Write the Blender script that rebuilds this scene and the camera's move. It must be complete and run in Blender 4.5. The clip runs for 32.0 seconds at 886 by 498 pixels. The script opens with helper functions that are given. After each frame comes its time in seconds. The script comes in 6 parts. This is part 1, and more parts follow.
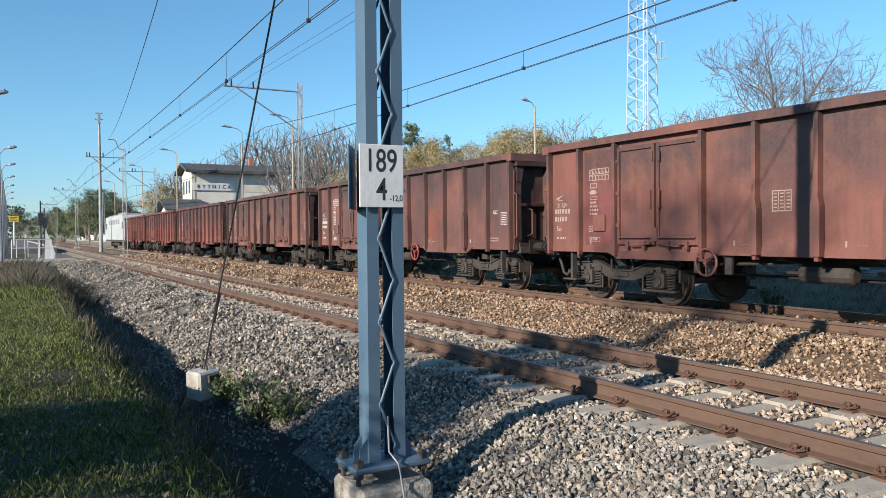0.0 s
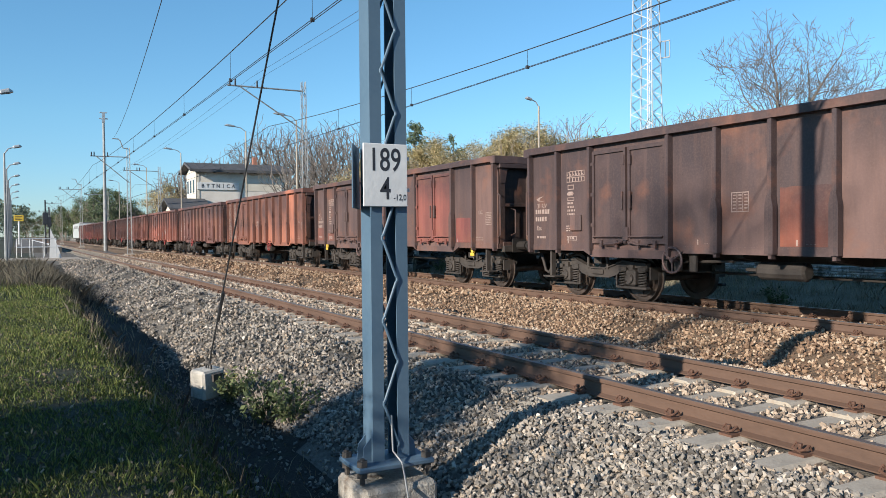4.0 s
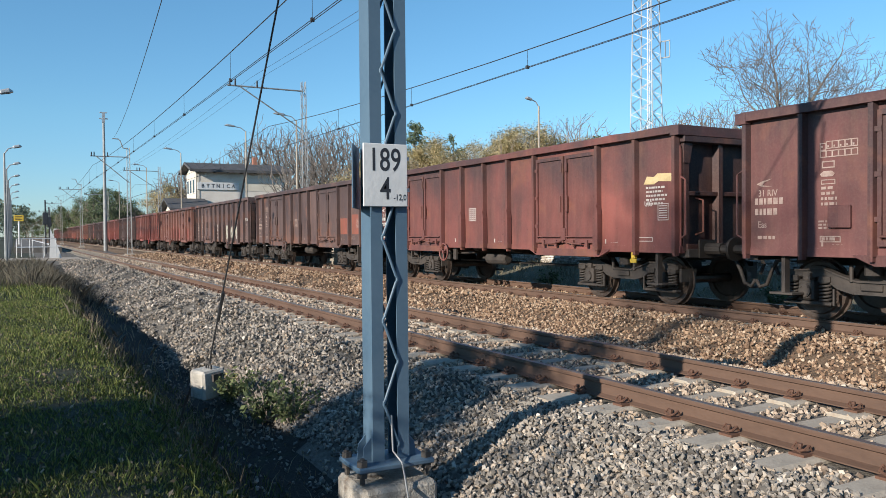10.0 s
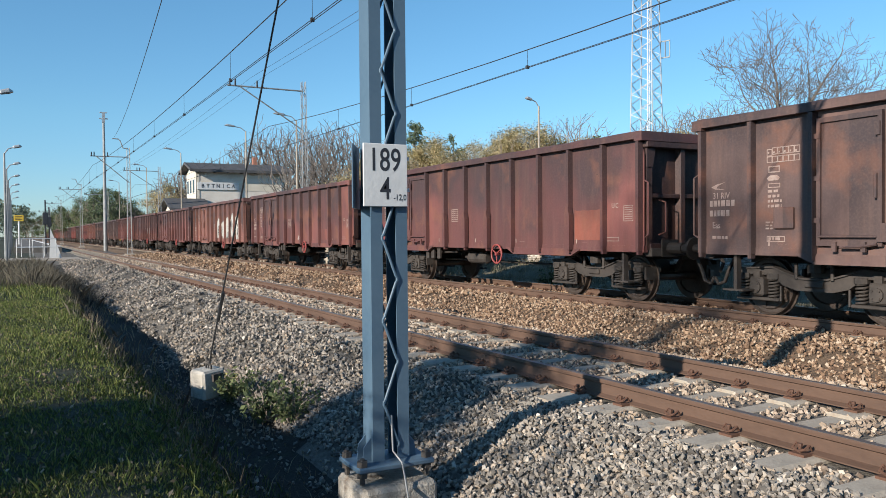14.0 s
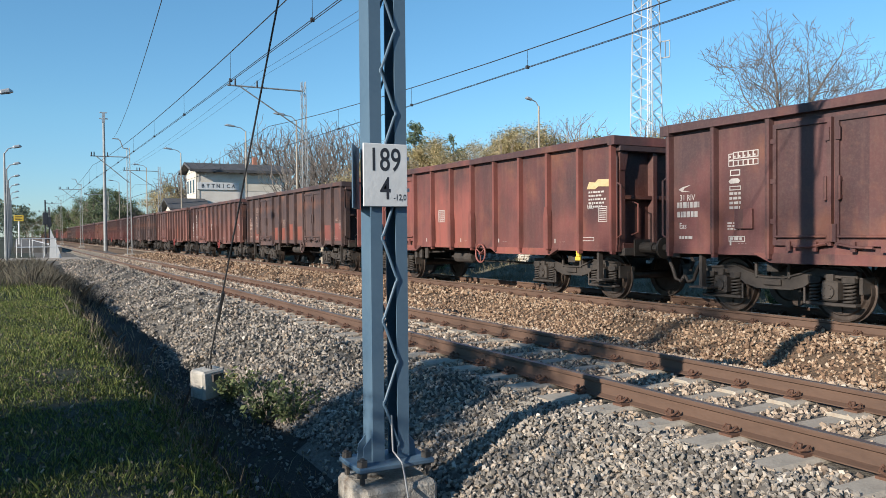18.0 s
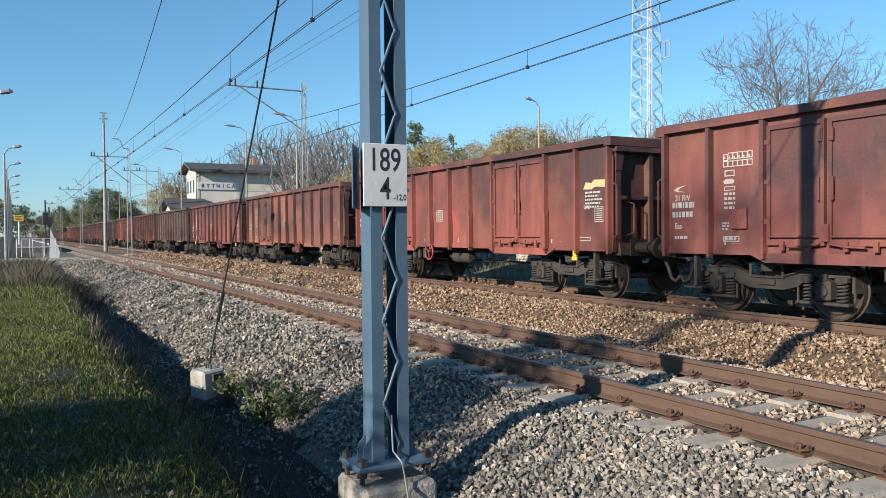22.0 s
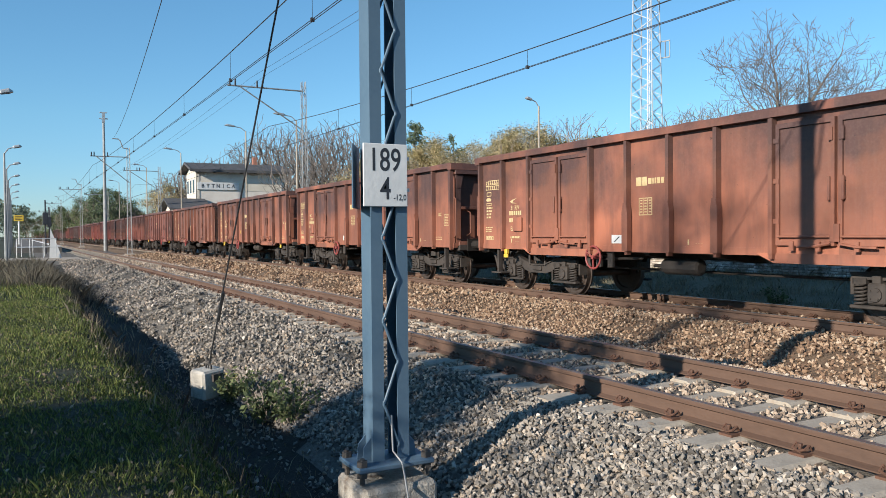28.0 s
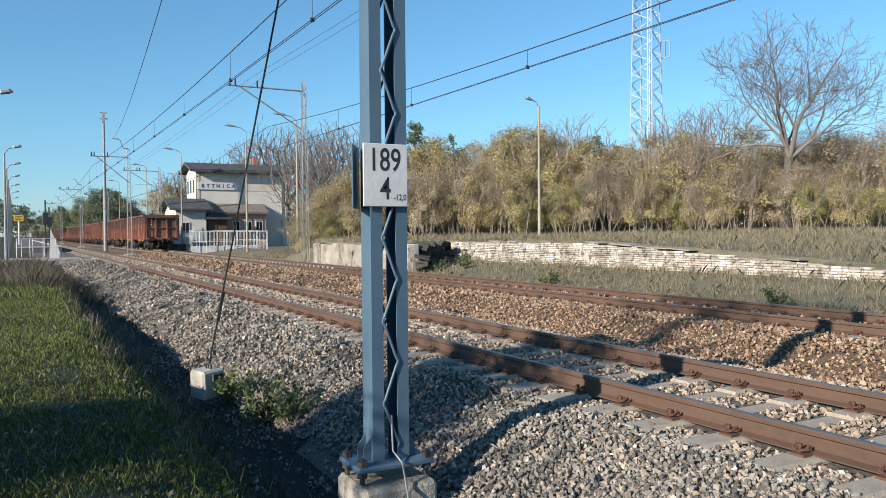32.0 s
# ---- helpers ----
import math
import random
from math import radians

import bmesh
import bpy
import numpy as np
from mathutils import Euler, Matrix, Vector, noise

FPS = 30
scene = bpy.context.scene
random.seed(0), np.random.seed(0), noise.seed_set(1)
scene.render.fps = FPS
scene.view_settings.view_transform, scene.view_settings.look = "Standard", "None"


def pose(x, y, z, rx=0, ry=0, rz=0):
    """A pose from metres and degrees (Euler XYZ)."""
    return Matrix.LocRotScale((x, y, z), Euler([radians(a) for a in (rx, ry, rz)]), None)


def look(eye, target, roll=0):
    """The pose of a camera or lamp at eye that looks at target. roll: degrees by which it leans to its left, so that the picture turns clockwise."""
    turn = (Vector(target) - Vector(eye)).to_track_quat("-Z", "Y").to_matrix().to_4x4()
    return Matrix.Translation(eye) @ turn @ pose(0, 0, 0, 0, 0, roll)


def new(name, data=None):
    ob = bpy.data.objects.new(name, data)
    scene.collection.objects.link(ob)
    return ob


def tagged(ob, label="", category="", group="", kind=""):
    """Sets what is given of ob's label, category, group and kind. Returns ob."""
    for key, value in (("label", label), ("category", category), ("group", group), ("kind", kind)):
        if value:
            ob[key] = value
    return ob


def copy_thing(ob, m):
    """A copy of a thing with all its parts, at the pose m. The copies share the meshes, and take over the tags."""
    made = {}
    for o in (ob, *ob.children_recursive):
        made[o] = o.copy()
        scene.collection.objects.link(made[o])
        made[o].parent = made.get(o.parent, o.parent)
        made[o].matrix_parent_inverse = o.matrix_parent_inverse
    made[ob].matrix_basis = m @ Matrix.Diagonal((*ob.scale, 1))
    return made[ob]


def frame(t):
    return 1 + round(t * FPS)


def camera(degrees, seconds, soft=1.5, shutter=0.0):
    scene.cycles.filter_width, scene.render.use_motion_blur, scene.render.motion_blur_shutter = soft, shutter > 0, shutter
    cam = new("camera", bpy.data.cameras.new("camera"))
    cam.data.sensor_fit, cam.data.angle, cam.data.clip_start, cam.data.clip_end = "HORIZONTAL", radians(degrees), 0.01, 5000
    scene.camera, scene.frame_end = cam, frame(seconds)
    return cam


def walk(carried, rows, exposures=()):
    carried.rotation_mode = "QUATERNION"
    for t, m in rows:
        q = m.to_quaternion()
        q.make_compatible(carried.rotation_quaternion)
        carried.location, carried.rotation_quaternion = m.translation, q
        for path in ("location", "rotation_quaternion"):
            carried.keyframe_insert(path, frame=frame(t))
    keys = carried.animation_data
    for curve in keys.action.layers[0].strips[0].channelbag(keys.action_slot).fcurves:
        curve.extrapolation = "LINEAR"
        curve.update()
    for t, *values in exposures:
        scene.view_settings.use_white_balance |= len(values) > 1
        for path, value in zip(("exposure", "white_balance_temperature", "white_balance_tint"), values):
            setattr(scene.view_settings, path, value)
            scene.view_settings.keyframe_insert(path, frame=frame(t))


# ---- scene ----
# Plan: tracks run along +Y, z = 0 on the rail heads, camera at x = 0, y = 0.
EYE = (0.0, 0.0, 1.373)
YAW, PITCH, ROLL = 28.80, -1.203, -0.499
TRACK_NEAR, TRACK_FAR = 5.536, 11.498
GAUGE = 1.507


def aim(dyaw=0.0, dpitch=0.0):
    a, b = radians(YAW + dyaw), radians(PITCH + dpitch)
    t = (EYE[0] + math.sin(a) * math.cos(b), EYE[1] + math.cos(a) * math.cos(b), EYE[2] + math.sin(b))
    return look(EYE, t, ROLL)


cam = camera(59.47, 32.0, soft=0.78)
walk(cam, [(0.0, aim(0.28, 0.06)), (0.15, aim(0.2, 0.045)), (0.3, aim(0.06, 0.01)), (0.45, aim()), (32.0, aim())],
     exposures=[(0.0, 0.79, 6300, 10), (7.0, 0.77, 6300, 10), (9.5, 0.69, 6300, 10), (26.0, 0.69, 6300, 10), (29.0, 0.71, 6300, 10), (32.0, 0.72, 6300, 10)])

# ---- light: clear low autumn sun ----
SUN_EL, SUN_AZ = 21.5, -106.4          # azimuth from +Y towards +X
world = bpy.data.worlds.new("clear_sky")
scene.world = world
world.use_nodes = True
wn = world.node_tree.nodes
sky = wn.new("ShaderNodeTexSky")
sky.sky_type, sky.sun_disc = "NISHITA", False
sky.sun_elevation, sky.sun_rotation = radians(SUN_EL), radians(SUN_AZ)
sky.air_density, sky.dust_density, sky.ozone_density = 1.0, 0.0, 3.0
tone = wn.new("ShaderNodeMix")
tone.data_type, tone.blend_type = "RGBA", "MULTIPLY"
tone.inputs["Factor"].default_value = 1.0
up, sep, air = wn.new("ShaderNodeTexCoord"), wn.new("ShaderNodeSeparateXYZ"), wn.new("ShaderNodeValToRGB")
world.node_tree.links.new(up.outputs["Generated"], sep.inputs[0])
world.node_tree.links.new(sep.outputs["Z"], air.inputs[0])
world.node_tree.links.new(air.outputs[0], tone.inputs["B"])
air.color_ramp.elements.new(0.14)
for e, (at, c) in zip(air.color_ramp.elements, ((0.0, (0.64, 0.84, 1.16)), (0.14, (0.8, 1.1, 1.2)), (0.34, (0.86, 1.24, 1.29)))):      # clear autumn air
    e.position, e.color = at, (*c, 1)
world.node_tree.links.new(sky.outputs[0], tone.inputs["A"])
world.node_tree.links.new(tone.outputs["Result"], wn["Background"].inputs[0])
wn["Background"].inputs[1].default_value = 0.077
sun = new("sun", bpy.data.lights.new("sun", "SUN"))
sun.data.energy, sun.data.angle, sun.data.color = 5.0, radians(0.55), (1.0, 0.9, 0.76)
_a, _e = radians(SUN_AZ), radians(SUN_EL)
sun.matrix_world = look((60 * math.sin(_a), 60 * math.cos(_a), 60 * math.tan(_e)), (0, 0, 0))


# ---- materials ----
def material(name, rough=0.8, metal=0.0):
    m = bpy.data.materials.new(name)
    m.use_nodes = True
    b = m.node_tree.nodes["Principled BSDF"]
    b.inputs["Roughness"].default_value, b.inputs["Metallic"].default_value = rough, metal
    return m, m.node_tree.nodes, m.node_tree.links, b


def noise_node(n, l, scale, detail=4.0, rough=0.55, vec=None, w=None):
    k = n.new("ShaderNodeTexNoise")
    k.inputs["Scale"].default_value, k.inputs["Detail"].default_value, k.inputs["Roughness"].default_value = scale, detail, rough
    if w is not None:
        k.noise_dimensions = "4D"
        l.new(w, k.inputs["W"])
    if vec is not None:
        l.new(vec, k.inputs["Vector"])
    return k.outputs["Fac"]


def coords(n, l, stretch=(1, 1, 1)):
    c, mp = n.new("ShaderNodeTexCoord"), n.new("ShaderNodeMapping")
    mp.inputs["Scale"].default_value = stretch
    l.new(c.outputs["Object"], mp.inputs["Vector"])
    return mp.outputs[0]


def ramp(n, l, fac, stops):
    r = n.new("ShaderNodeValToRGB")
    e = r.color_ramp.elements
    while len(e) < len(stops):
        e.new(0.5)
    for k, (p, c) in zip(e, stops):
        k.position, k.color = p, (*c, 1) if len(c) == 3 else c
    l.new(fac, r.inputs[0])
    return r.outputs[0]


def mixed(n, l, fac, a, b, how="MIX"):
    m = n.new("ShaderNodeMix")
    m.data_type, m.blend_type = "RGBA", how
    for sock, v in ((m.inputs["Factor"], fac), (m.inputs["A"], a), (m.inputs["B"], b)):
        if isinstance(v, (int, float)):
            sock.default_value = v
        elif isinstance(v, tuple):
            sock.default_value = (*v, 1)
        else:
            l.new(v, sock)
    return m.outputs["Result"]


def bump(n, l, b, fac, strength=0.4, dist=0.01):
    k = n.new("ShaderNodeBump")
    k.inputs["Strength"].default_value, k.inputs["Distance"].default_value = strength, dist
    l.new(fac, k.inputs["Height"])
    l.new(k.outputs[0], b.inputs["Normal"])


def speckled(name, dark, light, scale=3.0, fine=40.0, rough=0.85, metal=0.0, stretch=(1, 1, 1), relief=0.3, dist=0.01, stain=None):
    """Two scales of variation between two colours, with a fine relief and an optional stain colour."""
    m, n, l, b = material(name, rough, metal)
    dark, light, stain = [c and tuple(0.82 * x for x in c) for c in (dark, light, stain)]      # every base colour scaled down, so shade reads deeper at this exposure
    v = coords(n, l, stretch)
    big, small = noise_node(n, l, scale, 5, 0.6, v), noise_node(n, l, fine, 4, 0.6, v)
    c = ramp(n, l, big, [(0.3, dark), (0.7, light)])
    c = mixed(n, l, ramp(n, l, small, [(0.35, (0, 0, 0)), (0.7, (0.5, 0.5, 0.5))]), c, light)
    if stain:
        s = noise_node(n, l, scale * 0.6, 6, 0.65, v)
        c = mixed(n, l, ramp(n, l, s, [(0.55, (0, 0, 0)), (0.68, (0.8, 0.8, 0.8))]), c, stain)
    l.new(c, b.inputs["Base Color"])
    bump(n, l, b, small, relief, dist)
    return m


def island(name, stops, rough=0.85, fine=60.0, through_light=0.0):
    """Each loose piece takes its own colour."""
    m, n, l, b = material(name, rough)
    g = n.new("ShaderNodeNewGeometry")
    c = ramp(n, l, g.outputs["Random Per Island"], stops)
    f = noise_node(n, l, fine, 3, 0.6, coords(n, l))
    c = mixed(n, l, 0.35, c, ramp(n, l, f, [(0.3, (0.25, 0.25, 0.25)), (0.7, (1, 1, 1))]), "MULTIPLY")
    l.new(c, b.inputs["Base Color"])
    if through_light:
        t, mx, out = n.new("ShaderNodeBsdfTranslucent"), n.new("ShaderNodeMixShader"), n["Material Output"]
        l.new(c, t.inputs[0])
        mx.inputs[0].default_value = through_light
        l.new(b.outputs[0], mx.inputs[1]), l.new(t.outputs[0], mx.inputs[2]), l.new(mx.outputs[0], out.inputs[0])
    return m


def wagon_paint():
    """Weathered wagon paint: the object's own colour, with soot, streaks, rust and faded patches that differ from wagon to wagon."""
    m, n, l, b = material("wagon_paint", 0.62)
    info = n.new("ShaderNodeObjectInfo")
    w = n.new("ShaderNodeMath")
    w.operation = "MULTIPLY"
    w.inputs[1].default_value = 97.0
    l.new(info.outputs["Alpha"], w.inputs[0])
    seed = w.outputs[0]
    v, streak = coords(n, l), coords(n, l, (1, 1.6, 0.28))
    soot = noise_node(n, l, 0.6, 5, 0.55, v, seed)
    run = noise_node(n, l, 3.0, 4, 0.6, streak, seed)
    rust = noise_node(n, l, 1.15, 5, 0.6, v, seed)
    fine = noise_node(n, l, 28.0, 4, 0.65, v, seed)
    # every bay between two ribs has faded a little differently
    sp, fl, cb, wh = n.new("ShaderNodeSeparateXYZ"), n.new("ShaderNodeMath"), n.new("ShaderNodeCombineXYZ"), n.new("ShaderNodeTexWhiteNoise")
    ad = n.new("ShaderNodeMath")
    ad.operation, fl.operation = "MULTIPLY_ADD", "FLOOR"
    ad.inputs[1].default_value, ad.inputs[2].default_value = 1 / 1.0575, 6.0
    l.new(v, sp.inputs[0]), l.new(sp.outputs["Y"], ad.inputs[0]), l.new(ad.outputs[0], fl.inputs[0])
    l.new(fl.outputs[0], cb.inputs["X"]), l.new(seed, cb.inputs["Y"]), l.new(cb.outputs[0], wh.inputs["Vector"])
    c = mixed(n, l, 1.0, info.outputs["Color"], ramp(n, l, wh.outputs["Value"], [(0, (0.62, 0.62, 0.66)), (0.6, (1.0, 0.97, 0.97)), (1, (1.4, 1.28, 1.2))]), "MULTIPLY")
    high = n.new("ShaderNodeMapRange")
    for key, val in (("From Min", 1.2), ("From Max", 3.1), ("To Min", -0.11), ("To Max", 0.09)):
        high.inputs[key].default_value = val
    l.new(sp.outputs["Z"], high.inputs["Value"])
    up = n.new("ShaderNodeMath")
    l.new(soot, up.inputs[0]), l.new(high.outputs[0], up.inputs[1])
    c = mixed(n, l, ramp(n, l, up.outputs[0], [(0.4, (0, 0, 0)), (0.62, (0.82, 0.82, 0.82))]), c, (0.034, 0.023, 0.026))
    c = mixed(n, l, ramp(n, l, run, [(0.45, (0, 0, 0)), (0.75, (0.5, 0.5, 0.5))]), c, (0.045, 0.024, 0.02))
    c = mixed(n, l, ramp(n, l, rust, [(0.53, (0, 0, 0)), (0.7, (0.55, 0.55, 0.55))]), c, (0.2, 0.078, 0.042))
    c = mixed(n, l, ramp(n, l, fine, [(0.45, (0, 0, 0)), (0.8, (0.18, 0.18, 0.18))]), c, (0.22, 0.15, 0.12))
    wash = noise_node(n, l, 6.0, 5, 0.6, coords(n, l, (1, 1.4, 0.12)), seed)
    c = mixed(n, l, ramp(n, l, wash, [(0.5, (0, 0, 0)), (0.75, (0.16, 0.16, 0.16))]), c, (0.24, 0.13, 0.09))
    chips = noise_node(n, l, 7.5, 6, 0.72, coords(n, l, (1, 0.8, 1.25)), seed)      # chipped and scraped spots
    c = mixed(n, l, ramp(n, l, chips, [(0.655, (0, 0, 0)), (0.685, (0.8, 0.8, 0.8))]), c, (0.032, 0.02, 0.017))
    l.new(c, b.inputs["Base Color"])
    dents = noise_node(n, l, 1.3, 3, 0.5, v, seed)
    bump(n, l, b, dents, 0.35, 0.05)
    return m


PAINT = wagon_paint()
BLACK_STEEL = speckled("sooty_running_gear", (0.016, 0.013, 0.012), (0.065, 0.052, 0.044), 4, 40, 0.75)
WHEEL_STEEL = speckled("wheel_steel", (0.05, 0.035, 0.028), (0.13, 0.1, 0.085), 5, 30, 0.5, 0.5)
RAIL_RUST = speckled("rusty_rail_side", (0.075, 0.042, 0.028), (0.14, 0.08, 0.053), 2, 35, 0.75, stretch=(1, 0.3, 1))
RAIL_HEAD = speckled("worn_rail_head", (0.2, 0.17, 0.15), (0.32, 0.28, 0.26), 3, 30, 0.42, 0.7, stretch=(1, 0.2, 1))
CLIP_IRON = speckled("rusty_clip_iron", (0.06, 0.03, 0.02), (0.16, 0.075, 0.045), 9, 50, 0.8)
SLEEPER = speckled("sleeper_concrete", (0.29, 0.245, 0.195), (0.47, 0.415, 0.34), 3, 45, 0.9, relief=0.5, stain=(0.22, 0.14, 0.09))
CONCRETE = speckled("old_concrete", (0.25, 0.21, 0.165), (0.52, 0.47, 0.4), 4.0, 30, 0.9, relief=0.7, stain=(0.14, 0.085, 0.05))
MAST_PAINT = speckled("blue_grey_mast_paint", (0.064, 0.118, 0.18), (0.105, 0.168, 0.23), 1.6, 30, 0.5, relief=0.06, dist=0.003, stain=(0.125, 0.165, 0.2))
POLE_STEEL = speckled("dull_grey_steel", (0.2, 0.21, 0.215), (0.34, 0.35, 0.355), 3, 30, 0.6, 0.2)
GALVANISED = speckled("galvanised_steel", (0.4, 0.42, 0.44), (0.58, 0.6, 0.62), 6, 40, 0.45, 0.5)
RUST_BOLT = speckled("rusty_bolt", (0.035, 0.032, 0.03), (0.09, 0.078, 0.068), 20, 60, 0.7)
SIGN_WHITE = speckled("white_sign_enamel", (0.62, 0.62, 0.62), (0.74, 0.74, 0.73), 4, 20, 0.45)
SIGN_BLACK = speckled("black_sign_paint", (0.02, 0.022, 0.03), (0.035, 0.037, 0.045), 4, 20, 0.5)
WIRE = speckled("dark_cable", (0.03, 0.032, 0.035), (0.08, 0.08, 0.085), 3, 20, 0.5, 0.4)
WHITE_PAINT = speckled("white_stencil_paint", (0.36, 0.31, 0.29), (0.6, 0.56, 0.52), 5, 30, 0.7)
FADED_WHITE = speckled("faded_stencil_paint", (0.2, 0.115, 0.095), (0.4, 0.31, 0.27), 7, 30, 0.7)
GRAFFITI = speckled("silver_graffiti_paint", (0.3, 0.29, 0.27), (0.62, 0.6, 0.56), 1.1, 25, 0.5)
YELLOW = speckled("yellow_sign_paint", (0.62, 0.4, 0.03), (0.75, 0.5, 0.06), 4, 25, 0.5)
RED = speckled("red_enamel", (0.4, 0.03, 0.02), (0.5, 0.06, 0.04), 4, 25, 0.5)


# ---- mesh tools ----
class Shape:
    """Collects faces of one mesh."""

    def __init__(self):
        self.v, self.f, self.s = [], [], []

    def add(self, verts, faces, slot=0):
        o = len(self.v)
        self.v += [tuple(p) for p in verts]
        self.f += [tuple(i + o for i in q) for q in faces]
        self.s += [slot] * len(faces)
        return self

    def box(self, x0, x1, y0, y1, z0, z1, slot=0, m=None, cut=0.0):
        """A box, with chamfered edges where cut is given."""
        if cut:
            c = [(x0 + x1) / 2, (y0 + y1) / 2, (z0 + z1) / 2]
            h = [(x1 - x0) / 2, (y1 - y0) / 2, (z1 - z0) / 2]
            bm = bmesh.new()
            bmesh.ops.create_cube(bm, size=2, matrix=Matrix.Translation(c) @ Matrix.Diagonal((*h, 1)))
            bmesh.ops.bevel(bm, geom=bm.edges[:], offset=cut, segments=1, affect="EDGES")
            v = [p.co.copy() for p in bm.verts]
            f = [[p.index for p in q.verts] for q in bm.faces]
            bm.free()
        else:
            v = [Vector((x, y, z)) for z in (z0, z1) for y in (y0, y1) for x in (x0, x1)]
            f = [(0, 2, 3, 1), (4, 5, 7, 6), (0, 1, 5, 4), (2, 6, 7, 3), (0, 4, 6, 2), (1, 3, 7, 5)]
        if m is not None:
            v = [m @ p for p in v]
        return self.add(v, f, slot)

    def prism(self, outline, x0, x1, slot=0, axis="x", m=None):
        """An outline of (u, w) pairs pushed along an axis: x: (y, z), y: (x, z), z: (x, y)."""
        n = len(outline)
        put = {"x": lambda a, u, w: (a, u, w), "y": lambda a, u, w: (u, a, w), "z": lambda a, u, w: (u, w, a)}[axis]
        v = [Vector(put(a, u, w)) for a in (x0, x1) for u, w in outline]
        if m is not None:
            v = [m @ p for p in v]
        f = [tuple(range(n))[::-1], tuple(range(n, 2 * n))]
        f += [(i, (i + 1) % n, n + (i + 1) % n, n + i) for i in range(n)]
        return self.add(v, f, slot)

    def tube(self, path, radii, sides=6, slot=0, cap=True):
        path = [Vector(p) for p in path]
        if isinstance(radii, (int, float)):
            radii = [radii] * len(path)
        v, f = [], []
        up = None
        for i, p in enumerate(path):
            d = (path[min(i + 1, len(path) - 1)] - path[max(i - 1, 0)]).normalized()
            if up is None:
                up = Vector((0, 0, 1)) if abs(d.z) < 0.9 else Vector((1, 0, 0))
            a = d.cross(up).normalized()
            up = a.cross(d).normalized()
            for k in range(sides):
                t = 2 * math.pi * (k + 0.5) / sides
                v.append(p + (a * math.cos(t) + up * math.sin(t)) * radii[i])
        for i in range(len(path) - 1):
            for k in range(sides):
                j = (k + 1) % sides
                f.append((i * sides + k, i * sides + j, (i + 1) * sides + j, (i + 1) * sides + k))
        if cap:
            f.append(tuple(range(sides))[::-1])
            f.append(tuple(range((len(path) - 1) * sides, len(path) * sides)))
        return self.add(v, f, slot)

    def ring(self, centre, radius, thick, axis="x", sides=20, slot=0):
        pts = []
        for k in range(sides + 1):
            t = 2 * math.pi * k / sides
            c, s = radius * math.cos(t), radius * math.sin(t)
            o = {"x": (0, c, s), "y": (c, 0, s), "z": (c, s, 0)}[axis]
            pts.append(Vector(centre) + Vector(o))
        return self.tube(pts, thick, 6, slot, cap=False)

    def mesh(self, name, mats, smooth=False):
        me = bpy.data.meshes.new(name)
        me.from_pydata(self.v, [], self.f)
        for m in mats if isinstance(mats, (list, tuple)) else [mats]:
            me.materials.append(m)
        if any(self.s):
            me.polygons.foreach_set("material_index", self.s)
        if smooth:
            me.polygons.foreach_set("use_smooth", [True] * len(me.polygons))
        me.update()
        return me


def part(name, shape, mats, parent, label="", smooth=False, at=None):
    me = shape if isinstance(shape, bpy.types.Mesh) else shape.mesh(name, mats, smooth)
    ob = new(name, me)
    ob.parent = parent
    if at is not None:
        ob.matrix_basis = at
    return tagged(ob, label)


def thing(name, shape=None, mats=None, at=None, label="", category="", group="", kind="", smooth=False):
    me = None if shape is None else (shape if isinstance(shape, bpy.types.Mesh) else shape.mesh(name, mats, smooth))
    ob = new(name, me)
    if at is not None:
        ob.matrix_basis = at
    return tagged(ob, label, category, group, kind)


def words(name, text, size, mat, parent, at, extrude=0.0015, width=1.0):
    """Raised lettering; it lies in its own xy plane."""
    cu = bpy.data.curves.new(name, "FONT")
    cu.body, cu.size, cu.extrude, cu.align_x, cu.align_y, cu.offset = text, size, extrude, "CENTER", "CENTER", size * 0.009
    cu.materials.append(mat)
    cu.resolution_u = 4
    ob = new(name, cu)
    ob.parent = parent
    ob.matrix_basis = at @ Matrix.Diagonal((width, 1, 1, 1))
    return ob


def bars(shape, x, y0, z0, width, height, rows, rng, slot=0, gap=0.45, thick=0.004):
    """Unreadable lettering: rows of short flat bars on a wall that faces -x; y0 is the left end as one reads."""
    step = height / rows
    for r in range(rows):
        y = y0
        end = y0 - width * rng.uniform(0.7, 1.0)
        while y > end:
            w = min(rng.uniform(0.03, 0.09), y - end + 0.01)
            shape.box(x - thick, x, y - w, y, z0 - r * step - step * (1 - gap), z0 - r * step, slot)
            y -= w + 0.022
    return shape


# ---- ground: one sheet ----
WALL_X = 18.7
PROFILE = [(-3000, -0.2), (-60, -0.2), (-8, -0.1), (0.3, -0.04), (0.85, -0.08), (1.1, -0.2), (1.4, -0.55), (1.75, -0.78), (2.2, -0.76), (2.6, -0.62), (3.0, -0.46), (3.7, -0.24),
           (4.1, -0.2), (4.3, -0.205), (6.8, -0.205), (7.1, -0.205), (7.5, -0.27), (8.3, -0.46), (8.9, -0.42), (9.75, -0.18), (10.2, -0.18), (12.8, -0.18), (13.2, -0.19), (13.9, -0.36), (14.6, -0.36), (16, -0.2), (17.5, 0.02),
           (18.7, 0.1)]


def step_at(y):
    """How much of the raised old platform there is at y."""
    return min(1.0, max(0.0, (56.5 - y) / 2.0))


def wall_top(y):
    """Height of the old platform, which sinks into the verge towards its near end."""
    return 0.95 - max(0.0, min(17.0, 22 - y)) * 0.05


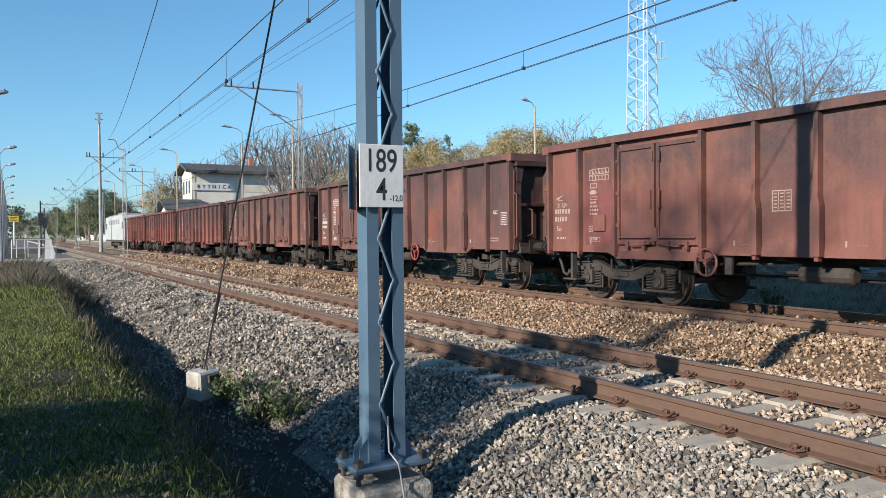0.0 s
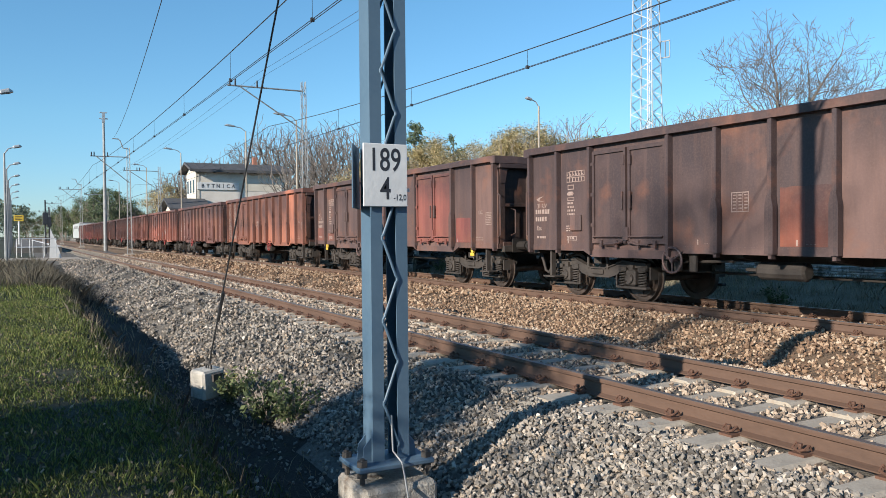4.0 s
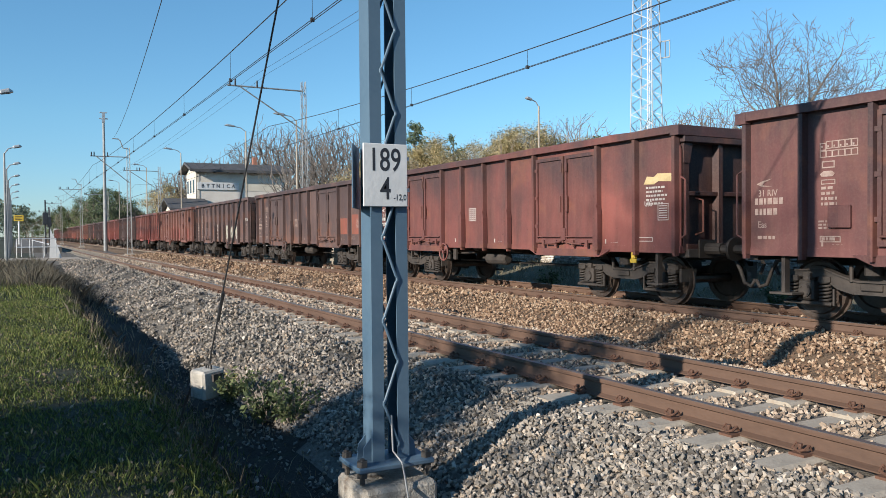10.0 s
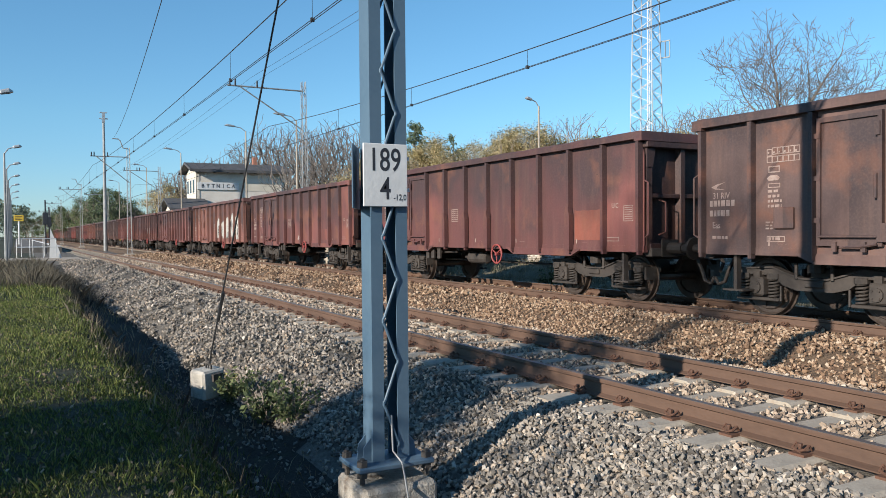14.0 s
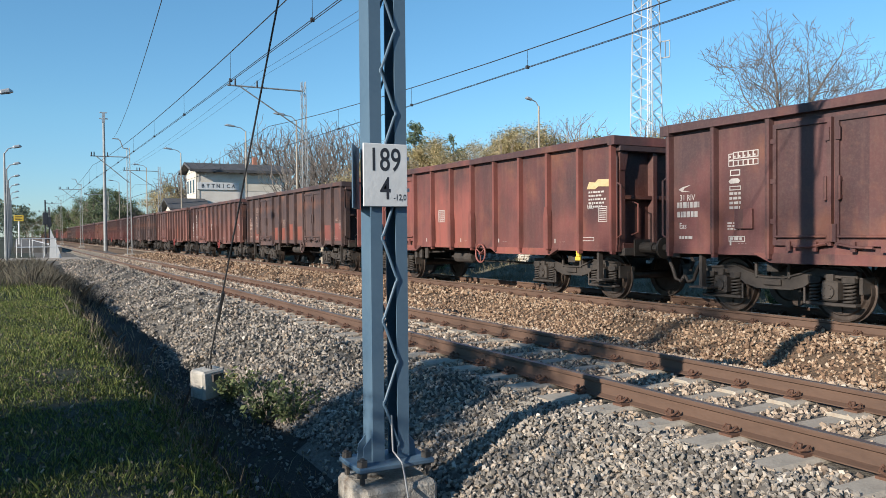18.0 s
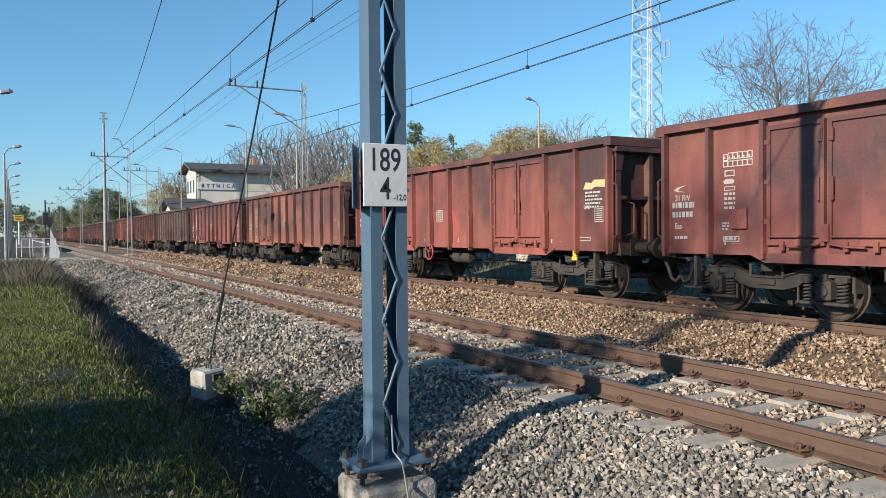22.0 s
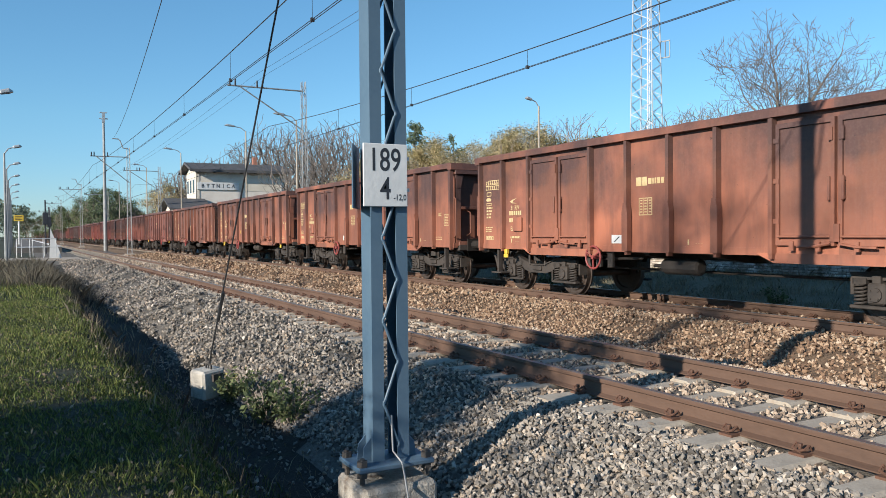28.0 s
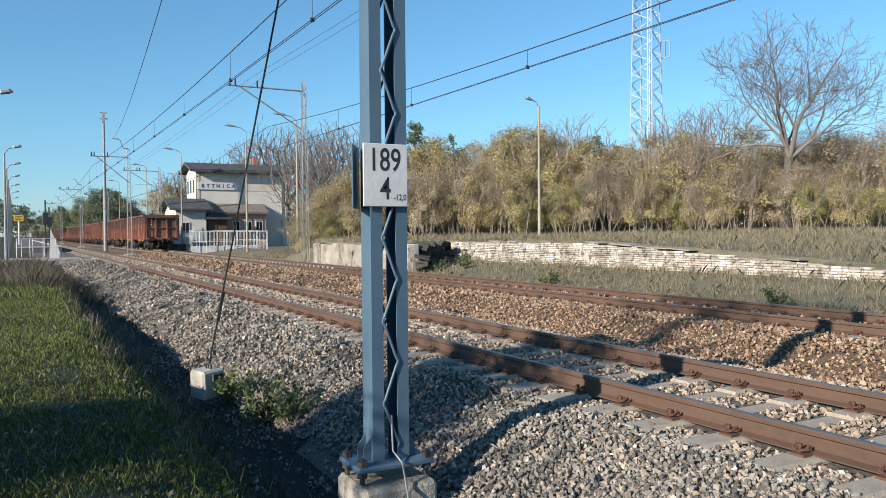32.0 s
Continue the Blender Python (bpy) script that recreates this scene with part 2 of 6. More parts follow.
def ground_z(x, y):
    if x >= WALL_X + 0.15 or (x > 14.7 and 29.3 + (x - 14.7) * 1.05 < y < 60):
        low = -0.22
        up = wall_top(y) + 0.05 + 0.1 * noise.noise((x * 0.15, y * 0.15, 0)) + min(1.2, max(0, (x - 20) * 0.014))
        if x < WALL_X + 0.15:
            up -= 0.1
            return low + (up - low) * min(1.0, max(0.0, (48 - y) / 8))
        return low + (up - low) * step_at(y)
    xs = [p[0] for p in PROFILE] + [WALL_X + 0.15]
    zs = [p[1] for p in PROFILE] + [0.1]
    if x < 3.9:                                     # the ditch wanders a little
        x += (0.22 * noise.noise((y * 0.45, 1, 7)) + 0.1 * noise.noise((y * 1.6, 2, 7)) + 0.05 * noise.noise((x * 3, y * 3, 7))) * min(1.0, max(0.0, (3.9 - x) / 1.2))
    z = float(np.interp(x, xs, zs))
    if 2.3 < x < 4.2 or 7.4 < x < 9.7:              # heaps and hollows in the ballast shoulders
        z += ((0.15 if y < 14 else 0.32) * noise.noise((x * 0.7, y * 0.75, 11)) + 0.04 * noise.noise((x * 2.2, y * 2.2, 12))) * min(1.0, 4 * min(abs(x - 2.3), abs(x - 4.2), abs(x - 7.4), abs(x - 9.7)))
    if 2.2 < x < 4.4 and 5 < y < 60:                # low ridges across the shoulder, added to give its shadow stripes
        z += 0.1 * math.sin(y * (2.6 if y < 20 else 1.5) + 1.5 * noise.noise((x * 0.5, y * 0.3, 21)) + 0.6 * x) * min(1.0, (x - 2.2) / 0.5, (4.4 - x) / 0.5) * min(1.0, (y - 5) / 2)
    if x < 4 and abs(y) < 150:
        flat = min(1.0, max(0.0, (y - 46) / 9))        # the ditch ends at the crossing
        if -3 < x < 4:
            z = z * (1 - flat) + flat * -0.22
        z += 0.05 * noise.noise((x * 1.1, y * 0.7, 3)) * min(1, max(0, (4 - x)))
    return z


def ground():
    xs = sorted({-3000, -800, -200, -60, -25, *np.arange(-14, -2, 1.0), *np.arange(-2, 14.6, 0.18).round(3), 14.62, 14.75, *np.arange(15, 18.7, 0.4).round(3), 18.72, 18.9, *np.arange(19.5, 40, 1.5), *np.arange(42, 130, 8), 200, 500, 1200, 3000})
    ys = sorted({-3000, -800, -200, -60, -30, -15, *np.arange(-8, 3, 1.0), *np.arange(3, 26, 0.3).round(3), 26, 27, 28, 29, 29.2, 29.4, *np.arange(30, 62, 1.0), *np.arange(66, 240, 8), 300, 500, 900, 1600, 3000})
    s = Shape()
    s.v = [(x, y, ground_z(x, y)) for y in ys for x in xs]
    nx = len(xs)
    for j in range(len(ys) - 1):
        for i in range(nx - 1):
            a = j * nx + i
            s.f.append((a, a + 1, a + nx + 1, a + nx))
            x, y = (xs[i] + xs[i + 1]) / 2, (ys[j] + ys[j + 1]) / 2
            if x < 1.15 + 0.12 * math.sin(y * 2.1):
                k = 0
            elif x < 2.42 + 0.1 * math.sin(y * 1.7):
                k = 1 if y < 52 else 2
            elif x < 8.2:
                k = 2
            elif x < 14.4:
                k = 3
            else:
                k = 4
            if y > 400 or y < -60:
                k = 4 if k > 3 else 0
            s.s.append(k)
    # lawn and ditch soil near black: deep shade there is put into the colour
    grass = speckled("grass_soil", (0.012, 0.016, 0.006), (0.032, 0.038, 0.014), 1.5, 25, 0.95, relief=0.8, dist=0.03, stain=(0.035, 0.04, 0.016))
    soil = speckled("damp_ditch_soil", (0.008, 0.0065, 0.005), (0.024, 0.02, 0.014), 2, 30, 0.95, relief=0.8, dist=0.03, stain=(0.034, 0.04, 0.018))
    # bed coloured darker than its stones, for the shade in the gaps
    grey = speckled("grey_ballast_bed", (0.06, 0.052, 0.043), (0.19, 0.17, 0.145), 14, 22, 0.9, relief=1.0, dist=0.04, stain=(0.1, 0.08, 0.06))
    brown = speckled("rust_brown_ballast_bed", (0.05, 0.032, 0.02), (0.2, 0.135, 0.085), 14, 22, 0.9, relief=1.0, dist=0.04, stain=(0.14, 0.08, 0.045))
    dry = speckled("dry_grass_ground", (0.11, 0.095, 0.055), (0.23, 0.2, 0.13), 1.2, 18, 0.95, relief=0.9, dist=0.04, stain=(0.09, 0.09, 0.045))
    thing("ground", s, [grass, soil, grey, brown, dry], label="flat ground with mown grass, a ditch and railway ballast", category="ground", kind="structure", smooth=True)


ground()


# ---- tracks ----
def rail_shape(length):
    """Flat-bottomed rail along y, head at z = 0; the worn running surface is slot 1."""
    s = Shape()
    o = [(-0.07, -0.165), (0.07, -0.165), (0.07, -0.155), (0.015, -0.135), (0.009, -0.05), (0.034, -0.037), (0.036, -0.012), (0.026, -0.001),
         (-0.026, -0.001), (-0.036, -0.012), (-0.034, -0.037), (-0.009, -0.05), (-0.015, -0.135), (-0.07, -0.155)]
    s.prism(o, 0, length, 0, "y")
    s.box(-0.028, 0.028, 0, length, -0.002, 0.0005, 1)
    return s


def clip_mesh():
    """A sprung rail clip on its screwed plate, on the -x side of a rail."""
    s = Shape()
    s.box(-0.16, -0.05, -0.06, 0.06, -0.168, -0.15, 0)
    s.tube([(-0.12, 0, -0.155), (-0.12, 0, -0.095)], 0.012, 6)
    s.tube([(-0.12, 0, -0.105), (-0.12, 0, -0.085)], 0.02, 6)
    s.tube([(-0.06, 0.045, -0.13), (-0.09, 0.05, -0.095), (-0.135, 0.045, -0.12), (-0.14, 0.0, -0.135), (-0.135, -0.045, -0.12), (-0.09, -0.05, -0.095), (-0.06, -0.045, -0.13)], 0.009, 5)
    return s.mesh("rail_clip", CLIP_IRON)


def sleeper_mesh():
    s = Shape()
    y, t = 0.14, 0.095
    for x0, x1, z in ((-1.3, -0.45, -0.168), (0.45, 1.3, -0.168)):
        o = [(-y, -0.36), (y, -0.36), (y - 0.01, z - 0.02), (t, z), (-t, z), (-y + 0.01, z - 0.02)]
        s.prism(o, x0, x1)
    s.prism([(-y, -0.36), (y, -0.36), (0.09, -0.2), (-0.09, -0.2)], -0.45, 0.45)
    return s.mesh("sleeper", SLEEPER)


def track(x, first, label, near_from, near_to):
    tr = thing("railway_track", label=label, category="railway track", kind="structure", at=pose(x, 0, 0))
    long_rail = rail_shape(640).mesh("rail", [RAIL_RUST, RAIL_HEAD])
    for side in (-1, 1):
        part("rail", long_rail, None, tr, "rusty steel rail with a worn head", at=pose(side * GAUGE / 2, -40, 0))
    slab, clip = sleeper_mesh(), clip_mesh()
    y, rest = -9.0 + first, Shape()
    rng = random.Random(4)
    while y < 150:
        yy = y + rng.uniform(-0.015, 0.015)
        if near_from < y < near_to:
            part("sleeper", slab, None, tr, at=pose(0, yy, 0, 0, 0, rng.uniform(-0.6, 0.6)))
            for side in (-1, 1):
                for inner in (-1, 1):
                    if inner == 1 and y > 22:
                        continue
                    part("rail_clip", clip, None, tr, at=pose(side * GAUGE / 2, yy, 0, 0, 0, 0 if inner == -1 else 180))
        else:
            rest.box(-1.3, 1.3, yy - 0.09, yy + 0.09, -0.3, -0.185)
            for side in (-1, 1):
                rest.box(side * GAUGE / 2 - 0.15, side * GAUGE / 2 - 0.05, yy - 0.06, yy + 0.06, -0.17, -0.09)
        y += 0.6
    tagged(part("far_sleepers", rest, SLEEPER, tr, "distant concrete sleepers"), kind="stuff")
    return tr


track(TRACK_NEAR, 0.44, "near railway track with concrete sleepers and rusty rails", 2.0, 40)
track(TRACK_FAR, 0.33, "far railway track with rusty rails on brown ballast", 2.0, 32)


# ---- loose ballast ----
def stone_cloud(name, zones, mat, label, seed):
    """Broken stones, each a lump of its own, lying on the ground inside x-y zones of (x0, x1, y0, y1, per square metre, size)."""
    rng = np.random.default_rng(seed)
    base = []
    for k in range(10):
        bm = bmesh.new()
        pts = rng.normal(size=(9, 3))
        pts /= np.linalg.norm(pts, axis=1)[:, None]
        for q in pts * rng.uniform(0.75, 1.1, (9, 1)):
            bm.verts.new(q)
        hull = bmesh.ops.convex_hull(bm, input=bm.verts[:])
        bmesh.ops.delete(bm, geom=[p for p in bm.verts if not p.link_faces], context="VERTS")
        bmesh.ops.triangulate(bm, faces=bm.faces[:])
        bmesh.ops.recalc_face_normals(bm, faces=bm.faces[:])
        bm.verts.index_update()
        co = np.array([p.co[:] for p in bm.verts])
        fc = np.array([[p.index for p in q.verts] for q in bm.faces])
        bm.free()
        base.append((co * rng.uniform(0.8, 1.25, 3), fc))
    vs, fs, off = [], [], 0
    for x0, x1, y0, y1, dens, size in zones:
        n = int((x1 - x0) * (y1 - y0) * dens)
        px, py = rng.uniform(x0, x1, n), rng.uniform(y0, y1, n)
        for x, y in zip(px, py):
            near_rail = min(abs(abs(x - c) - GAUGE / 2) for c in (TRACK_NEAR, TRACK_FAR))
            if near_rail < 0.12:
                continue
            inside = min(abs(x - TRACK_NEAR), abs(x - TRACK_FAR))
            if inside < 1.3:
                c = 0.44 if abs(x - TRACK_NEAR) < 1.4 else 0.33
                ph = (y + 9.0 - c + 0.3) % 0.6 - 0.3
                if abs(ph) < 0.125 and rng.random() > (0.08 if abs(x - TRACK_NEAR) < 1.4 else 0.55):
                    continue
            co, fc = base[rng.integers(10)]
            r = size * rng.uniform(0.55, 1.15) * 0.5
            q = rng.normal(size=4)
            q /= np.linalg.norm(q)
            w, a, b, c = q
            rot = np.array([[1 - 2 * (b * b + c * c), 2 * (a * b - c * w), 2 * (a * c + b * w)], [2 * (a * b + c * w), 1 - 2 * (a * a + c * c), 2 * (b * c - a * w)],
                            [2 * (a * c - b * w), 2 * (b * c + a * w), 1 - 2 * (a * a + b * b)]])
            low = -0.01 if inside < 1.3 else 0.0
            p = co @ rot.T * r + (x, y, ground_z(x, y) + low + r * rng.uniform(-0.1, 1.5))
            vs.append(p)
            fs.append(fc + off)
            off += len(co)
    me = bpy.data.meshes.new(name)
    v, f = np.concatenate(vs), np.concatenate(fs)
    me.vertices.add(len(v))
    me.vertices.foreach_set("co", v.ravel())
    me.loops.add(f.size)
    me.loops.foreach_set("vertex_index", f.ravel())
    me.polygons.add(len(f))
    me.polygons.foreach_set("loop_start", np.arange(0, f.size, 3))
    me.polygons.foreach_set("use_smooth", np.zeros(len(f), bool))
    me.update(calc_edges=True)
    me.materials.append(mat)
    return thing(name, me, label=label, category="ballast", kind="stuff")


GREY_STONE = island("grey_ballast_stone", [(0.0, (0.08, 0.07, 0.06)), (0.35, (0.205, 0.183, 0.158)), (0.7, (0.345, 0.306, 0.264)), (0.9, (0.35, 0.27, 0.195)), (1.0, (0.56, 0.51, 0.445))])
BROWN_STONE = island("rusty_ballast_stone", [(0.0, (0.1, 0.057, 0.036)), (0.4, (0.25, 0.155, 0.095)), (0.75, (0.39, 0.265, 0.17)), (1.0, (0.48, 0.37, 0.27))])
stone_cloud("grey_ballast", [(2.1, 2.45, 2.6, 16, 90, 0.05), (2.45, 4.4, -7.0, 2.2, 170, 0.07), (2.9, 4.6, 2.3, 5.6, 900, 0.046), (2.45, 4.4, 2.2, 9.0, 1150, 0.052), (2.3, 4.4, 9.0, 16, 480, 0.068), (2.3, 4.6, 16, 30, 190, 0.085), (2.3, 4.6, 30, 56, 60, 0.11)], GREY_STONE, "loose grey broken-stone ballast beside the near track", 5)
stone_cloud("stray_stones", [(1.7, 2.4, 3.2, 14, 60, 0.05), (0.9, 1.7, 3.2, 12, 8, 0.045)], GREY_STONE, "stray ballast stones in the ditch", 15)
stone_cloud("track_ballast", [(4.4, 7.4, -7.0, 1.6, 150, 0.07), (4.4, 7.4, 1.6, 11, 640, 0.054), (4.4, 7.4, 11, 20, 260, 0.066), (4.6, 7.4, 20, 34, 90, 0.09), (4.6, 7.4, 34, 66, 40, 0.12)], island("mixed_ballast_stone",
            [(0.0, (0.145, 0.105, 0.08)), (0.4, (0.32, 0.245, 0.182)), (0.75, (0.45, 0.35, 0.262)), (1.0, (0.56, 0.475, 0.385))]), "rust-tinted ballast between the rails of the near track", 6)
stone_cloud("brown_ballast", [(7.4, 10.6, -7.0, 3.5, 100, 0.075), (7.4, 10.6, 3.5, 16, 380, 0.06), (7.4, 10.6, 16, 34, 140, 0.085), (7.4, 10.6, 34, 70, 45, 0.13), (10.6, 13.6, 4.5, 24, 140, 0.075)], BROWN_STONE, "rusty brown ballast shoulder of the far track", 7)


# ---- the goods train ----
BAY, HALF = 1.0575, 6.345            # rib spacing, half the body's length
PITCH_W = 14.04                    # length over buffers
SIDE = 1.43


def bogie(parent, y):
    bg = part("bogie", Shape().box(-0.9, 0.9, -0.16, 0.16, 0.5, 0.78).box(-0.95, 0.95, -0.42, -0.36, 0.42, 0.54).box(-0.95, 0.95, 0.36, 0.42, 0.42, 0.54)
              .tube([(-1.02, 0, 0.72), (-1.02, 0, 0.86)], 0.12, 8).tube([(1.02, 0, 0.72), (1.02, 0, 0.86)], 0.12, 8), BLACK_STEEL, parent, "sooty two-axle bogie", at=pose(0, y, 0))
    return bg


FRAME_OUT = [(-1.4, 0.66), (-1.4, 0.76), (-0.72, 0.8), (-0.5, 0.72), (-0.22, 0.64), (0.22, 0.64), (0.5, 0.72), (0.72, 0.8), (1.4, 0.76), (1.4, 0.66), (0.76, 0.66), (0.54, 0.5),
             (0.3, 0.44), (-0.3, 0.44), (-0.54, 0.5), (-0.76, 0.66)]


def frame_mesh(sx):
    """Side frame of a bogie with its axle boxes, spring cups and brackets."""
    s = Shape()
    x0, x1 = sorted((sx * 0.95, sx * 1.05))
    s.prism(FRAME_OUT, x0, x1)
    a, b = sorted((sx * 1.05, sx * 1.085))
    for k in range(len(FRAME_OUT) // 2 - 1):        # upper flange
        (y0, z0), (y1, z1) = FRAME_OUT[1 + k], FRAME_OUT[2 + k]
        s.prism([(y0, z0 - 0.025), (y1, z1 - 0.025), (y1, z1), (y0, z0)], a, b)
    for y in (-1.0, 1.0):
        a, b = sorted((sx * 0.92, sx * 1.12))
        s.box(a, b, y - 0.13, y + 0.13, 0.32, 0.62, cut=0.025)
        a, b = sorted((sx * 1.1, sx * 1.15))
        s.tube([(a, y, 0.46), (b, y, 0.46)], 0.1, 10)
        for k in range(4):
            t = math.pi * (k + 0.5) / 2
            s.tube([(sx * 1.14, y + 0.075 * math.cos(t), 0.46 + 0.075 * math.sin(t)), (sx * 1.165, y + 0.075 * math.cos(t), 0.46 + 0.075 * math.sin(t))], 0.014, 5)
        a, b = sorted((sx * 0.96, sx * 1.1))
        s.box(a, b, y - 0.4, y + 0.4, 0.25, 0.3, cut=0.012)
        for d in (-0.27, 0.27):
            s.tube([(sx * 1.03, y + d, 0.6), (sx * 1.03, y + d, 0.68)], 0.11, 8)
        s.box(a, b, y - 0.06, y + 0.06, 0.62, 0.72)
    for y in (-0.3, 0.3):
        s.tube([(sx * 1.07, y, 0.62), (sx * 1.07, y, 0.86)], 0.028, 6)
        s.tube([(sx * 1.07, y * 1.9, 0.5), (sx * 1.07, y * 1.9, 0.26)], 0.02, 5)
    a, b = sorted((sx * 1.05, sx * 1.09))
    s.box(a, b, -0.16, 0.16, 0.5, 0.6, cut=0.012)
    for y in (-1.42, 1.42):
        a, b = sorted((sx * 0.62, sx * 1.0))
        s.box(a, b, y - 0.025, y + 0.025, 0.44, 0.68)
    return s.mesh("side_frame", BLACK_STEEL)


def spring_mesh():
    s = Shape()
    s.tube([(0.075 * math.cos(a * 0.628), 0.075 * math.sin(a * 0.628), 0.3 + a * 0.0052) for a in range(60)], 0.02, 5)
    return s.mesh("coil_spring", BLACK_STEEL, True)


def wheelset_mesh():
    """Two wheels on an axle, about its own axis."""
    s = Shape()
    prof = [(0.0, 0.09), (0.0, 0.36), (0.035, 0.38), (0.035, 0.43), (0.0, 0.455), (0.0, 0.462), (0.1, 0.46), (0.105, 0.49), (0.135, 0.485), (0.135, 0.38), (0.1, 0.36), (0.1, 0.09)]
    n = 26
    for sx in (-1, 1):
        v, f = [], []
        for k in range(n):
            t = 2 * math.pi * k / n
            for x, r in prof:
                v.append((sx * (0.815 - x), r * math.cos(t), r * math.sin(t)))
        m = len(prof)
        for k in range(n):
            for i in range(m - 1):
                q = (k * m + i, k * m + i + 1, ((k + 1) % n) * m + i + 1, ((k + 1) % n) * m + i)
                f.append(q if sx < 0 else q[::-1])
        s.add(v, f)
        for k in range(4):                    # chalk marks and balance weights turn with the wheel
            t = math.pi * k / 2 + 0.4
            s.box(-0.012, 0.012, -0.03, 0.03, 0.2, 0.33, m=Matrix.Translation((sx * 0.82, 0, 0)) @ Matrix.Rotation(t, 4, "X"))
    s.tube([(-1.0, 0, 0), (1.0, 0, 0)], 0.085, 10)
    return s.mesh("wheelset", WHEEL_STEEL, False)


FRAMES = {-1: frame_mesh(-1), 1: frame_mesh(1)}
SPRING, WHEELSET = spring_mesh(), wheelset_mesh()


def add_bogies(parent, spread):
    for y in (-spread, spread):
        bg = bogie(parent, y)
        for sx in (-1, 1):
            part("side_frame", FRAMES[sx], None, bg)
        for a in (-1.0, 1.0):
            part("wheelset", WHEELSET, None, bg, at=pose(0, a, 0.46))
            for d in (-0.27, 0.27):
                part("coil_spring", SPRING, None, bg, at=pose(-1.03, a + d, 0))


def rib_mesh(deep):
    """A pressed side rib on the -x side; deep ribs are reinforced in their lower half."""
    s = Shape()
    s.prism([(-0.048, 0.0), (-0.036, -0.11), (0.036, -0.11), (0.048, 0.0)], 1.0, 3.05, 0, "z", Matrix(((0, 1, 0, 0), (1, 0, 0, 0), (0, 0, 1, 0), (0, 0, 0, 1))))
    if deep:
        s.prism([(-0.075, 1.0), (0.075, 1.0), (0.075, 1.72), (0.04, 1.9), (-0.04, 1.9), (-0.075, 1.72)], -0.13, -0.02)
    s.box(-0.1, 0.0, -0.03, 0.03, 0.93, 1.02)
    return s.mesh("rib", PAINT)


RIBS = {False: rib_mesh(False), True: rib_mesh(True)}


def leaf_mesh(hinge):
    """One leaf of a loading door with its frame, stiffeners and foot bars; hinge -1 or 1 along y."""
    s = Shape()
    w = BAY - 0.1
    s.box(-0.03, 0.0, -w / 2, w / 2, 1.14, 2.95)
    for y0, y1, z0, z1 in ((-w / 2, w / 2, 2.88, 2.95), (-w / 2, w / 2, 1.14, 1.22), (-w / 2, -w / 2 + 0.06, 1.22, 2.88), (w / 2 - 0.06, w / 2, 1.22, 2.88)):
        s.box(-0.065, -0.03, y0, y1, z0, z1)
    s.tube([(-0.08, -w / 2 + 0.05, 1.27), (-0.08, w / 2 - 0.05, 1.27)], 0.018, 6)
    for z in (1.5, 2.1, 2.7):
        s.box(-0.075, -0.03, hinge * w / 2 - 0.06, hinge * w / 2 + 0.06, z - 0.035, z + 0.035)
    s.box(-0.09, -0.03, -hinge * w / 2 - 0.03, -hinge * w / 2 + 0.06, 1.2, 1.45)
    s.tube([(-0.1, -hinge * w * 0.45, 1.17), (-0.11, -hinge * w * 0.2, 1.13), (-0.1, hinge * w * 0.1, 1.12)], 0.02, 5)      # foot latch
    for f in (-0.25, 0.2):
        s.box(-0.1, -0.06, f * w - 0.035, f * w + 0.035, 1.06, 1.2)
    s.box(-0.085, -0.06, -hinge * w / 2 + hinge * 0.02, -hinge * w / 2 + hinge * 0.09, 2.62, 2.8)
    return s.mesh("door_leaf", PAINT)


LEAVES = {-1: leaf_mesh(-1), 1: leaf_mesh(1)}
HANDLE = Shape().box(-0.1, -0.055, -0.02, 0.02, 1.78, 2.12, cut=0.008).box(-0.07, -0.03, -0.018, 0.018, 1.8, 1.85).box(-0.07, -0.03, -0.018, 0.018, 2.05, 2.1).mesh("handle", PAINT)


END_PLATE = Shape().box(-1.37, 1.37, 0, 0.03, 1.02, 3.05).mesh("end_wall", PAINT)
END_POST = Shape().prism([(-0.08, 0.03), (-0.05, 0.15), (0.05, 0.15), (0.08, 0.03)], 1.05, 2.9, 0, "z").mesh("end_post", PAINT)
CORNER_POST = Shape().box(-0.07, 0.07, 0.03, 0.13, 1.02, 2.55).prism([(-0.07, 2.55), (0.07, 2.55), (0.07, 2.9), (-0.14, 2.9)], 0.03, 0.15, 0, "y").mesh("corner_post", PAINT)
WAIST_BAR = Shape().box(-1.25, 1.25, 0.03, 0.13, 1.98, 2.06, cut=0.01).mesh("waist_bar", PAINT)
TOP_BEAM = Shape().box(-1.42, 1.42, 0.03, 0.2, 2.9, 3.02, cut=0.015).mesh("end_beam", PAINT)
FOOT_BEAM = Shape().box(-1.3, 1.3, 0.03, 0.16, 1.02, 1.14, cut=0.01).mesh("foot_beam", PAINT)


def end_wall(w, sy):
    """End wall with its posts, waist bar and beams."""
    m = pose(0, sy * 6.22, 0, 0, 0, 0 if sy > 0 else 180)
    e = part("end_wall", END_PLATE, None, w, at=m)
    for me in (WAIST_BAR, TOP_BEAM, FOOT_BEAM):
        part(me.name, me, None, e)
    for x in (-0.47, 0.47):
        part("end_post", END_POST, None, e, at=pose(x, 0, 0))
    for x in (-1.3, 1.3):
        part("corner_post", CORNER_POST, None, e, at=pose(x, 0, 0))


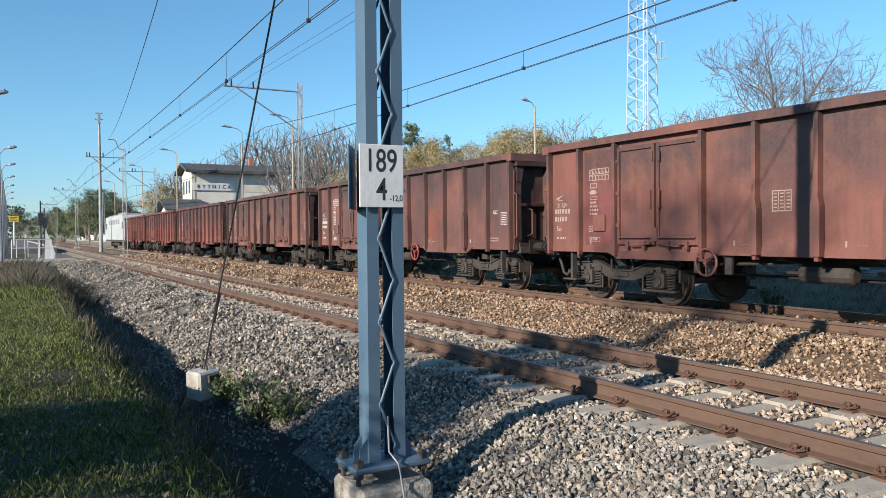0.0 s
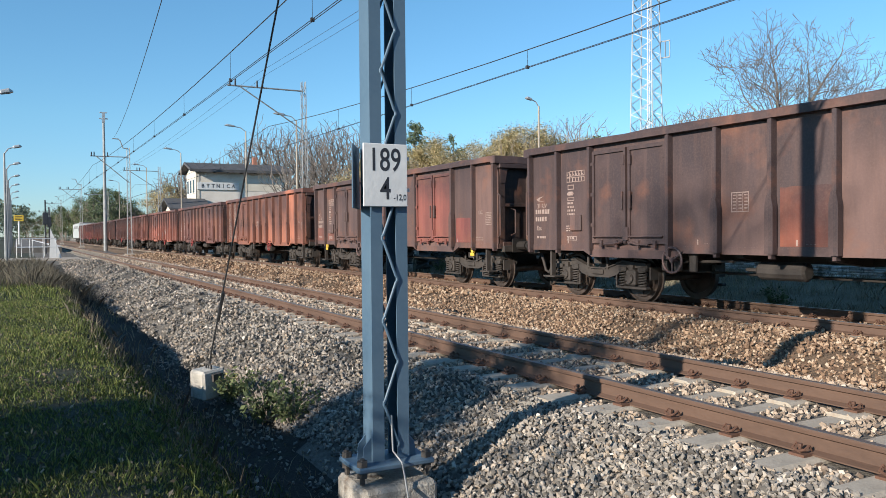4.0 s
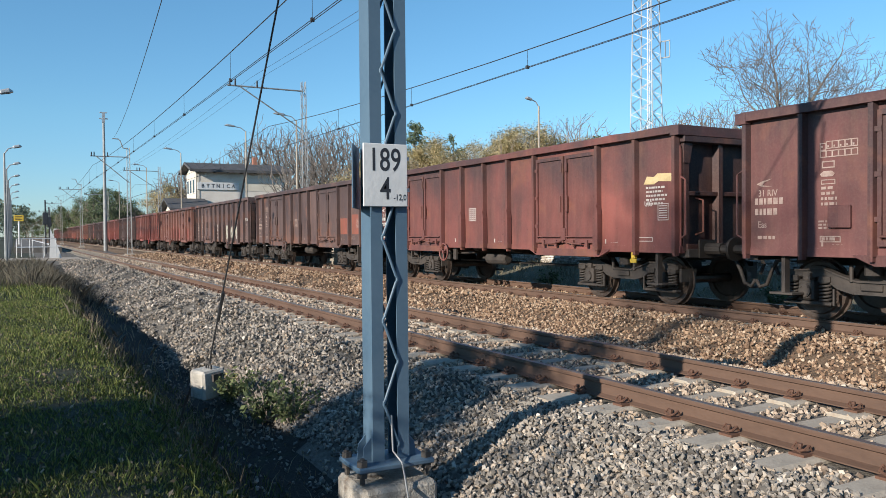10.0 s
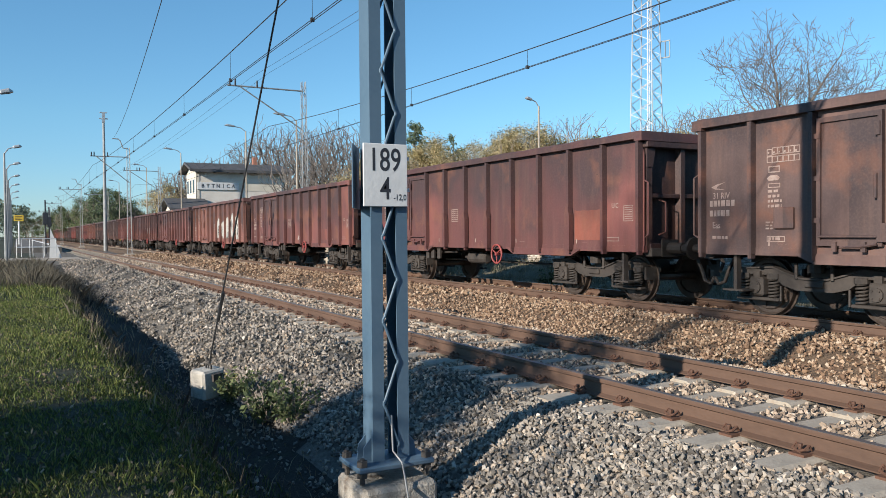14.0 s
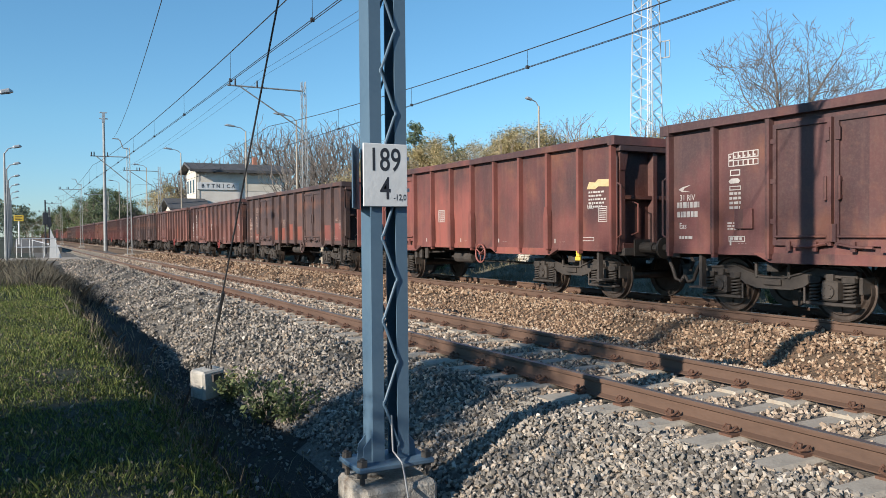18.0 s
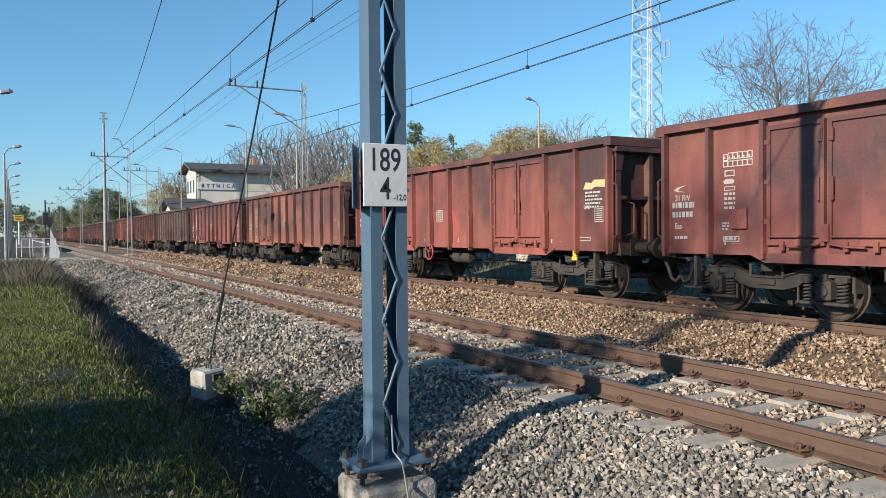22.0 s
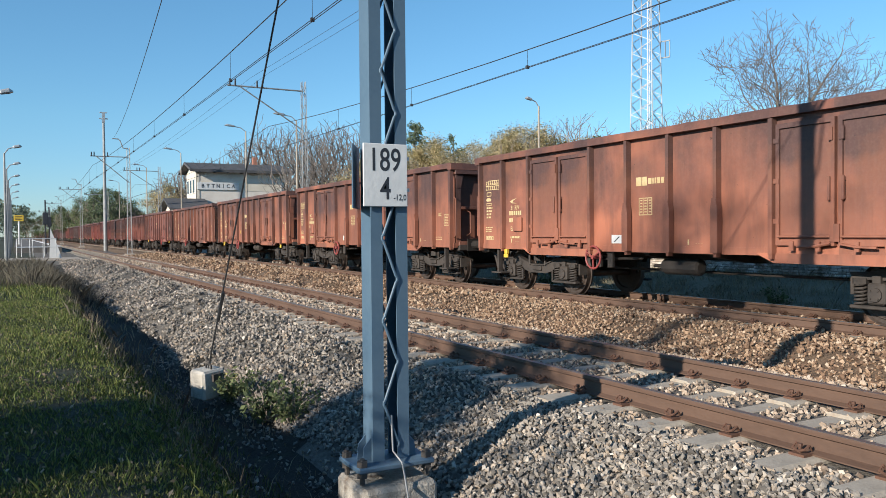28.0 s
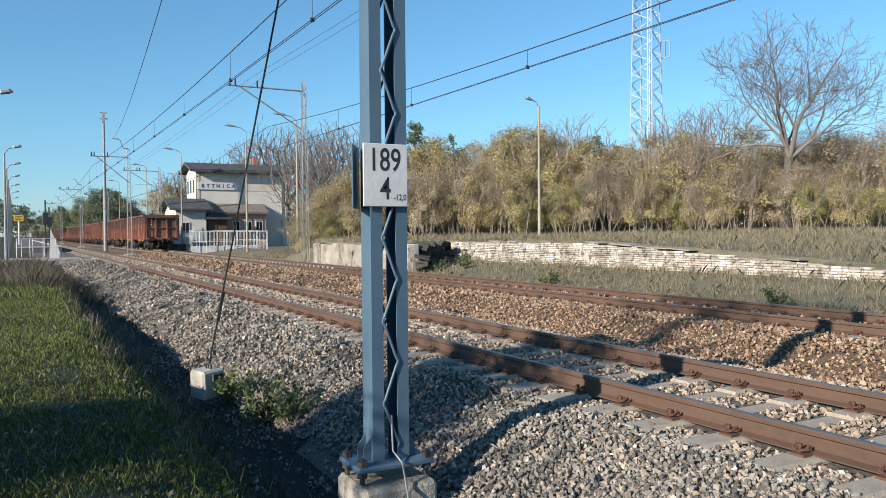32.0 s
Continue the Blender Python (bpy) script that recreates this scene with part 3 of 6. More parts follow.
CENTRE_SILL = Shape().box(-0.35, 0.35, -6.22, 6.22, 0.82, 1.02).mesh("centre_sill", BLACK_STEEL)
HEADSTOCK = Shape().box(-1.3, 1.3, -0.1, 0.1, 0.9, 1.05, cut=0.01).mesh("headstock", BLACK_STEEL)
CROSS_MEMBER = Shape().prism([(-1.25, 0.92), (-0.4, 0.8), (0.4, 0.8), (1.25, 0.92), (1.25, 1.0), (-1.25, 1.0)], -0.08, 0.08, 0, "y").mesh("cross_member", BLACK_STEEL)
RODS = [Shape().tube(p, 0.025, 5).mesh("brake_rod", BLACK_STEEL) for p in ([(-0.55, -2.7, 0.62), (-0.55, 2.7, 0.62)], [(0.4, -3.2, 0.55), (0.4, 3.2, 0.55)], [(-1.15, 1.0, 0.86), (-1.15, 2.6, 0.8)])]
STEP = Shape().box(-1.36, -1.25, -0.03, 0.03, 0.42, 0.98).box(-1.42, -1.15, -0.2, 0.2, 0.4, 0.43).mesh("foot_step", BLACK_STEEL)
VALVE = Shape().box(-1.36, -1.28, -0.07, 0.07, 0.66, 0.95, cut=0.015).box(-1.345, -1.3, -0.1, 0.1, 0.93, 1.0).mesh("brake_valve", BLACK_STEEL)


def side_mesh(sx):
    """A side wall plate with cut upper corners."""
    s = Shape()
    a, b = sorted((sx * (SIDE - 0.03), sx * SIDE))
    s.prism([(-HALF, 1.0), (HALF, 1.0), (HALF, 2.78), (HALF - 0.1, 3.1), (-HALF + 0.1, 3.1), (-HALF, 2.78)], a, b)
    return s.mesh("side_wall", PAINT)


SILL = Shape().box(-SIDE - 0.012, -SIDE + 0.1, -HALF, HALF, 0.98, 1.1).mesh("side_sill", PAINT)
DOOR_SILL = Shape().prism([(-1.35, 1.0), (-1.05, 0.87), (1.05, 0.87), (1.35, 1.0), (1.35, 1.02), (-1.35, 1.02)], -SIDE - 0.03, -SIDE + 0.06).mesh("door_sill", PAINT)


SIDES = {-1: side_mesh(-1), 1: side_mesh(1)}


def top_mesh():
    """Worn top rail all round, with a few knocks."""
    s = Shape()
    rng = random.Random(3)
    n = 24
    for sx in (-1, 1):
        prev = None
        for k in range(n + 1):
            y = -HALF + 2 * HALF * k / n
            d, z = rng.uniform(-0.008, 0.008), rng.uniform(-0.01, 0.01)
            ring = [(sx * (SIDE - 0.05) + d, y, 3.06), (sx * (SIDE + 0.125) + d, y, 3.06), (sx * (SIDE + 0.125) + d, y, 3.17 + z), (sx * (SIDE + 0.1) + d, y, 3.2 + z), (sx * (SIDE - 0.05) + d, y, 3.2 + z)]
            o = len(s.v)
            s.v += ring
            if prev is not None:
                for i in range(5):
                    q = (prev + i, prev + (i + 1) % 5, o + (i + 1) % 5, o + i)
                    s.f.append(q)
                    s.s.append(0)
            else:
                s.f.append(tuple(o + i for i in range(5)))
                s.s.append(0)
            prev = o
        s.f.append(tuple(prev + i for i in range(5))[::-1])
        s.s.append(0)
    for sy in (-1, 1):
        a, b = sorted((sy * (HALF - 0.12), sy * (HALF + 0.08)))
        s.box(-SIDE - 0.13, SIDE + 0.13, a, b, 3.02, 3.19)
    return s.mesh("top_rail", PAINT)


TOP = top_mesh()
# buffer iron darker than other running gear, the end shade put into its colour
BUFFER_IRON = speckled("greasy_buffer_iron", (0.008, 0.007, 0.007), (0.03, 0.024, 0.02), 5, 40, 0.6)
BUFFER = Shape().box(-0.2, 0.2, 0.0, 0.03, -0.16, 0.16).tube([(0, 0, 0), (0, 0.36, 0)], 0.105, 10).tube([(0, 0.36, 0), (0, 0.58, 0)], 0.075, 10).tube([(0, 0.58, 0), (0, 0.61, 0)], 0.2, 14).mesh("buffer", BUFFER_IRON)
HOOK = Shape().box(-0.05, 0.05, 0, 0.45, -0.06, 0.1, cut=0.02).tube([(0, 0.35, 0.02), (0, 0.5, -0.25), (0, 0.42, -0.42)], 0.035, 6).mesh("coupling_hook", BLACK_STEEL)
HOSE = Shape().tube([(0, 0, 0), (0, 0.18, -0.05), (0, 0.3, -0.25), (0, 0.38, -0.45), (0, 0.52, -0.5), (0, 0.6, -0.38)], 0.035, 6).mesh("brake_hose", BLACK_STEEL, True)


def ladder_mesh(sy):
    s = Shape()
    y = sy * (HALF + 0.03)
    s.tube([(-1.45, y, 1.25), (-1.45, y + sy * 0.1, 1.3), (-1.45, y + sy * 0.1, 2.25), (-1.45, y, 2.3)], 0.018, 6)
    s.tube([(-1.0, y - sy * 0.1, 1.3), (-1.0, y + sy * 0.08, 1.35), (-1.0, y + sy * 0.08, 1.9), (-1.0, y - sy * 0.1, 1.95)], 0.016, 6)
    return s.mesh("grab_rail", PAINT)


LADDERS = {-1: ladder_mesh(-1), 1: ladder_mesh(1)}
TANK = Shape().tube([(-0.95, -0.45, 0.72), (-0.95, -0.42, 0.72), (-0.95, 0.38, 0.72), (-0.95, 0.45, 0.72)], [0.1, 0.15, 0.15, 0.1], 12).tube([(-0.95, 0.45, 0.72), (-0.95, 0.7, 0.72)], 0.03, 6).mesh("air_tank", BLACK_STEEL)


def wheel_mesh():
    s = Shape()
    s.ring((0, 0, 0), 0.22, 0.022, "x", 22)
    s.tube([(-0.03, 0, 0), (0.12, 0, 0)], 0.04, 8)
    for k in range(3):
        t = 2 * math.pi * k / 3 + 0.5
        s.tube([(0, 0, 0), (0, 0.22 * math.cos(t), 0.22 * math.sin(t))], 0.016, 5)
    return s.mesh("handwheel", PAINT)


HANDWHEEL = wheel_mesh()
PLATE = Shape().box(-0.05, 0.0, -0.17, 0.17, -0.16, 0.16, cut=0.012).mesh("flap_plate", PAINT)


def wagon(doors):
    """A four-axle high-sided open wagon; its -x side and both ends show."""
    w = thing("open_wagon")
    for sx in (-1, 1):
        part("side_wall", SIDES[sx], None, w)
        part("side_sill", SILL, None, w, at=pose(0, 0, 0, 0, 0, 0 if sx < 0 else 180))
        for y in (-3 * BAY, 3 * BAY):
            part("door_sill", DOOR_SILL, None, w, at=pose(0, y, 0, 0, 0, 0 if sx < 0 else 180))
    for sy in (-1, 1):
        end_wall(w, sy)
        part("grab_rail", LADDERS[sy], None, w)
    part("top_rail", TOP, None, w)
    part("floor", Shape().box(-1.4, 1.4, -6.24, 6.24, 1.08, 1.14), PAINT, w)
    part("centre_sill", CENTRE_SILL, None, w)
    for y in (-6.31, 6.31):
        part("headstock", HEADSTOCK, None, w, at=pose(0, y, 0))
    for y in (-2.4, -0.8, 0.8, 2.4):
        part("cross_member", CROSS_MEMBER, None, w, at=pose(0, y, 0))
    for rod in RODS:
        part("brake_rod", rod, None, w)
    for y in (-5.7, 5.7):
        part("foot_step", STEP, None, w, at=pose(0, y, 0))
    for y in (1.7, 2.05, 2.35):
        part("brake_valve", VALVE, None, w, at=pose(0, y, 0))
    for k in range(13):
        y = HALF - k * BAY
        if (3 in doors and k == 3) or (9 in doors and k == 9):
            continue
        yy = min(HALF - 0.07, max(-HALF + 0.07, y))
        part("rib", RIBS[False], None, w, at=pose(SIDE, yy, 0, 0, 0, 180))
        part("rib", RIBS[k in (5, 6, 7, 10)], None, w, at=pose(-SIDE, yy, 0))
    for k in doors:
        y = HALF - k * BAY
        for h in (-1, 1):
            leaf = part("door_leaf", LEAVES[h], None, w, at=pose(-SIDE - 0.004, y + h * BAY * 0.48, 0))
            part("handle", HANDLE, None, leaf, at=pose(0, -h * BAY * 0.38, 0))
    for sy in (-1, 1):
        for x in (-0.875, 0.875):
            part("buffer", BUFFER, None, w, at=pose(x, sy * 6.415, 1.05, 0, 0, 0 if sy > 0 else 180))
        part("coupling_hook", HOOK, None, w, at=pose(0, sy * 6.41, 1.02, 0, 0, 0 if sy > 0 else 180))
        part("brake_hose", HOSE, None, w, at=pose(-0.35, sy * 6.41, 0.9, 0, 0, 0 if sy > 0 else 180))
    part("air_tank", TANK, None, w, at=pose(0, 0.2, 0))
    add_bogies(w, 4.5)
    part("handwheel", HANDWHEEL, None, w, at=pose(-1.52, 2.0 if len(doors) > 1 else -1.5, 0.86))
    part("flap_plate", PLATE, None, w, at=pose(-SIDE, HALF - 1.62, 1.55))
    return w


# colour, front door only or two doors, soot seed, handwheel red, label
DARK, BROWN, OXIDE, REDDISH, RUSTY, ORANGE = (0.09, 0.057, 0.052), (0.16, 0.068, 0.055), (0.17, 0.055, 0.046), (0.22, 0.062, 0.05), (0.24, 0.094, 0.06), (0.28, 0.105, 0.062)
MAROON, BRICK = (0.125, 0.046, 0.043), (0.235, 0.085, 0.063)
FLEET = {-5: (OXIDE, 1), -4: (REDDISH, 1), -3: (OXIDE, 1), -2: (BROWN, 2), -1: (BROWN, 1), 0: (BRICK, 2), 1: (BRICK, 1), 2: (BROWN, 2), 3: (RUSTY, 1), 4: (DARK, 2), 5: (DARK, 2),
         6: (REDDISH, 2), 7: (DARK, 2), 8: (REDDISH, 1), 9: (BROWN, 2), 10: (DARK, 1), 11: (DARK, 2), 12: (OXIDE, 2), 13: (MAROON, 1), 14: (MAROON, 1), 15: (BROWN, 1),
         16: (MAROON, 1), 17: (MAROON, 1), 18: (DARK, 2), 19: (BROWN, 1), 20: (BROWN, 1), 21: (DARK, 2), 22: (OXIDE, 1), 23: (MAROON, 1), 24: (DARK, 2), 25: (OXIDE, 1),
         26: (BRICK, 1), 27: (REDDISH, 2), 28: (REDDISH, 1), 29: (BROWN, 2), 30: (BRICK, 1), 31: (BRICK, 2), 32: (RUSTY, 2), 33: (ORANGE, 2), 34: (ORANGE, 2), 35: (ORANGE, 2)}
SHADE = {DARK: "soot-darkened brown", BROWN: "dirty brown", OXIDE: "oxide-red", REDDISH: "faded red", RUSTY: "rust-orange", ORANGE: "orange-brown", MAROON: "dull maroon", BRICK: "faded brick-red"}
TRAIN = {}
WHEEL_AT = {10: -1.9, 15: -1.9, 21: -2.0, 27: 1.1, 30: 1.7, 31: -2.0}
BASE = {1: wagon((3,)), 2: wagon((3, 9))}
for n, (tint, kind) in FLEET.items():
    ob = copy_thing(BASE[kind], pose(TRACK_FAR, 13.8 - PITCH_W * n - HALF, 0))
    tagged(ob, f"{SHADE[tint]} high-sided open goods wagon with {'one loading door' if kind == 1 else 'two loading doors'} a side", "goods wagon", "wagons of the goods train")
    rng = random.Random(100 + n)
    k = 1.0 + rng.uniform(-0.1, 0.1)
    for o in ob.children_recursive:
        o.color = (tint[0] * k, tint[1] * k, tint[2] * k, ((n + 5) * 0.137) % 1.0)
        if o.name.startswith("handwheel") and tint != DARK and n not in (0, 9, 12, 18, 22):
            o.color = (0.3, 0.05, 0.045, 0.5)
        # ribs, handles and rails coloured darker, for the shadow lines along them
        if o.name.startswith(("rib", "handle", "grab_rail")):
            o.color = (*(c * k * 0.82 for c in tint), o.color[3])
        if o.name.startswith("door_leaf"):
            o.color = (0.2, 0.066, 0.052, o.color[3]) if n == 4 and o.location.y < 0 else (*(c * k * 0.88 for c in tint), o.color[3])
        # end colour carries the shade between wagons; ends past wagon 32 are brightened
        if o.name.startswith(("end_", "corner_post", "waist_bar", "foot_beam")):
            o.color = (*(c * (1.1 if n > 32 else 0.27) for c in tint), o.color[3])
        if o.name.startswith("handwheel") and n in WHEEL_AT:
            o.matrix_basis = pose(-1.52, WHEEL_AT[n], 0.86)
    TRAIN[n] = ob
for b in BASE.values():
    for o in (*b.children_recursive, b):
        bpy.data.objects.remove(o)


# ---- lettering, patches and graffiti on the wagons' sides ----
FACE = Matrix(((0, 0, -1, 0), (-1, 0, 0, 0), (0, 1, 0, 0), (0, 0, 0, 1)))     # text plane turned to look along -x
YELLOWISH = speckled("yellowed_stencil_paint", (0.45, 0.33, 0.15), (0.65, 0.5, 0.28), 6, 30, 0.7)


def outline(s, y, z, w, h, t=0.014, x=-0.003):
    """A drawn frame whose upper left corner, as one reads it, is at y, z."""
    s.box(x, 0, y - w, y, z - t, z).box(x, 0, y - w, y, z - h, z - h + t)
    s.box(x, 0, y - t, y, z - h + t, z - t).box(x, 0, y - w, y - w + t, z - h + t, z - t)
    return s


def data_panel(mat, seed):
    rng, s = random.Random(seed), Shape()
    for k in range(6):
        outline(s, 0.28 - k * 0.095, 2.6 + (0.02 if k else 0), 0.1, 0.11)
        outline(s, 0.28 - k * 0.095, 2.49, 0.1, 0.1)
        s.box(-0.003, 0, 0.235 - k * 0.095, 0.26 - k * 0.095, 2.53, 2.56)
    outline(s, 0.25, 2.34, 0.2, 0.1, 0.018)
    s.prism([(0.22, 2.2), (0.1, 2.2), (0.05, 2.16), (0.08, 2.12), (0.25, 2.12), (0.28, 2.16)], -0.003, 0)
    outline(s, 0.26, 2.08, 0.22, 0.07)
    bars(s, 0, 0.26, 1.98, 0.25, 0.3, 4, rng)
    bars(s, 0, 0.3, 1.5, 0.3, 0.14, 3, rng)
    outline(s, 0.28, 1.28, 0.32, 0.09)
    bars(s, 0, 0.25, 1.26, 0.25, 0.08, 1, rng)
    return s.mesh("data_panel", mat)


def number_marking(mat, seed):
    rng, s = random.Random(seed), Shape()
    s.prism([(0.3, 2.08), (0.2, 2.12), (0.02, 2.15), (0.16, 2.1), (0.2, 2.06), (0.02, 2.03), (0.22, 2.04)], -0.003, 0)
    bars(s, 0, 0.33, 1.86, 0.58, 0.13, 1, rng, gap=0.25)
    bars(s, 0, 0.33, 1.7, 0.52, 0.13, 1, rng, gap=0.25)
    bars(s, 0, 0.28, 1.28, 0.42, 0.07, 1, rng, gap=0.3)
    return s.mesh("number_marking", mat)


def load_grid(mat):
    s = outline(Shape(), 0.17, 1.98, 0.34, 0.32, 0.016)
    for k in range(1, 3):
        s.box(-0.003, 0, 0.17 - k * 0.113 - 0.006, 0.17 - k * 0.113 + 0.006, 1.68, 1.96)
    for k in range(5):
        for j in range(3):
            s.box(-0.003, 0, 0.13 - j * 0.113 - 0.05, 0.13 - j * 0.113 + 0.01, 1.92 - k * 0.052, 1.94 - k * 0.052)
    return s.mesh("load_grid", mat)


def low_marks(mat):
    s, rng = Shape(), random.Random(4)
    for y in (5.0, 3.7, 1.5, -0.4, -2.2, -4.4):
        s.box(-0.003, 0, y - 0.015, y + 0.015, 1.13, 1.22)
        bars(s, 0, y - 0.15, 1.16, 0.2, 0.035, 1, rng, gap=0.9)
    return s.mesh("sill_marking", mat)


def rear_table(mat):
    s = outline(Shape(), 0.13, 1.86, 0.26, 0.3, 0.012)
    for k in range(6):
        s.box(-0.003, 0, -0.1, 0.1, 1.6 + k * 0.042, 1.615 + k * 0.042)
    outline(s, 0.72, 1.26, 0.46, 0.08, 0.012)
    return s.mesh("load_table", mat)


MARKS = {m.name: (data_panel(m, k), number_marking(m, k + 9), load_grid(m), low_marks(m), rear_table(m)) for k, m in enumerate((WHITE_PAINT, FADED_WHITE, YELLOWISH))}


def bay_y(k):
    return HALF - (k + 0.5) * BAY


def side_part(n, name, shape, mat, y=0.0, x=0.004, label="", tint=None):
    ob = part(name, shape, mat, TRAIN[n], label, at=pose(-SIDE - x, y, 0))
    if tint:
        ob.color = (*tint, ((n + 5) * 0.137) % 1.0)
    return ob


def patch(n, bays, z0, z1, tint=(0.21, 0.062, 0.035)):
    """Repainted lower panels between the ribs, worn along their upper edge."""
    rng = random.Random(n * 31 + bays[0])
    for k in bays:
        z1 = z1 + rng.uniform(-0.22, 0.22) * (z1 < 2.2)
        z1 = max(z0 + 0.25, z1)
        top = [(0.42 - 0.84 * i / 8, z1 + rng.uniform(-0.012, 0.012)) for i in range(9)]
        side_part(n, "paint_patch", Shape().prism([(-0.42, z0), (0.42, z0), *top], -0.003, 0), PAINT, bay_y(k), 0.003, "patch of brighter orange-red paint", tint)


CREAM_SPRAY = speckled("cream_spray_paint", (0.3, 0.28, 0.23), (0.46, 0.43, 0.36), 3, 25, 0.6)


def letter(y, z, w, h, seed, strokes=4):
    """A swollen graffiti letter with a rounded top, a dark outline and a few inner strokes."""
    rng, s = random.Random(seed), Shape()
    a, b, o = rng.uniform(0.05, 0.14), rng.uniform(0, 6), []
    for k in range(28):
        t = 2 * math.pi * k / 28
        c, q = math.cos(t), math.sin(t)
        r = 1 + a * math.sin(3 * t + b)
        o.append((y + w * 0.5 * r * math.copysign(abs(c) ** 0.55, c) * 0.95, z + h * 0.5 * r * math.copysign(abs(q) ** (0.8 if q > 0 else 0.35), q) * 0.95))
    s.prism(o, -0.004, 0.0, 0)
    for k0, n in ((rng.randint(0, 8), 9), (rng.randint(12, 18), 9)):       # broken outline
        s.tube([(-0.006, y + (o[(k0 + i) % 28][0] - y) * 0.94, z + (o[(k0 + i) % 28][1] - z) * 0.94) for i in range(n)], 0.012, 4, 1)
    for k in range(strokes):
        c, q, ln, tilt = rng.uniform(-0.28, 0.28) * w, rng.uniform(-0.25, 0.2) * h, rng.uniform(0.1, 0.3) * h, rng.uniform(-0.6, 0.6)
        s.tube([(-0.006, y + c + tilt * 0.1 * math.sin(i * 0.7), z + q - ln * i / 5) for i in range(6)], 0.011, 4, 1)
    return s


def scribble(y, z, w, h, seed, rows=1, r=0.01):
    rng, s = random.Random(seed), Shape()
    for k in range(rows):
        zz, x = z - k * h * 1.3, y
        while x > y - w:
            ww = rng.uniform(0.07, 0.14)
            pts = [(0, x - ww * i / 5 + rng.uniform(-0.02, 0.02), zz + (h / 2) * rng.uniform(-1, 1)) for i in range(6)]
            s.tube(pts, r, 4)
            x -= ww + 0.04
    return s


def flecks(y0, y1, z0, z1, count, seed, size=0.05):
    rng, s = random.Random(seed), Shape()
    for k in range(count):
        y, z, w, h = rng.uniform(y0, y1), rng.uniform(z0, z1), rng.uniform(0.3, 1) * size, rng.uniform(0.5, 3.2) * size
        s.prism([(y - w, z - h * 0.3), (y - w * 0.2, z - h), (y + w, z - h * 0.2), (y + w * 0.6, z + h), (y - w * 0.5, z + h * 0.7)], -0.003, 0)
    return s


PALE = {-1, 6, 8, 12, 20, 22, 23, 25, 27, 28}
GILT = {31, 32, 33, 34, 35}
for n in TRAIN:
    mat = WHITE_PAINT if n in PALE else YELLOWISH if n in GILT else FADED_WHITE
    dp, nm, lg, lm, rt_ = MARKS[mat.name]
    swap = n >= 31
    tagged(side_part(n, "data_panel", dp, None, bay_y(0 if swap else 1)), kind="stuff")
    tagged(side_part(n, "number_marking", nm, None, bay_y(1 if swap else 0)), kind="stuff")
    words("class_letters", "31 RIV", 0.14, mat, TRAIN[n], Matrix.Translation((-SIDE - 0.004, bay_y(1 if swap else 0) + 0.1, 1.93)) @ FACE, 0.001, 0.9)
    words("class_letters", "Eas", 0.14, mat, TRAIN[n], Matrix.Translation((-SIDE - 0.004, bay_y(1 if swap else 0) + 0.2, 1.45)) @ FACE, 0.001, 0.9)
    tagged(side_part(n, "load_grid", lg, None, bay_y(5) + 0.1), kind="stuff")
    tagged(side_part(n, "sill_marking", lm, None), kind="stuff")
    tagged(side_part(n, "load_table", rt_, None, bay_y(11) - 0.12), kind="stuff")
    words("class_letters", "UIC", 0.13, mat, TRAIN[n], Matrix.Translation((-SIDE - 0.004, bay_y(11) + 0.25, 1.86)) @ FACE, 0.001, 0.9)

patch(0, (7, 10, 11), 1.12, 1.98)
patch(0, (1,), 1.12, 2.95, (0.195, 0.051, 0.048))
patch(-1, (8,), 1.3, 1.85)
patch(2, (5, 6, 10), 1.12, 2.9, (0.160, 0.073, 0.048))
patch(4, (5, 6), 1.12, 1.95)
patch(4, (10,), 1.12, 1.75, (0.17, 0.05, 0.045))
patch(4, (0, 1), 1.12, 1.4, (0.148, 0.059, 0.048))
patch(5, (6, 10), 1.12, 2.0)
patch(7, (6, 7), 1.12, 1.95, (0.249, 0.073, 0.048))
patch(7, (0, 10, 11), 1.12, 1.6, (0.166, 0.044, 0.048))
patch(9, (4, 5, 6, 7, 10), 1.12, 1.78, (0.213, 0.055, 0.048))
patch(9, (1,), 1.12, 2.9, (0.178, 0.051, 0.048))
patch(11, (10, 11), 1.35, 1.75, (0.237, 0.073, 0.048))
patch(16, (9,), 1.15, 1.7, (0.178, 0.059, 0.048))
patch(17, (10,), 1.2, 1.7, (0.237, 0.073, 0.048))
patch(17, (1,), 1.12, 1.6, (0.178, 0.044, 0.048))
patch(19, (4, 8), 1.12, 1.7)
patch(21, (1, 4, 5, 6, 7), 1.12, 1.75, (0.225, 0.065, 0.043))
patch(21, (10, 11), 1.12, 1.5, (0.202, 0.059, 0.048))
patch(29, (0, 4, 5, 6, 7, 10, 11), 1.12, 2.0, (0.195, 0.062, 0.033))
patch(23, (5, 7), 1.12, 1.5, (0.154, 0.051, 0.048))
# graffiti and peeling paint
for k, (bay, w, h, z) in enumerate(((7, 0.78, 0.78, 1.53), (8, 0.7, 0.72, 1.5), (9, 0.72, 0.7, 1.5))):
    side_part(10, "graffiti_letter", letter(0, z, w, h, 40 + k), [CREAM_SPRAY, SIGN_BLACK], bay_y(bay), 0.004, "pale spray-painted letter")
words("graffiti_words", "I'M SORRY", 0.2, WHITE_PAINT, TRAIN[10], Matrix.Translation((-SIDE - 0.004, bay_y(11) + 0.1, 2.1)) @ FACE, 0.001, 0.8)
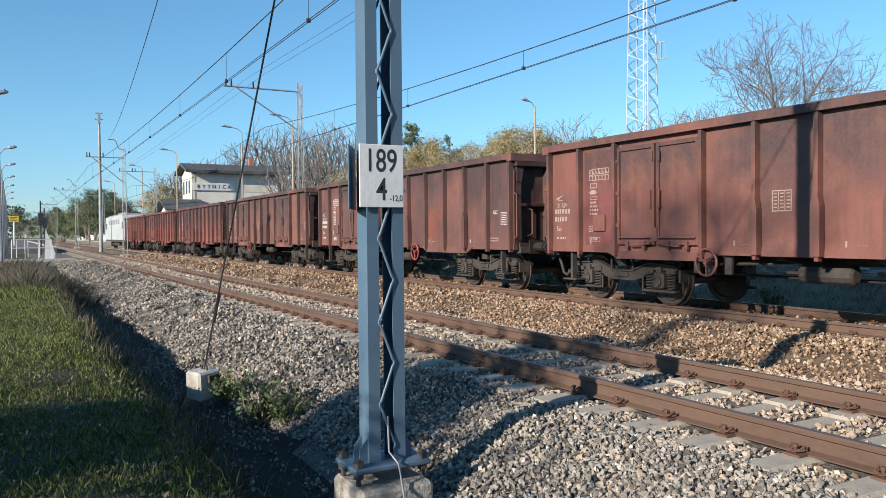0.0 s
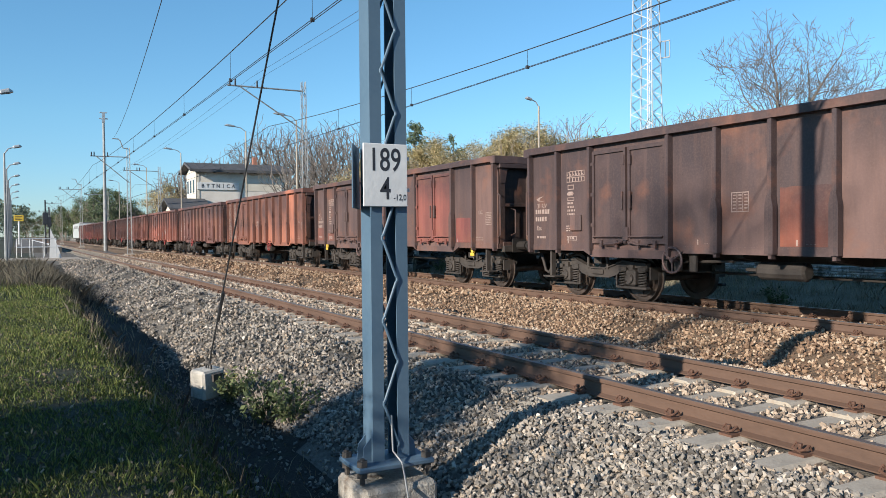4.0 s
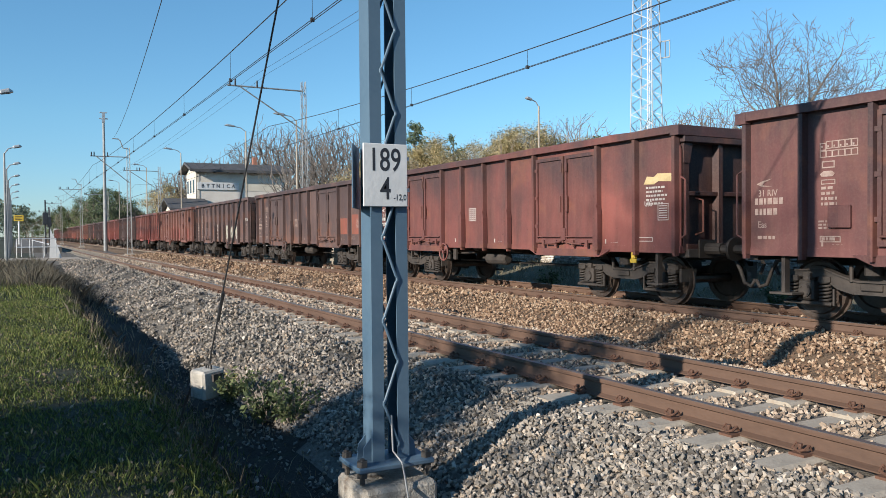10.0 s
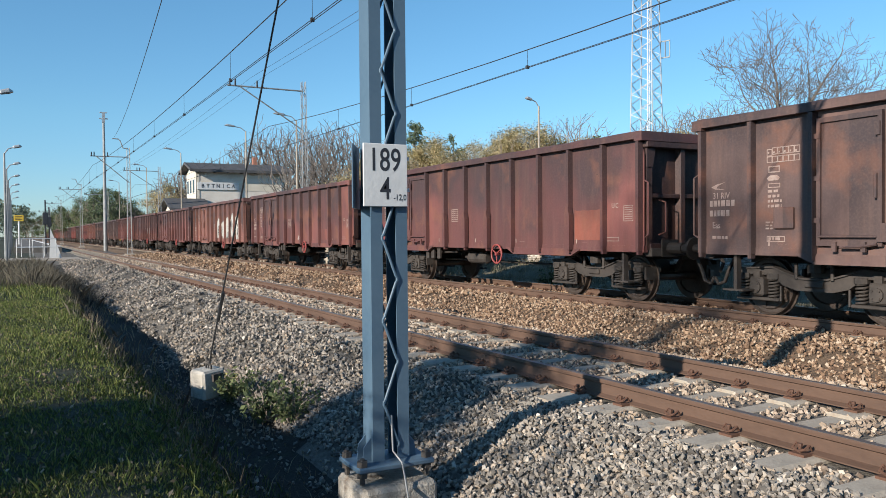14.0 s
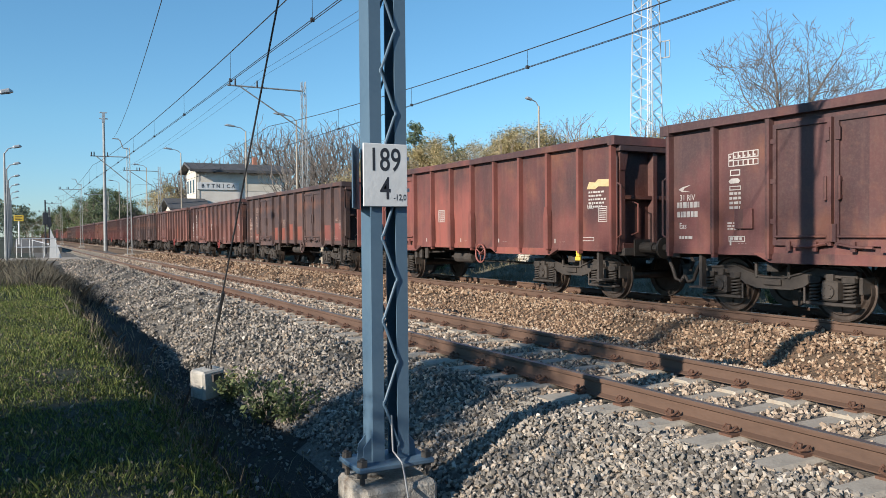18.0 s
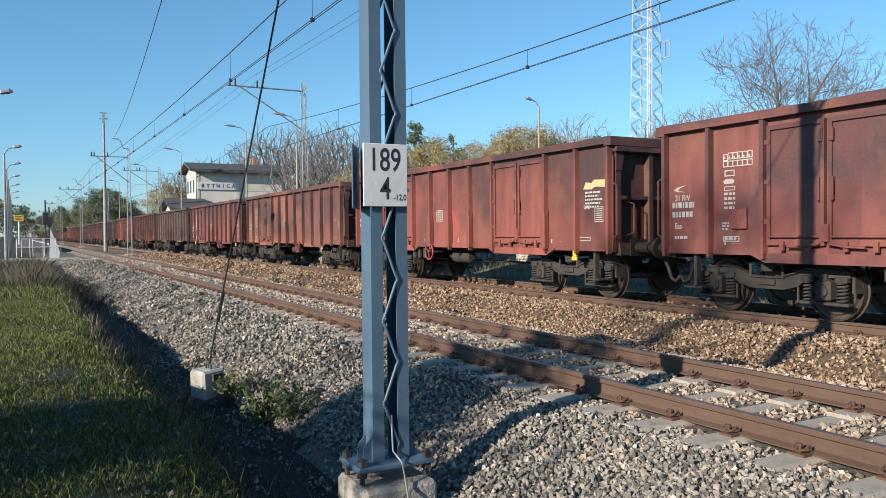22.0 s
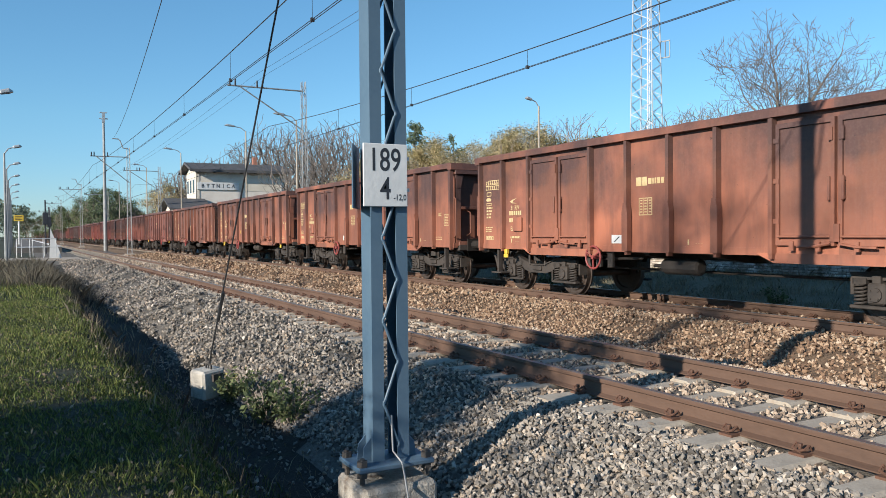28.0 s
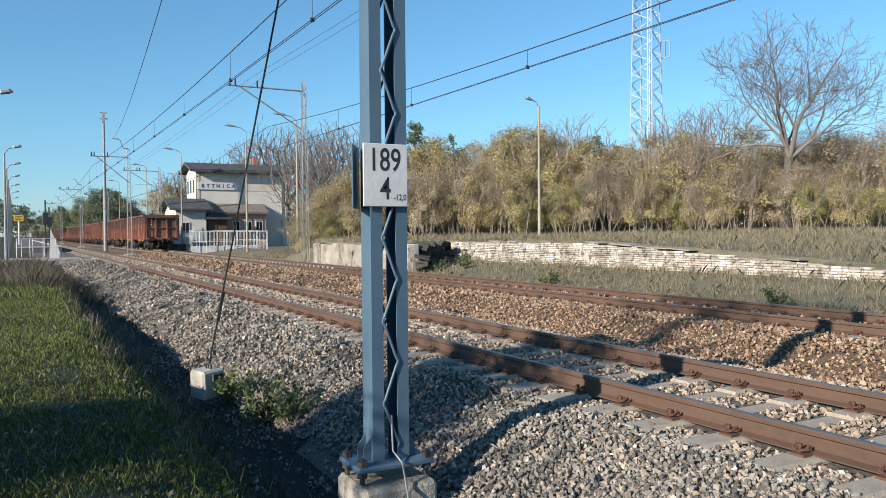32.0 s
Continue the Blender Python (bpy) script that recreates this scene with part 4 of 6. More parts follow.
side_part(10, "graffiti_scribble", scribble(0.36, 1.85, 0.72, 0.16, 3, 4), WHITE_PAINT, bay_y(5), 0.006)
for k, (w, h) in enumerate(((1.12, 1.15), (1.12, 1.05), (1.12, 1.15), (1.12, 1.35), (1.1, 1.25))):
    side_part(15, "graffiti_letter", letter(0, 1.15 + h / 2, w, h, 60 + 2 * k, 7), [GRAFFITI, SIGN_BLACK], bay_y(6 + k), 0.004, "silver spray-painted letter with dark outlines")
side_part(1, "graffiti_block", letter(0, 1.45, 0.8, 0.8, 81), [speckled("grey_spray_paint", (0.25, 0.25, 0.25), (0.4, 0.39, 0.38), 3, 25, 0.6), FADED_WHITE], bay_y(6), 0.004, "grey sprayed block")
side_part(1, "graffiti_scribble", scribble(0.42, 1.6, 0.8, 0.45, 5, 1, 0.012), WHITE_PAINT, bay_y(7), 0.006)
side_part(1, "graffiti_scribble", scribble(0.42, 1.5, 0.7, 0.3, 6, 1, 0.012), WHITE_PAINT, bay_y(3) - BAY, 0.006)
for k in (4, 5, 6, 7, 8):
    side_part(13, "graffiti_scribble", scribble(0.4, 1.75, 0.75, 0.5, 20 + k, 1, 0.008), WHITE_PAINT, bay_y(k), 0.006)
side_part(31, "graffiti_scribble", scribble(0.45, 1.9, 0.6, 0.45, 33, 2, 0.011), FADED_WHITE, bay_y(11) + 0.15, 0.006)
for k in (0, 1):
    tagged(side_part(3, "peeling_paint", flecks(-0.43, 0.43, 1.15, 2.95, 520, 70 + k, 0.016), FADED_WHITE, bay_y(k), 0.005, "peeling white paint"), kind="stuff")
for k in (4, 5, 6, 7):
    tagged(side_part(18, "peeling_paint", flecks(-0.4, 0.4, 2.0, 2.75, 70, 90 + k, 0.06), PAINT, bay_y(k), 0.005, "peeling orange paint", (0.26, 0.11, 0.065)), kind="stuff")
# painted company marks as plain shapes, small placards and yellow fittings
logo = Shape().prism([(0.36, 2.22), (0.28, 2.36), (0.1, 2.34), (0.02, 2.4), (-0.38, 2.38), (-0.34, 2.24), (0.0, 2.26), (0.1, 2.21)], -0.003, 0).mesh("company_mark", YELLOWISH)
fine = bars(Shape(), 0, 0.3, 2.17, 0.55, 0.36, 5, random.Random(9), gap=0.5).mesh("address_lines", WHITE_PAINT)
for n in (12, 22, 27):
    side_part(n, "company_mark", logo, None, bay_y(11))
    side_part(n, "address_lines", fine, None, bay_y(11))
cargo = Shape().box(-0.003, 0, 0.2, 0.34, 2.2, 2.36).box(-0.003, 0, 0.06, 0.18, 2.2, 2.36)
bars(cargo, 0, 0.03, 2.33, 0.42, 0.12, 1, random.Random(2), gap=0.12)
cargo = cargo.mesh("company_mark", YELLOWISH)
for n in (31, 33, 34, 35):
    side_part(n, "company_mark", cargo, None, bay_y(5))
placard = Shape().box(-0.006, 0, -0.16, 0.16, 1.14, 1.3).mesh("placard", SIGN_WHITE)
hatch = Shape().prism([(0.1, 1.17), (0.06, 1.17), (-0.08, 1.27), (-0.04, 1.27)], -0.009, -0.006).mesh("placard_stripe", SIGN_BLACK)
for n, k in ((24, 7), (25, 6), (34, 4), (35, 4), (9, 5), (16, 6), (20, 4), (30, 5)):
    p = side_part(n, "placard", placard, None, bay_y(k) - 0.2)
    part("placard_stripe", hatch, None, p)
for n, k in ((31, 5), (33, 4)):
    side_part(n, "warning_label", Shape().box(-0.006, 0, -0.13, 0.13, 1.42, 1.58), YELLOW, bay_y(k))
hook = Shape().box(-0.05, 0.03, -0.05, 0.05, 0.86, 0.98, cut=0.012).box(-0.05, -0.01, -0.08, 0.08, 0.78, 0.86, cut=0.01).mesh("tow_hook", YELLOW)
for n in TRAIN:
    if n in (12, 22, 27, 31, 33, 35, 4, 25):
        for y in (5.2, -5.2):
            side_part(n, "tow_hook", hook, None, y, 0.0)
# signs on the end of the last wagon
for z, sh in ((2.72, 3), (2.52, 3), (2.32, 8)):
    part("end_sign", Shape().tube([(-0.85, -6.255, z), (-0.85, -6.285, z)], 0.07, sh), YELLOWISH, TRAIN[35], "yellow warning sign")
part("rear_lamp_disc", Shape().tube([(-0.55, -6.38, 1.35), (-0.55, -6.42, 1.35)], 0.07, 10), RED, TRAIN[35])


# ---- locomotive at the head of the train ----
def locomotive():
    silver = speckled("silver_white_loco_paint", (0.4, 0.43, 0.44), (0.54, 0.56, 0.56), 1.2, 25, 0.4)
    grey = speckled("grey_roof_paint", (0.2, 0.2, 0.2), (0.32, 0.32, 0.32), 2, 25, 0.7)
    glass = speckled("dark_cab_glass", (0.01, 0.012, 0.015), (0.02, 0.024, 0.03), 2, 20, 0.08)
    lo = thing("electric_locomotive", label="silver-white electric locomotive heading the goods train", category="locomotive")
    o = [(-9.1, 1.0), (9.1, 1.0), (9.25, 1.7), (8.6, 3.3), (8.2, 3.62), (-8.2, 3.62), (-8.6, 3.3), (-9.25, 1.7)]
    part("body", Shape().prism(o, -1.45, 1.45), silver, lo, "silver-white body with slanted cabs")
    part("roof", Shape().box(-1.2, 1.2, -7.8, 7.8, 3.62, 3.8, cut=0.08).box(-0.7, 0.7, -3, 3, 3.8, 4.0, cut=0.05), grey, lo)
    part("skirt", Shape().box(-1.43, 1.43, -8.9, 8.9, 0.75, 1.0).box(-1.2, 1.2, -2.2, 2.2, 0.35, 0.75, cut=0.05), BLACK_STEEL, lo)
    for sy in (-1, 1):
        y = sy * 8.93
        m = Matrix.Translation((0, sy * 8.98, 2.62)) @ Matrix.Rotation(sy * radians(22), 4, "X")
        part("windscreen", Shape().box(-1.2, 1.2, -0.03, 0.03, -0.42, 0.42), glass, lo, "dark cab windscreen", at=m)
        for sx in (-1, 1):
            part("side_window", Shape().box(sx * 1.455 - 0.01, sx * 1.455 + 0.01, sy * 7.6 - 0.35, sy * 7.6 + 0.35, 2.2, 2.9), glass, lo)
            part("cab_door", Shape().box(sx * 1.46 - 0.012, sx * 1.46 + 0.012, sy * 6.6 - 0.35, sy * 6.6 + 0.35, 1.1, 2.95), silver, lo)
            part("buffer", BUFFER, None, lo, at=pose(sx * 0.875, sy * 9.0, 1.05, 0, 0, 0 if sy > 0 else 180))
            part("headlight", Shape().tube([(sx * 0.95, sy * 9.2, 1.45), (sx * 0.95, sy * 9.27, 1.45)], 0.11, 10), SIGN_WHITE, lo)
    for k in range(6):
        part("vent_grille", Shape().box(-1.475, -1.45, -5 + k * 1.75, -3.7 + k * 1.75, 2.7, 3.2), grey, lo)
    for y in (-5.6, 5.6):
        pan = part("pantograph", Shape().box(-0.6, 0.6, y - 0.5, y + 0.5, 3.82, 3.92).tube([(-0.3, y - 0.4, 3.9), (-0.2, y + 0.7, 4.35), (-0.2, y - 0.4, 4.8 if y > 0 else 4.5)], 0.03, 5)
             .tube([(0.3, y - 0.4, 3.9), (0.2, y + 0.7, 4.35), (0.2, y - 0.4, 4.8 if y > 0 else 4.5)], 0.03, 5), BLACK_STEEL, lo)
        part("collector_bow", Shape().tube([(-0.9, y - 0.4, 4.65 if y > 0 else 4.4), (-0.6, y - 0.4, 4.85 if y > 0 else 4.55), (0.6, y - 0.4, 4.85 if y > 0 else 4.55), (0.9, y - 0.4, 4.65 if y > 0 else 4.4)], 0.03, 5), BLACK_STEEL, pan)
    add_bogies(lo, 5.2)
    lo.matrix_basis = pose(TRACK_FAR, 80, 0)
    return lo


LOCO = locomotive()


# ---- the lattice mast with the kilometre plate ----
MAST = (2.285, 5.02, -0.255)
FOOTING = speckled("dirty_footing_concrete", (0.2, 0.18, 0.15), (0.5, 0.46, 0.4), 7, 30, 0.95, relief=1.0, dist=0.02, stain=(0.16, 0.1, 0.06))


def catenary_mast():
    ma = thing("catenary_mast", at=pose(*MAST), label="blue-grey lattice mast of two steel channels on a base plate", category="mast")
    h = 8.6
    for sx in (-1, 1):
        s = Shape()
        o = [(sx * 0.14, -0.085), (sx * 0.14, 0.085), (sx * 0.052, 0.085), (sx * 0.052, 0.073), (sx * 0.13, 0.073), (sx * 0.13, -0.073), (sx * 0.052, -0.073), (sx * 0.052, -0.085)]
        s.prism(o if sx > 0 else o[::-1], 0.03, h, 0, "z")
        part("channel", s, MAST_PAINT, ma)
    for y in (-0.088, 0.088):
        pts, n = [], int(h / 0.13)
        z, side, k = 0.12, 1 if y < 0 else -1, 0       # the two faces are laced crosswise
        while z < h - 0.1:
            pts += [(side * 0.045, y, z), (side * 0.056, y, z + 0.015), (side * 0.056, y, z + 0.035), (side * 0.045, y, z + 0.05)]
            z += 0.29
            side = -side
        part("lacing_bar", Shape().tube(pts, 0.01, 6), MAST_PAINT, ma, "zigzag round-bar lacing")
    part("base_plate", Shape().box(-0.29, 0.29, -0.19, 0.19, -0.005, 0.035, cut=0.01), MAST_PAINT, ma)
    for sx in (-1, 1):
        for y in (-0.05, 0.05):
            part("gusset", Shape().prism([(sx * 0.141, 0.035), (sx * 0.205, 0.035), (sx * 0.195, 0.14), (sx * 0.141, 0.2)], y - 0.006, y + 0.006, 0, "y"), MAST_PAINT, ma)
        for y in (-0.14, 0.14):
            part("anchor_bolt", Shape().tube([(sx * 0.245, y, -0.09), (sx * 0.245, y, 0.09)], 0.018, 8).tube([(sx * 0.245, y, 0.036), (sx * 0.245, y, 0.075)], 0.038, 6)
                 .tube([(sx * 0.245, y, -0.04), (sx * 0.245, y, -0.005)], 0.038, 6), RUST_BOLT, ma, "rusty anchor bolt with nuts")
    part("earth_strap", Shape().tube([(0.0, -0.09, 0.35), (0.005, -0.1, 0.1), (0.02, -0.215, 0.045), (0.025, -0.235, -0.02), (0.01, -0.34, -0.2), (0.0, -0.36, -0.42)], 0.008, 6), POLE_STEEL, ma, "grey earthing cable", smooth=True)
    # cantilever and fittings above
    part("cantilever", Shape().tube([(0.1, 0, 6.1), (3.0, 0, 6.35)], 0.035, 8).tube([(0.1, 0, 7.4), (2.9, 0, 7.3)], 0.03, 8).tube([(0.1, 0, 6.1), (2.9, 0, 7.3)], 0.03, 8), MAST_PAINT, ma)
    part("stay_bracket", Shape().tube([(-0.12, 0.0, 5.2), (-0.1, -0.2, 5.7), (-0.1, -0.28, 6.4)], 0.02, 6), MAST_PAINT, ma)
    # number plate on the face that looks up the line
    sg = part("number_plate", Shape().box(-0.205, 0.13, -0.118, -0.106, 1.812, 2.247, cut=0.004), SIGN_WHITE, ma, "white plate with black kilometre figures 189 and 4")
    up = pose(0, 0, 0, 90, 0, 0)
    words("kilometre_number", "189", 0.225, SIGN_BLACK, sg, Matrix.Translation((-0.043, -0.1185, 2.128)) @ up, 0.0005, 0.74)
    words("kilometre_number", "4", 0.22, SIGN_BLACK, sg, Matrix.Translation((-0.04, -0.1185, 1.93)) @ up, 0.0005, 0.76)
    words("kilometre_number", "-12,0", 0.06, SIGN_BLACK, sg, Matrix.Translation((0.07, -0.1185, 1.875)) @ up, 0.0005, 0.82)
    # blue-grey mast paint stands in for sky reflected in the bare metal
    part("side_plate", Shape().box(-0.17, 0.17, -0.005, 0.005, 1.8, 2.24, cut=0.003), MAST_PAINT, ma, "bare back of a second plate", at=pose(-0.2, 0.03, 0, 0, 0, 60))
    for z in (1.93, 2.15):
        part("clamp", Shape().box(-0.16, 0.15, -0.107, -0.09, z - 0.012, z + 0.012), GALVANISED, ma)
    fo = thing("concrete_foundation", Shape().box(-0.28, 0.28, -0.26, 0.26, -0.6, -0.1, cut=0.03), FOOTING, at=pose(*MAST), label="dark-stained concrete foundation block under the mast", category="foundation")
    return ma


catenary_mast()

# guy wire from the mast head down to its anchor block
ANCHOR = (2.04, 9.75, -0.45)
PALE_BLOCK = speckled("pale_concrete", (0.38, 0.35, 0.3), (0.64, 0.6, 0.53), 5, 30, 0.9, relief=0.7, stain=(0.3, 0.24, 0.18))
gw = thing("guy_wire", Shape().tube([(ANCHOR[0], ANCHOR[1], ANCHOR[2] + 0.16), (2.24, 5.1, 6.25)], 0.0095, 6), WIRE, label="taut steel guy wire from the mast head", category="wire")
part("turnbuckle", Shape().tube([(ANCHOR[0] + 0.018, ANCHOR[1] - 0.5, 0.357), (ANCHOR[0] + 0.027, ANCHOR[1] - 0.75, 0.71)], 0.02, 6), WIRE, gw)
an = thing("anchor_block", Shape().box(-0.17, 0.15, -0.14, 0.14, -0.18, 0.18, cut=0.025), PALE_BLOCK, at=pose(*ANCHOR, 3, -4, 25), label="pale concrete anchor block of the guy wire", category="concrete block")
part("anchor_eye", Shape().box(-0.06, 0.06, -0.19, -0.15, 0.05, 0.14).ring((0, -0.02, 0.2), 0.05, 0.014, "x", 12), RUST_BOLT, an)


# ---- overhead line ----
def sagging(a, b, sag, n=14):
    a, b = Vector(a), Vector(b)
    return [a.lerp(b, k / n) - Vector((0, 0, sag * 4 * (k / n) * (1 - k / n))) for k in range(n + 1)]


def overhead(x, zc, zm, ys, label, sag):
    w = thing("overhead_line", label=label, category="overhead line", kind="structure")
    for a, b in zip(ys, ys[1:]):
        top, low = sagging((x, a, zm), (x, b, zm), sag), sagging((x, a, zc), (x, b, zc), 0.1)
        part("messenger_wire", Shape().tube(top, 0.014, 5), WIRE, w)
        for d in (-0.03, 0.03):
            part("contact_wire", Shape().tube([p + Vector((d, 0, 0)) for p in low], 0.009, 5), WIRE, w)
        n = int((b - a) / 6.5)
        for k in range(n):
            t = (k + 0.5) / n * 14
            i = min(13, int(t))
            p, q = Vector(top[i]).lerp(top[i + 1], t - i), Vector(low[i]).lerp(low[i + 1], t - i)
            part("dropper", Shape().tube([p, q], 0.006, 4), WIRE, w)
            part("dropper_clamp", Shape().box(q.x - 0.04, q.x + 0.04, q.y - 0.03, q.y + 0.03, q.z - 0.03, q.z + 0.05), WIRE, w)


overhead(TRACK_NEAR, 5.92, 7.1, [-55, 5.02, 69, 124, 180, 240], "double contact wire and messenger over the near track", 0.55)
overhead(TRACK_FAR, 5.66, 6.93, [-20, 39.5, 90, 145, 200, 260], "contact wire and messenger over the far track", 0.97)
thing("feeder_wire", Shape().tube(sagging((2.3, 5.0, 8.3), (7.2, 69, 9.5), 0.9), 0.012, 5), WIRE, label="sagging feeder wire between two masts", category="wire")
for dx, dz in ((0.0, 0.0), (0.9, 0.3)):
    thing("line_wire", Shape().tube(sagging((10.6 + dx, 39.5, 9.35 + dz), (10.6 + dx, -25, 9.35 + dz), 0.3), 0.007, 4), WIRE, label="thin wire on insulators", category="wire")
    thing("line_wire", Shape().tube(sagging((10.6 + dx, 39.5, 9.35 + dz), (10.6 + dx, 124, 9.3 + dz), 0.6), 0.007, 4), WIRE, label="thin wire on insulators", category="wire")


def lattice(s, h, w0, w1, step, r, brace):
    """Four legs and zigzag bracing, tapering from w0 to w1."""
    n = max(2, int(h / step))
    cs = [(-1, -1), (1, -1), (1, 1), (-1, 1)]

    def at(c, z):
        w = (w0 + (w1 - w0) * z / h) / 2
        return (c[0] * w, c[1] * w, z)
    for c in cs:
        s.tube([at(c, 0), at(c, h)], r, 5)
    for k in range(n):
        z0, z1 = h * k / n, h * (k + 1) / n
        for i in range(4):
            a, b = cs[i], cs[(i + 1) % 4]
            if k % 2:
                a, b = b, a
            s.tube([at(a, z0), at(b, z1)], brace, 4)
    return s


def far_mast(x, y, h, arm_x, label, arms=((0.5, 0.0), (2.6, -0.9))):
    m = thing("catenary_mast", label=label, category="mast", group="masts along the line", at=pose(x, y, -0.3))
    part("lattice_post", lattice(Shape(), h, 0.36, 0.2, 0.5, 0.02, 0.011), POLE_STEEL, m)
    part("footing", Shape().box(-0.4, 0.4, -0.4, 0.4, -0.4, 0.15, cut=0.05), CONCRETE, m)
    d = arm_x - x
    part("top_arm", Shape().tube([(0, 0, h - arms[0][0]), (d, 0, h - arms[0][0] + arms[0][1])], 0.04, 6), POLE_STEEL, m)
    part("strut", Shape().tube([(0, 0, h - arms[1][0]), (d * 0.85, 0, h - arms[0][0])], 0.035, 6), POLE_STEEL, m)
    if 8 < x < 9:                                   # swan-necked feeder bracket on the masts between the tracks
        part("feeder_bracket", Shape().tube([(0, 0, h - 0.1), (-0.4, 0, h - 0.05), (-0.62, 0, h + 0.55), (-0.75, 0, h + 0.68), (-1.2, 0, h + 0.7)], 0.045, 6), POLE_STEEL, m)
    for k in (0.55, 0.62, 0.9, 0.97):
        part("insulator", Shape().tube([(d * k, 0, h - arms[0][0]), (d * k, 0, h - arms[0][0] + 0.35)], [0.05, 0.04], 6), SIGN_BLACK, m)
    return m


far_mast(13.5, 39.8, 9.75, 9.5, "galvanised lattice mast with a cross-arm over the far track")
far_mast(8.3, 69.5, 9.0, 5.4, "lattice mast between the two tracks", ((0.8, 0.0), (2.9, 0)))
far_mast(8.3, 124, 9.2, 5.4, "lattice mast between the two tracks", ((0.8, 0.0), (2.9, 0)))
far_mast(8.3, 180, 9.2, 5.4, "lattice mast between the two tracks", ((0.8, 0.0), (2.9, 0)))
far_mast(8.3, 240, 9.2, 5.4, "lattice mast between the two tracks", ((0.8, 0.0), (2.9, 0)))
far_mast(13.9, 90, 9.2, 10.2, "lattice mast beside the far track")
far_mast(13.9, 145, 9.2, 10.2, "lattice mast beside the far track")
tp = thing("concrete_pole", Shape().tube([(0, 0, -0.4), (0, 0, 14.6)], [0.22, 0.12], 10), POLE_STEEL, at=pose(8.9, 96.0, 0), label="tall tapered concrete pole with a steel head", category="pole")
part("pole_head", Shape().box(-0.45, 0.45, -0.1, 0.1, 14.6, 14.72).box(-0.15, 0.15, -0.15, 0.15, 14.2, 15.3).box(-0.4, 0.4, -0.1, 0.1, 15.3, 15.4), GALVANISED, tp)


# ---- lamps ----
def street_lamp(x, y, z, h, arm, label):
    l = thing("street_lamp", at=pose(x, y, z), label=label, category="street lamp", group="lamps round the station")
    part("post", Shape().tube([(0, 0, -0.3), (0, 0, h)], [0.1, 0.05], 8), POLE_STEEL if x < 5 else SLEEPER, l)
    part("arm", Shape().tube([(0, 0, h - 0.05), (arm * 0.4, 0, h + 0.25), (arm, 0, h + 0.35)], 0.035, 6), GALVANISED, l)
    part("lamp_head", Shape().tube([(arm * 0.85, 0, h + 0.33), (arm, 0, h + 0.36), (arm * 1.5, 0, h + 0.42), (arm * 1.75, 0, h + 0.4)], [0.04, 0.09, 0.1, 0.03], 8), GALVANISED, l)
    return l


street_lamp(27.0, 37.3, 1.0, 7.75, -0.55, "pale lamp post standing on the old platform")
for x, y, h in ((18.55, 56.4, 9.7), (16.85, 64.5, 9.75), (15.45, 85.7, 9.9), (15.2, 108.7, 10.1), (15.2, 140, 10.0)):
    street_lamp(x, y, 0.2, h, -1.0, "tall concrete lamp post on the far platform")
for x, y, h in ((-0.88, 30.9, 6.3), (-1.42, 38.6, 6.35)):
    street_lamp(x, y, -0.3, h, 0.5, "tall lamp post beside the near platform")
for y in (50, 61.5, 74, 86.5, 100, 115):
    street_lamp(-0.52, y, -0.3, 6.35, 0.5, "tall lamp post beside the near platform")


# ---- lattice radio tower ----
rt = thing("radio_tower", at=pose(53.4, 56.2, 0.8, 0, 0, 21.5), label="tall white lattice radio tower behind the trees", category="tower")
white_steel = speckled("white_tower_steel", (0.36, 0.4, 0.43), (0.52, 0.56, 0.59), 2, 20, 0.5)
part("mast_frame", lattice(Shape(), 42, 2.6, 1.15, 0.96, 0.06, 0.042), white_steel, rt)
part("cable_ladder", Shape().box(-0.25, -0.2, -0.3, -0.2, 0.5, 41).box(0.2, 0.25, -0.3, -0.2, 0.5, 41), GALVANISED, rt)
part("antenna", Shape().box(0.95, 1.05, -1.5, -1.44, 17.2, 18.8).box(0.95, 1.05, -1.95, -1.89, 17.2, 18.8).box(0.95, 1.05, -1.95, -0.95, 18.72, 18.82).box(0.95, 1.05, -1.95, -0.95, 17.15, 17.25), POLE_STEEL, rt, "small grey frame aerial")


# ---- old platform: whitewashed stone wall ----
def whitewash():
    """Weathered limewash: every stone a little different, worn through in places, with grime and runs."""
    m, n, l, b = material("worn_whitewash", 0.92)
    g = n.new("ShaderNodeNewGeometry")
    v = coords(n, l)
    k = ramp(n, l, g.outputs["Random Per Island"], [(0, (0.3, 0.25, 0.2)), (0.18, (0.5, 0.44, 0.38)), (0.45, (0.58, 0.53, 0.47)), (1, (0.72, 0.68, 0.62))])
    worn, grime, run = noise_node(n, l, 1.6, 8, 0.7, v), noise_node(n, l, 0.7, 6, 0.65, v), noise_node(n, l, 4.5, 6, 0.7, coords(n, l, (1, 1, 0.5)))
    k = mixed(n, l, ramp(n, l, worn, [(0.5, (0, 0, 0)), (0.6, (0.8, 0.8, 0.8))]), k, (0.36, 0.29, 0.23))
    k = mixed(n, l, ramp(n, l, grime, [(0.46, (0, 0, 0)), (0.58, (0.75, 0.75, 0.75))]), k, (0.24, 0.2, 0.16))
    k = mixed(n, l, ramp(n, l, run, [(0.5, (0, 0, 0)), (0.62, (0.85, 0.85, 0.85))]), k, (0.13, 0.11, 0.085))
    l.new(k, b.inputs["Base Color"])
    bump(n, l, b, run, 0.6, 0.03)
    return m


LIMEWASH = whitewash()
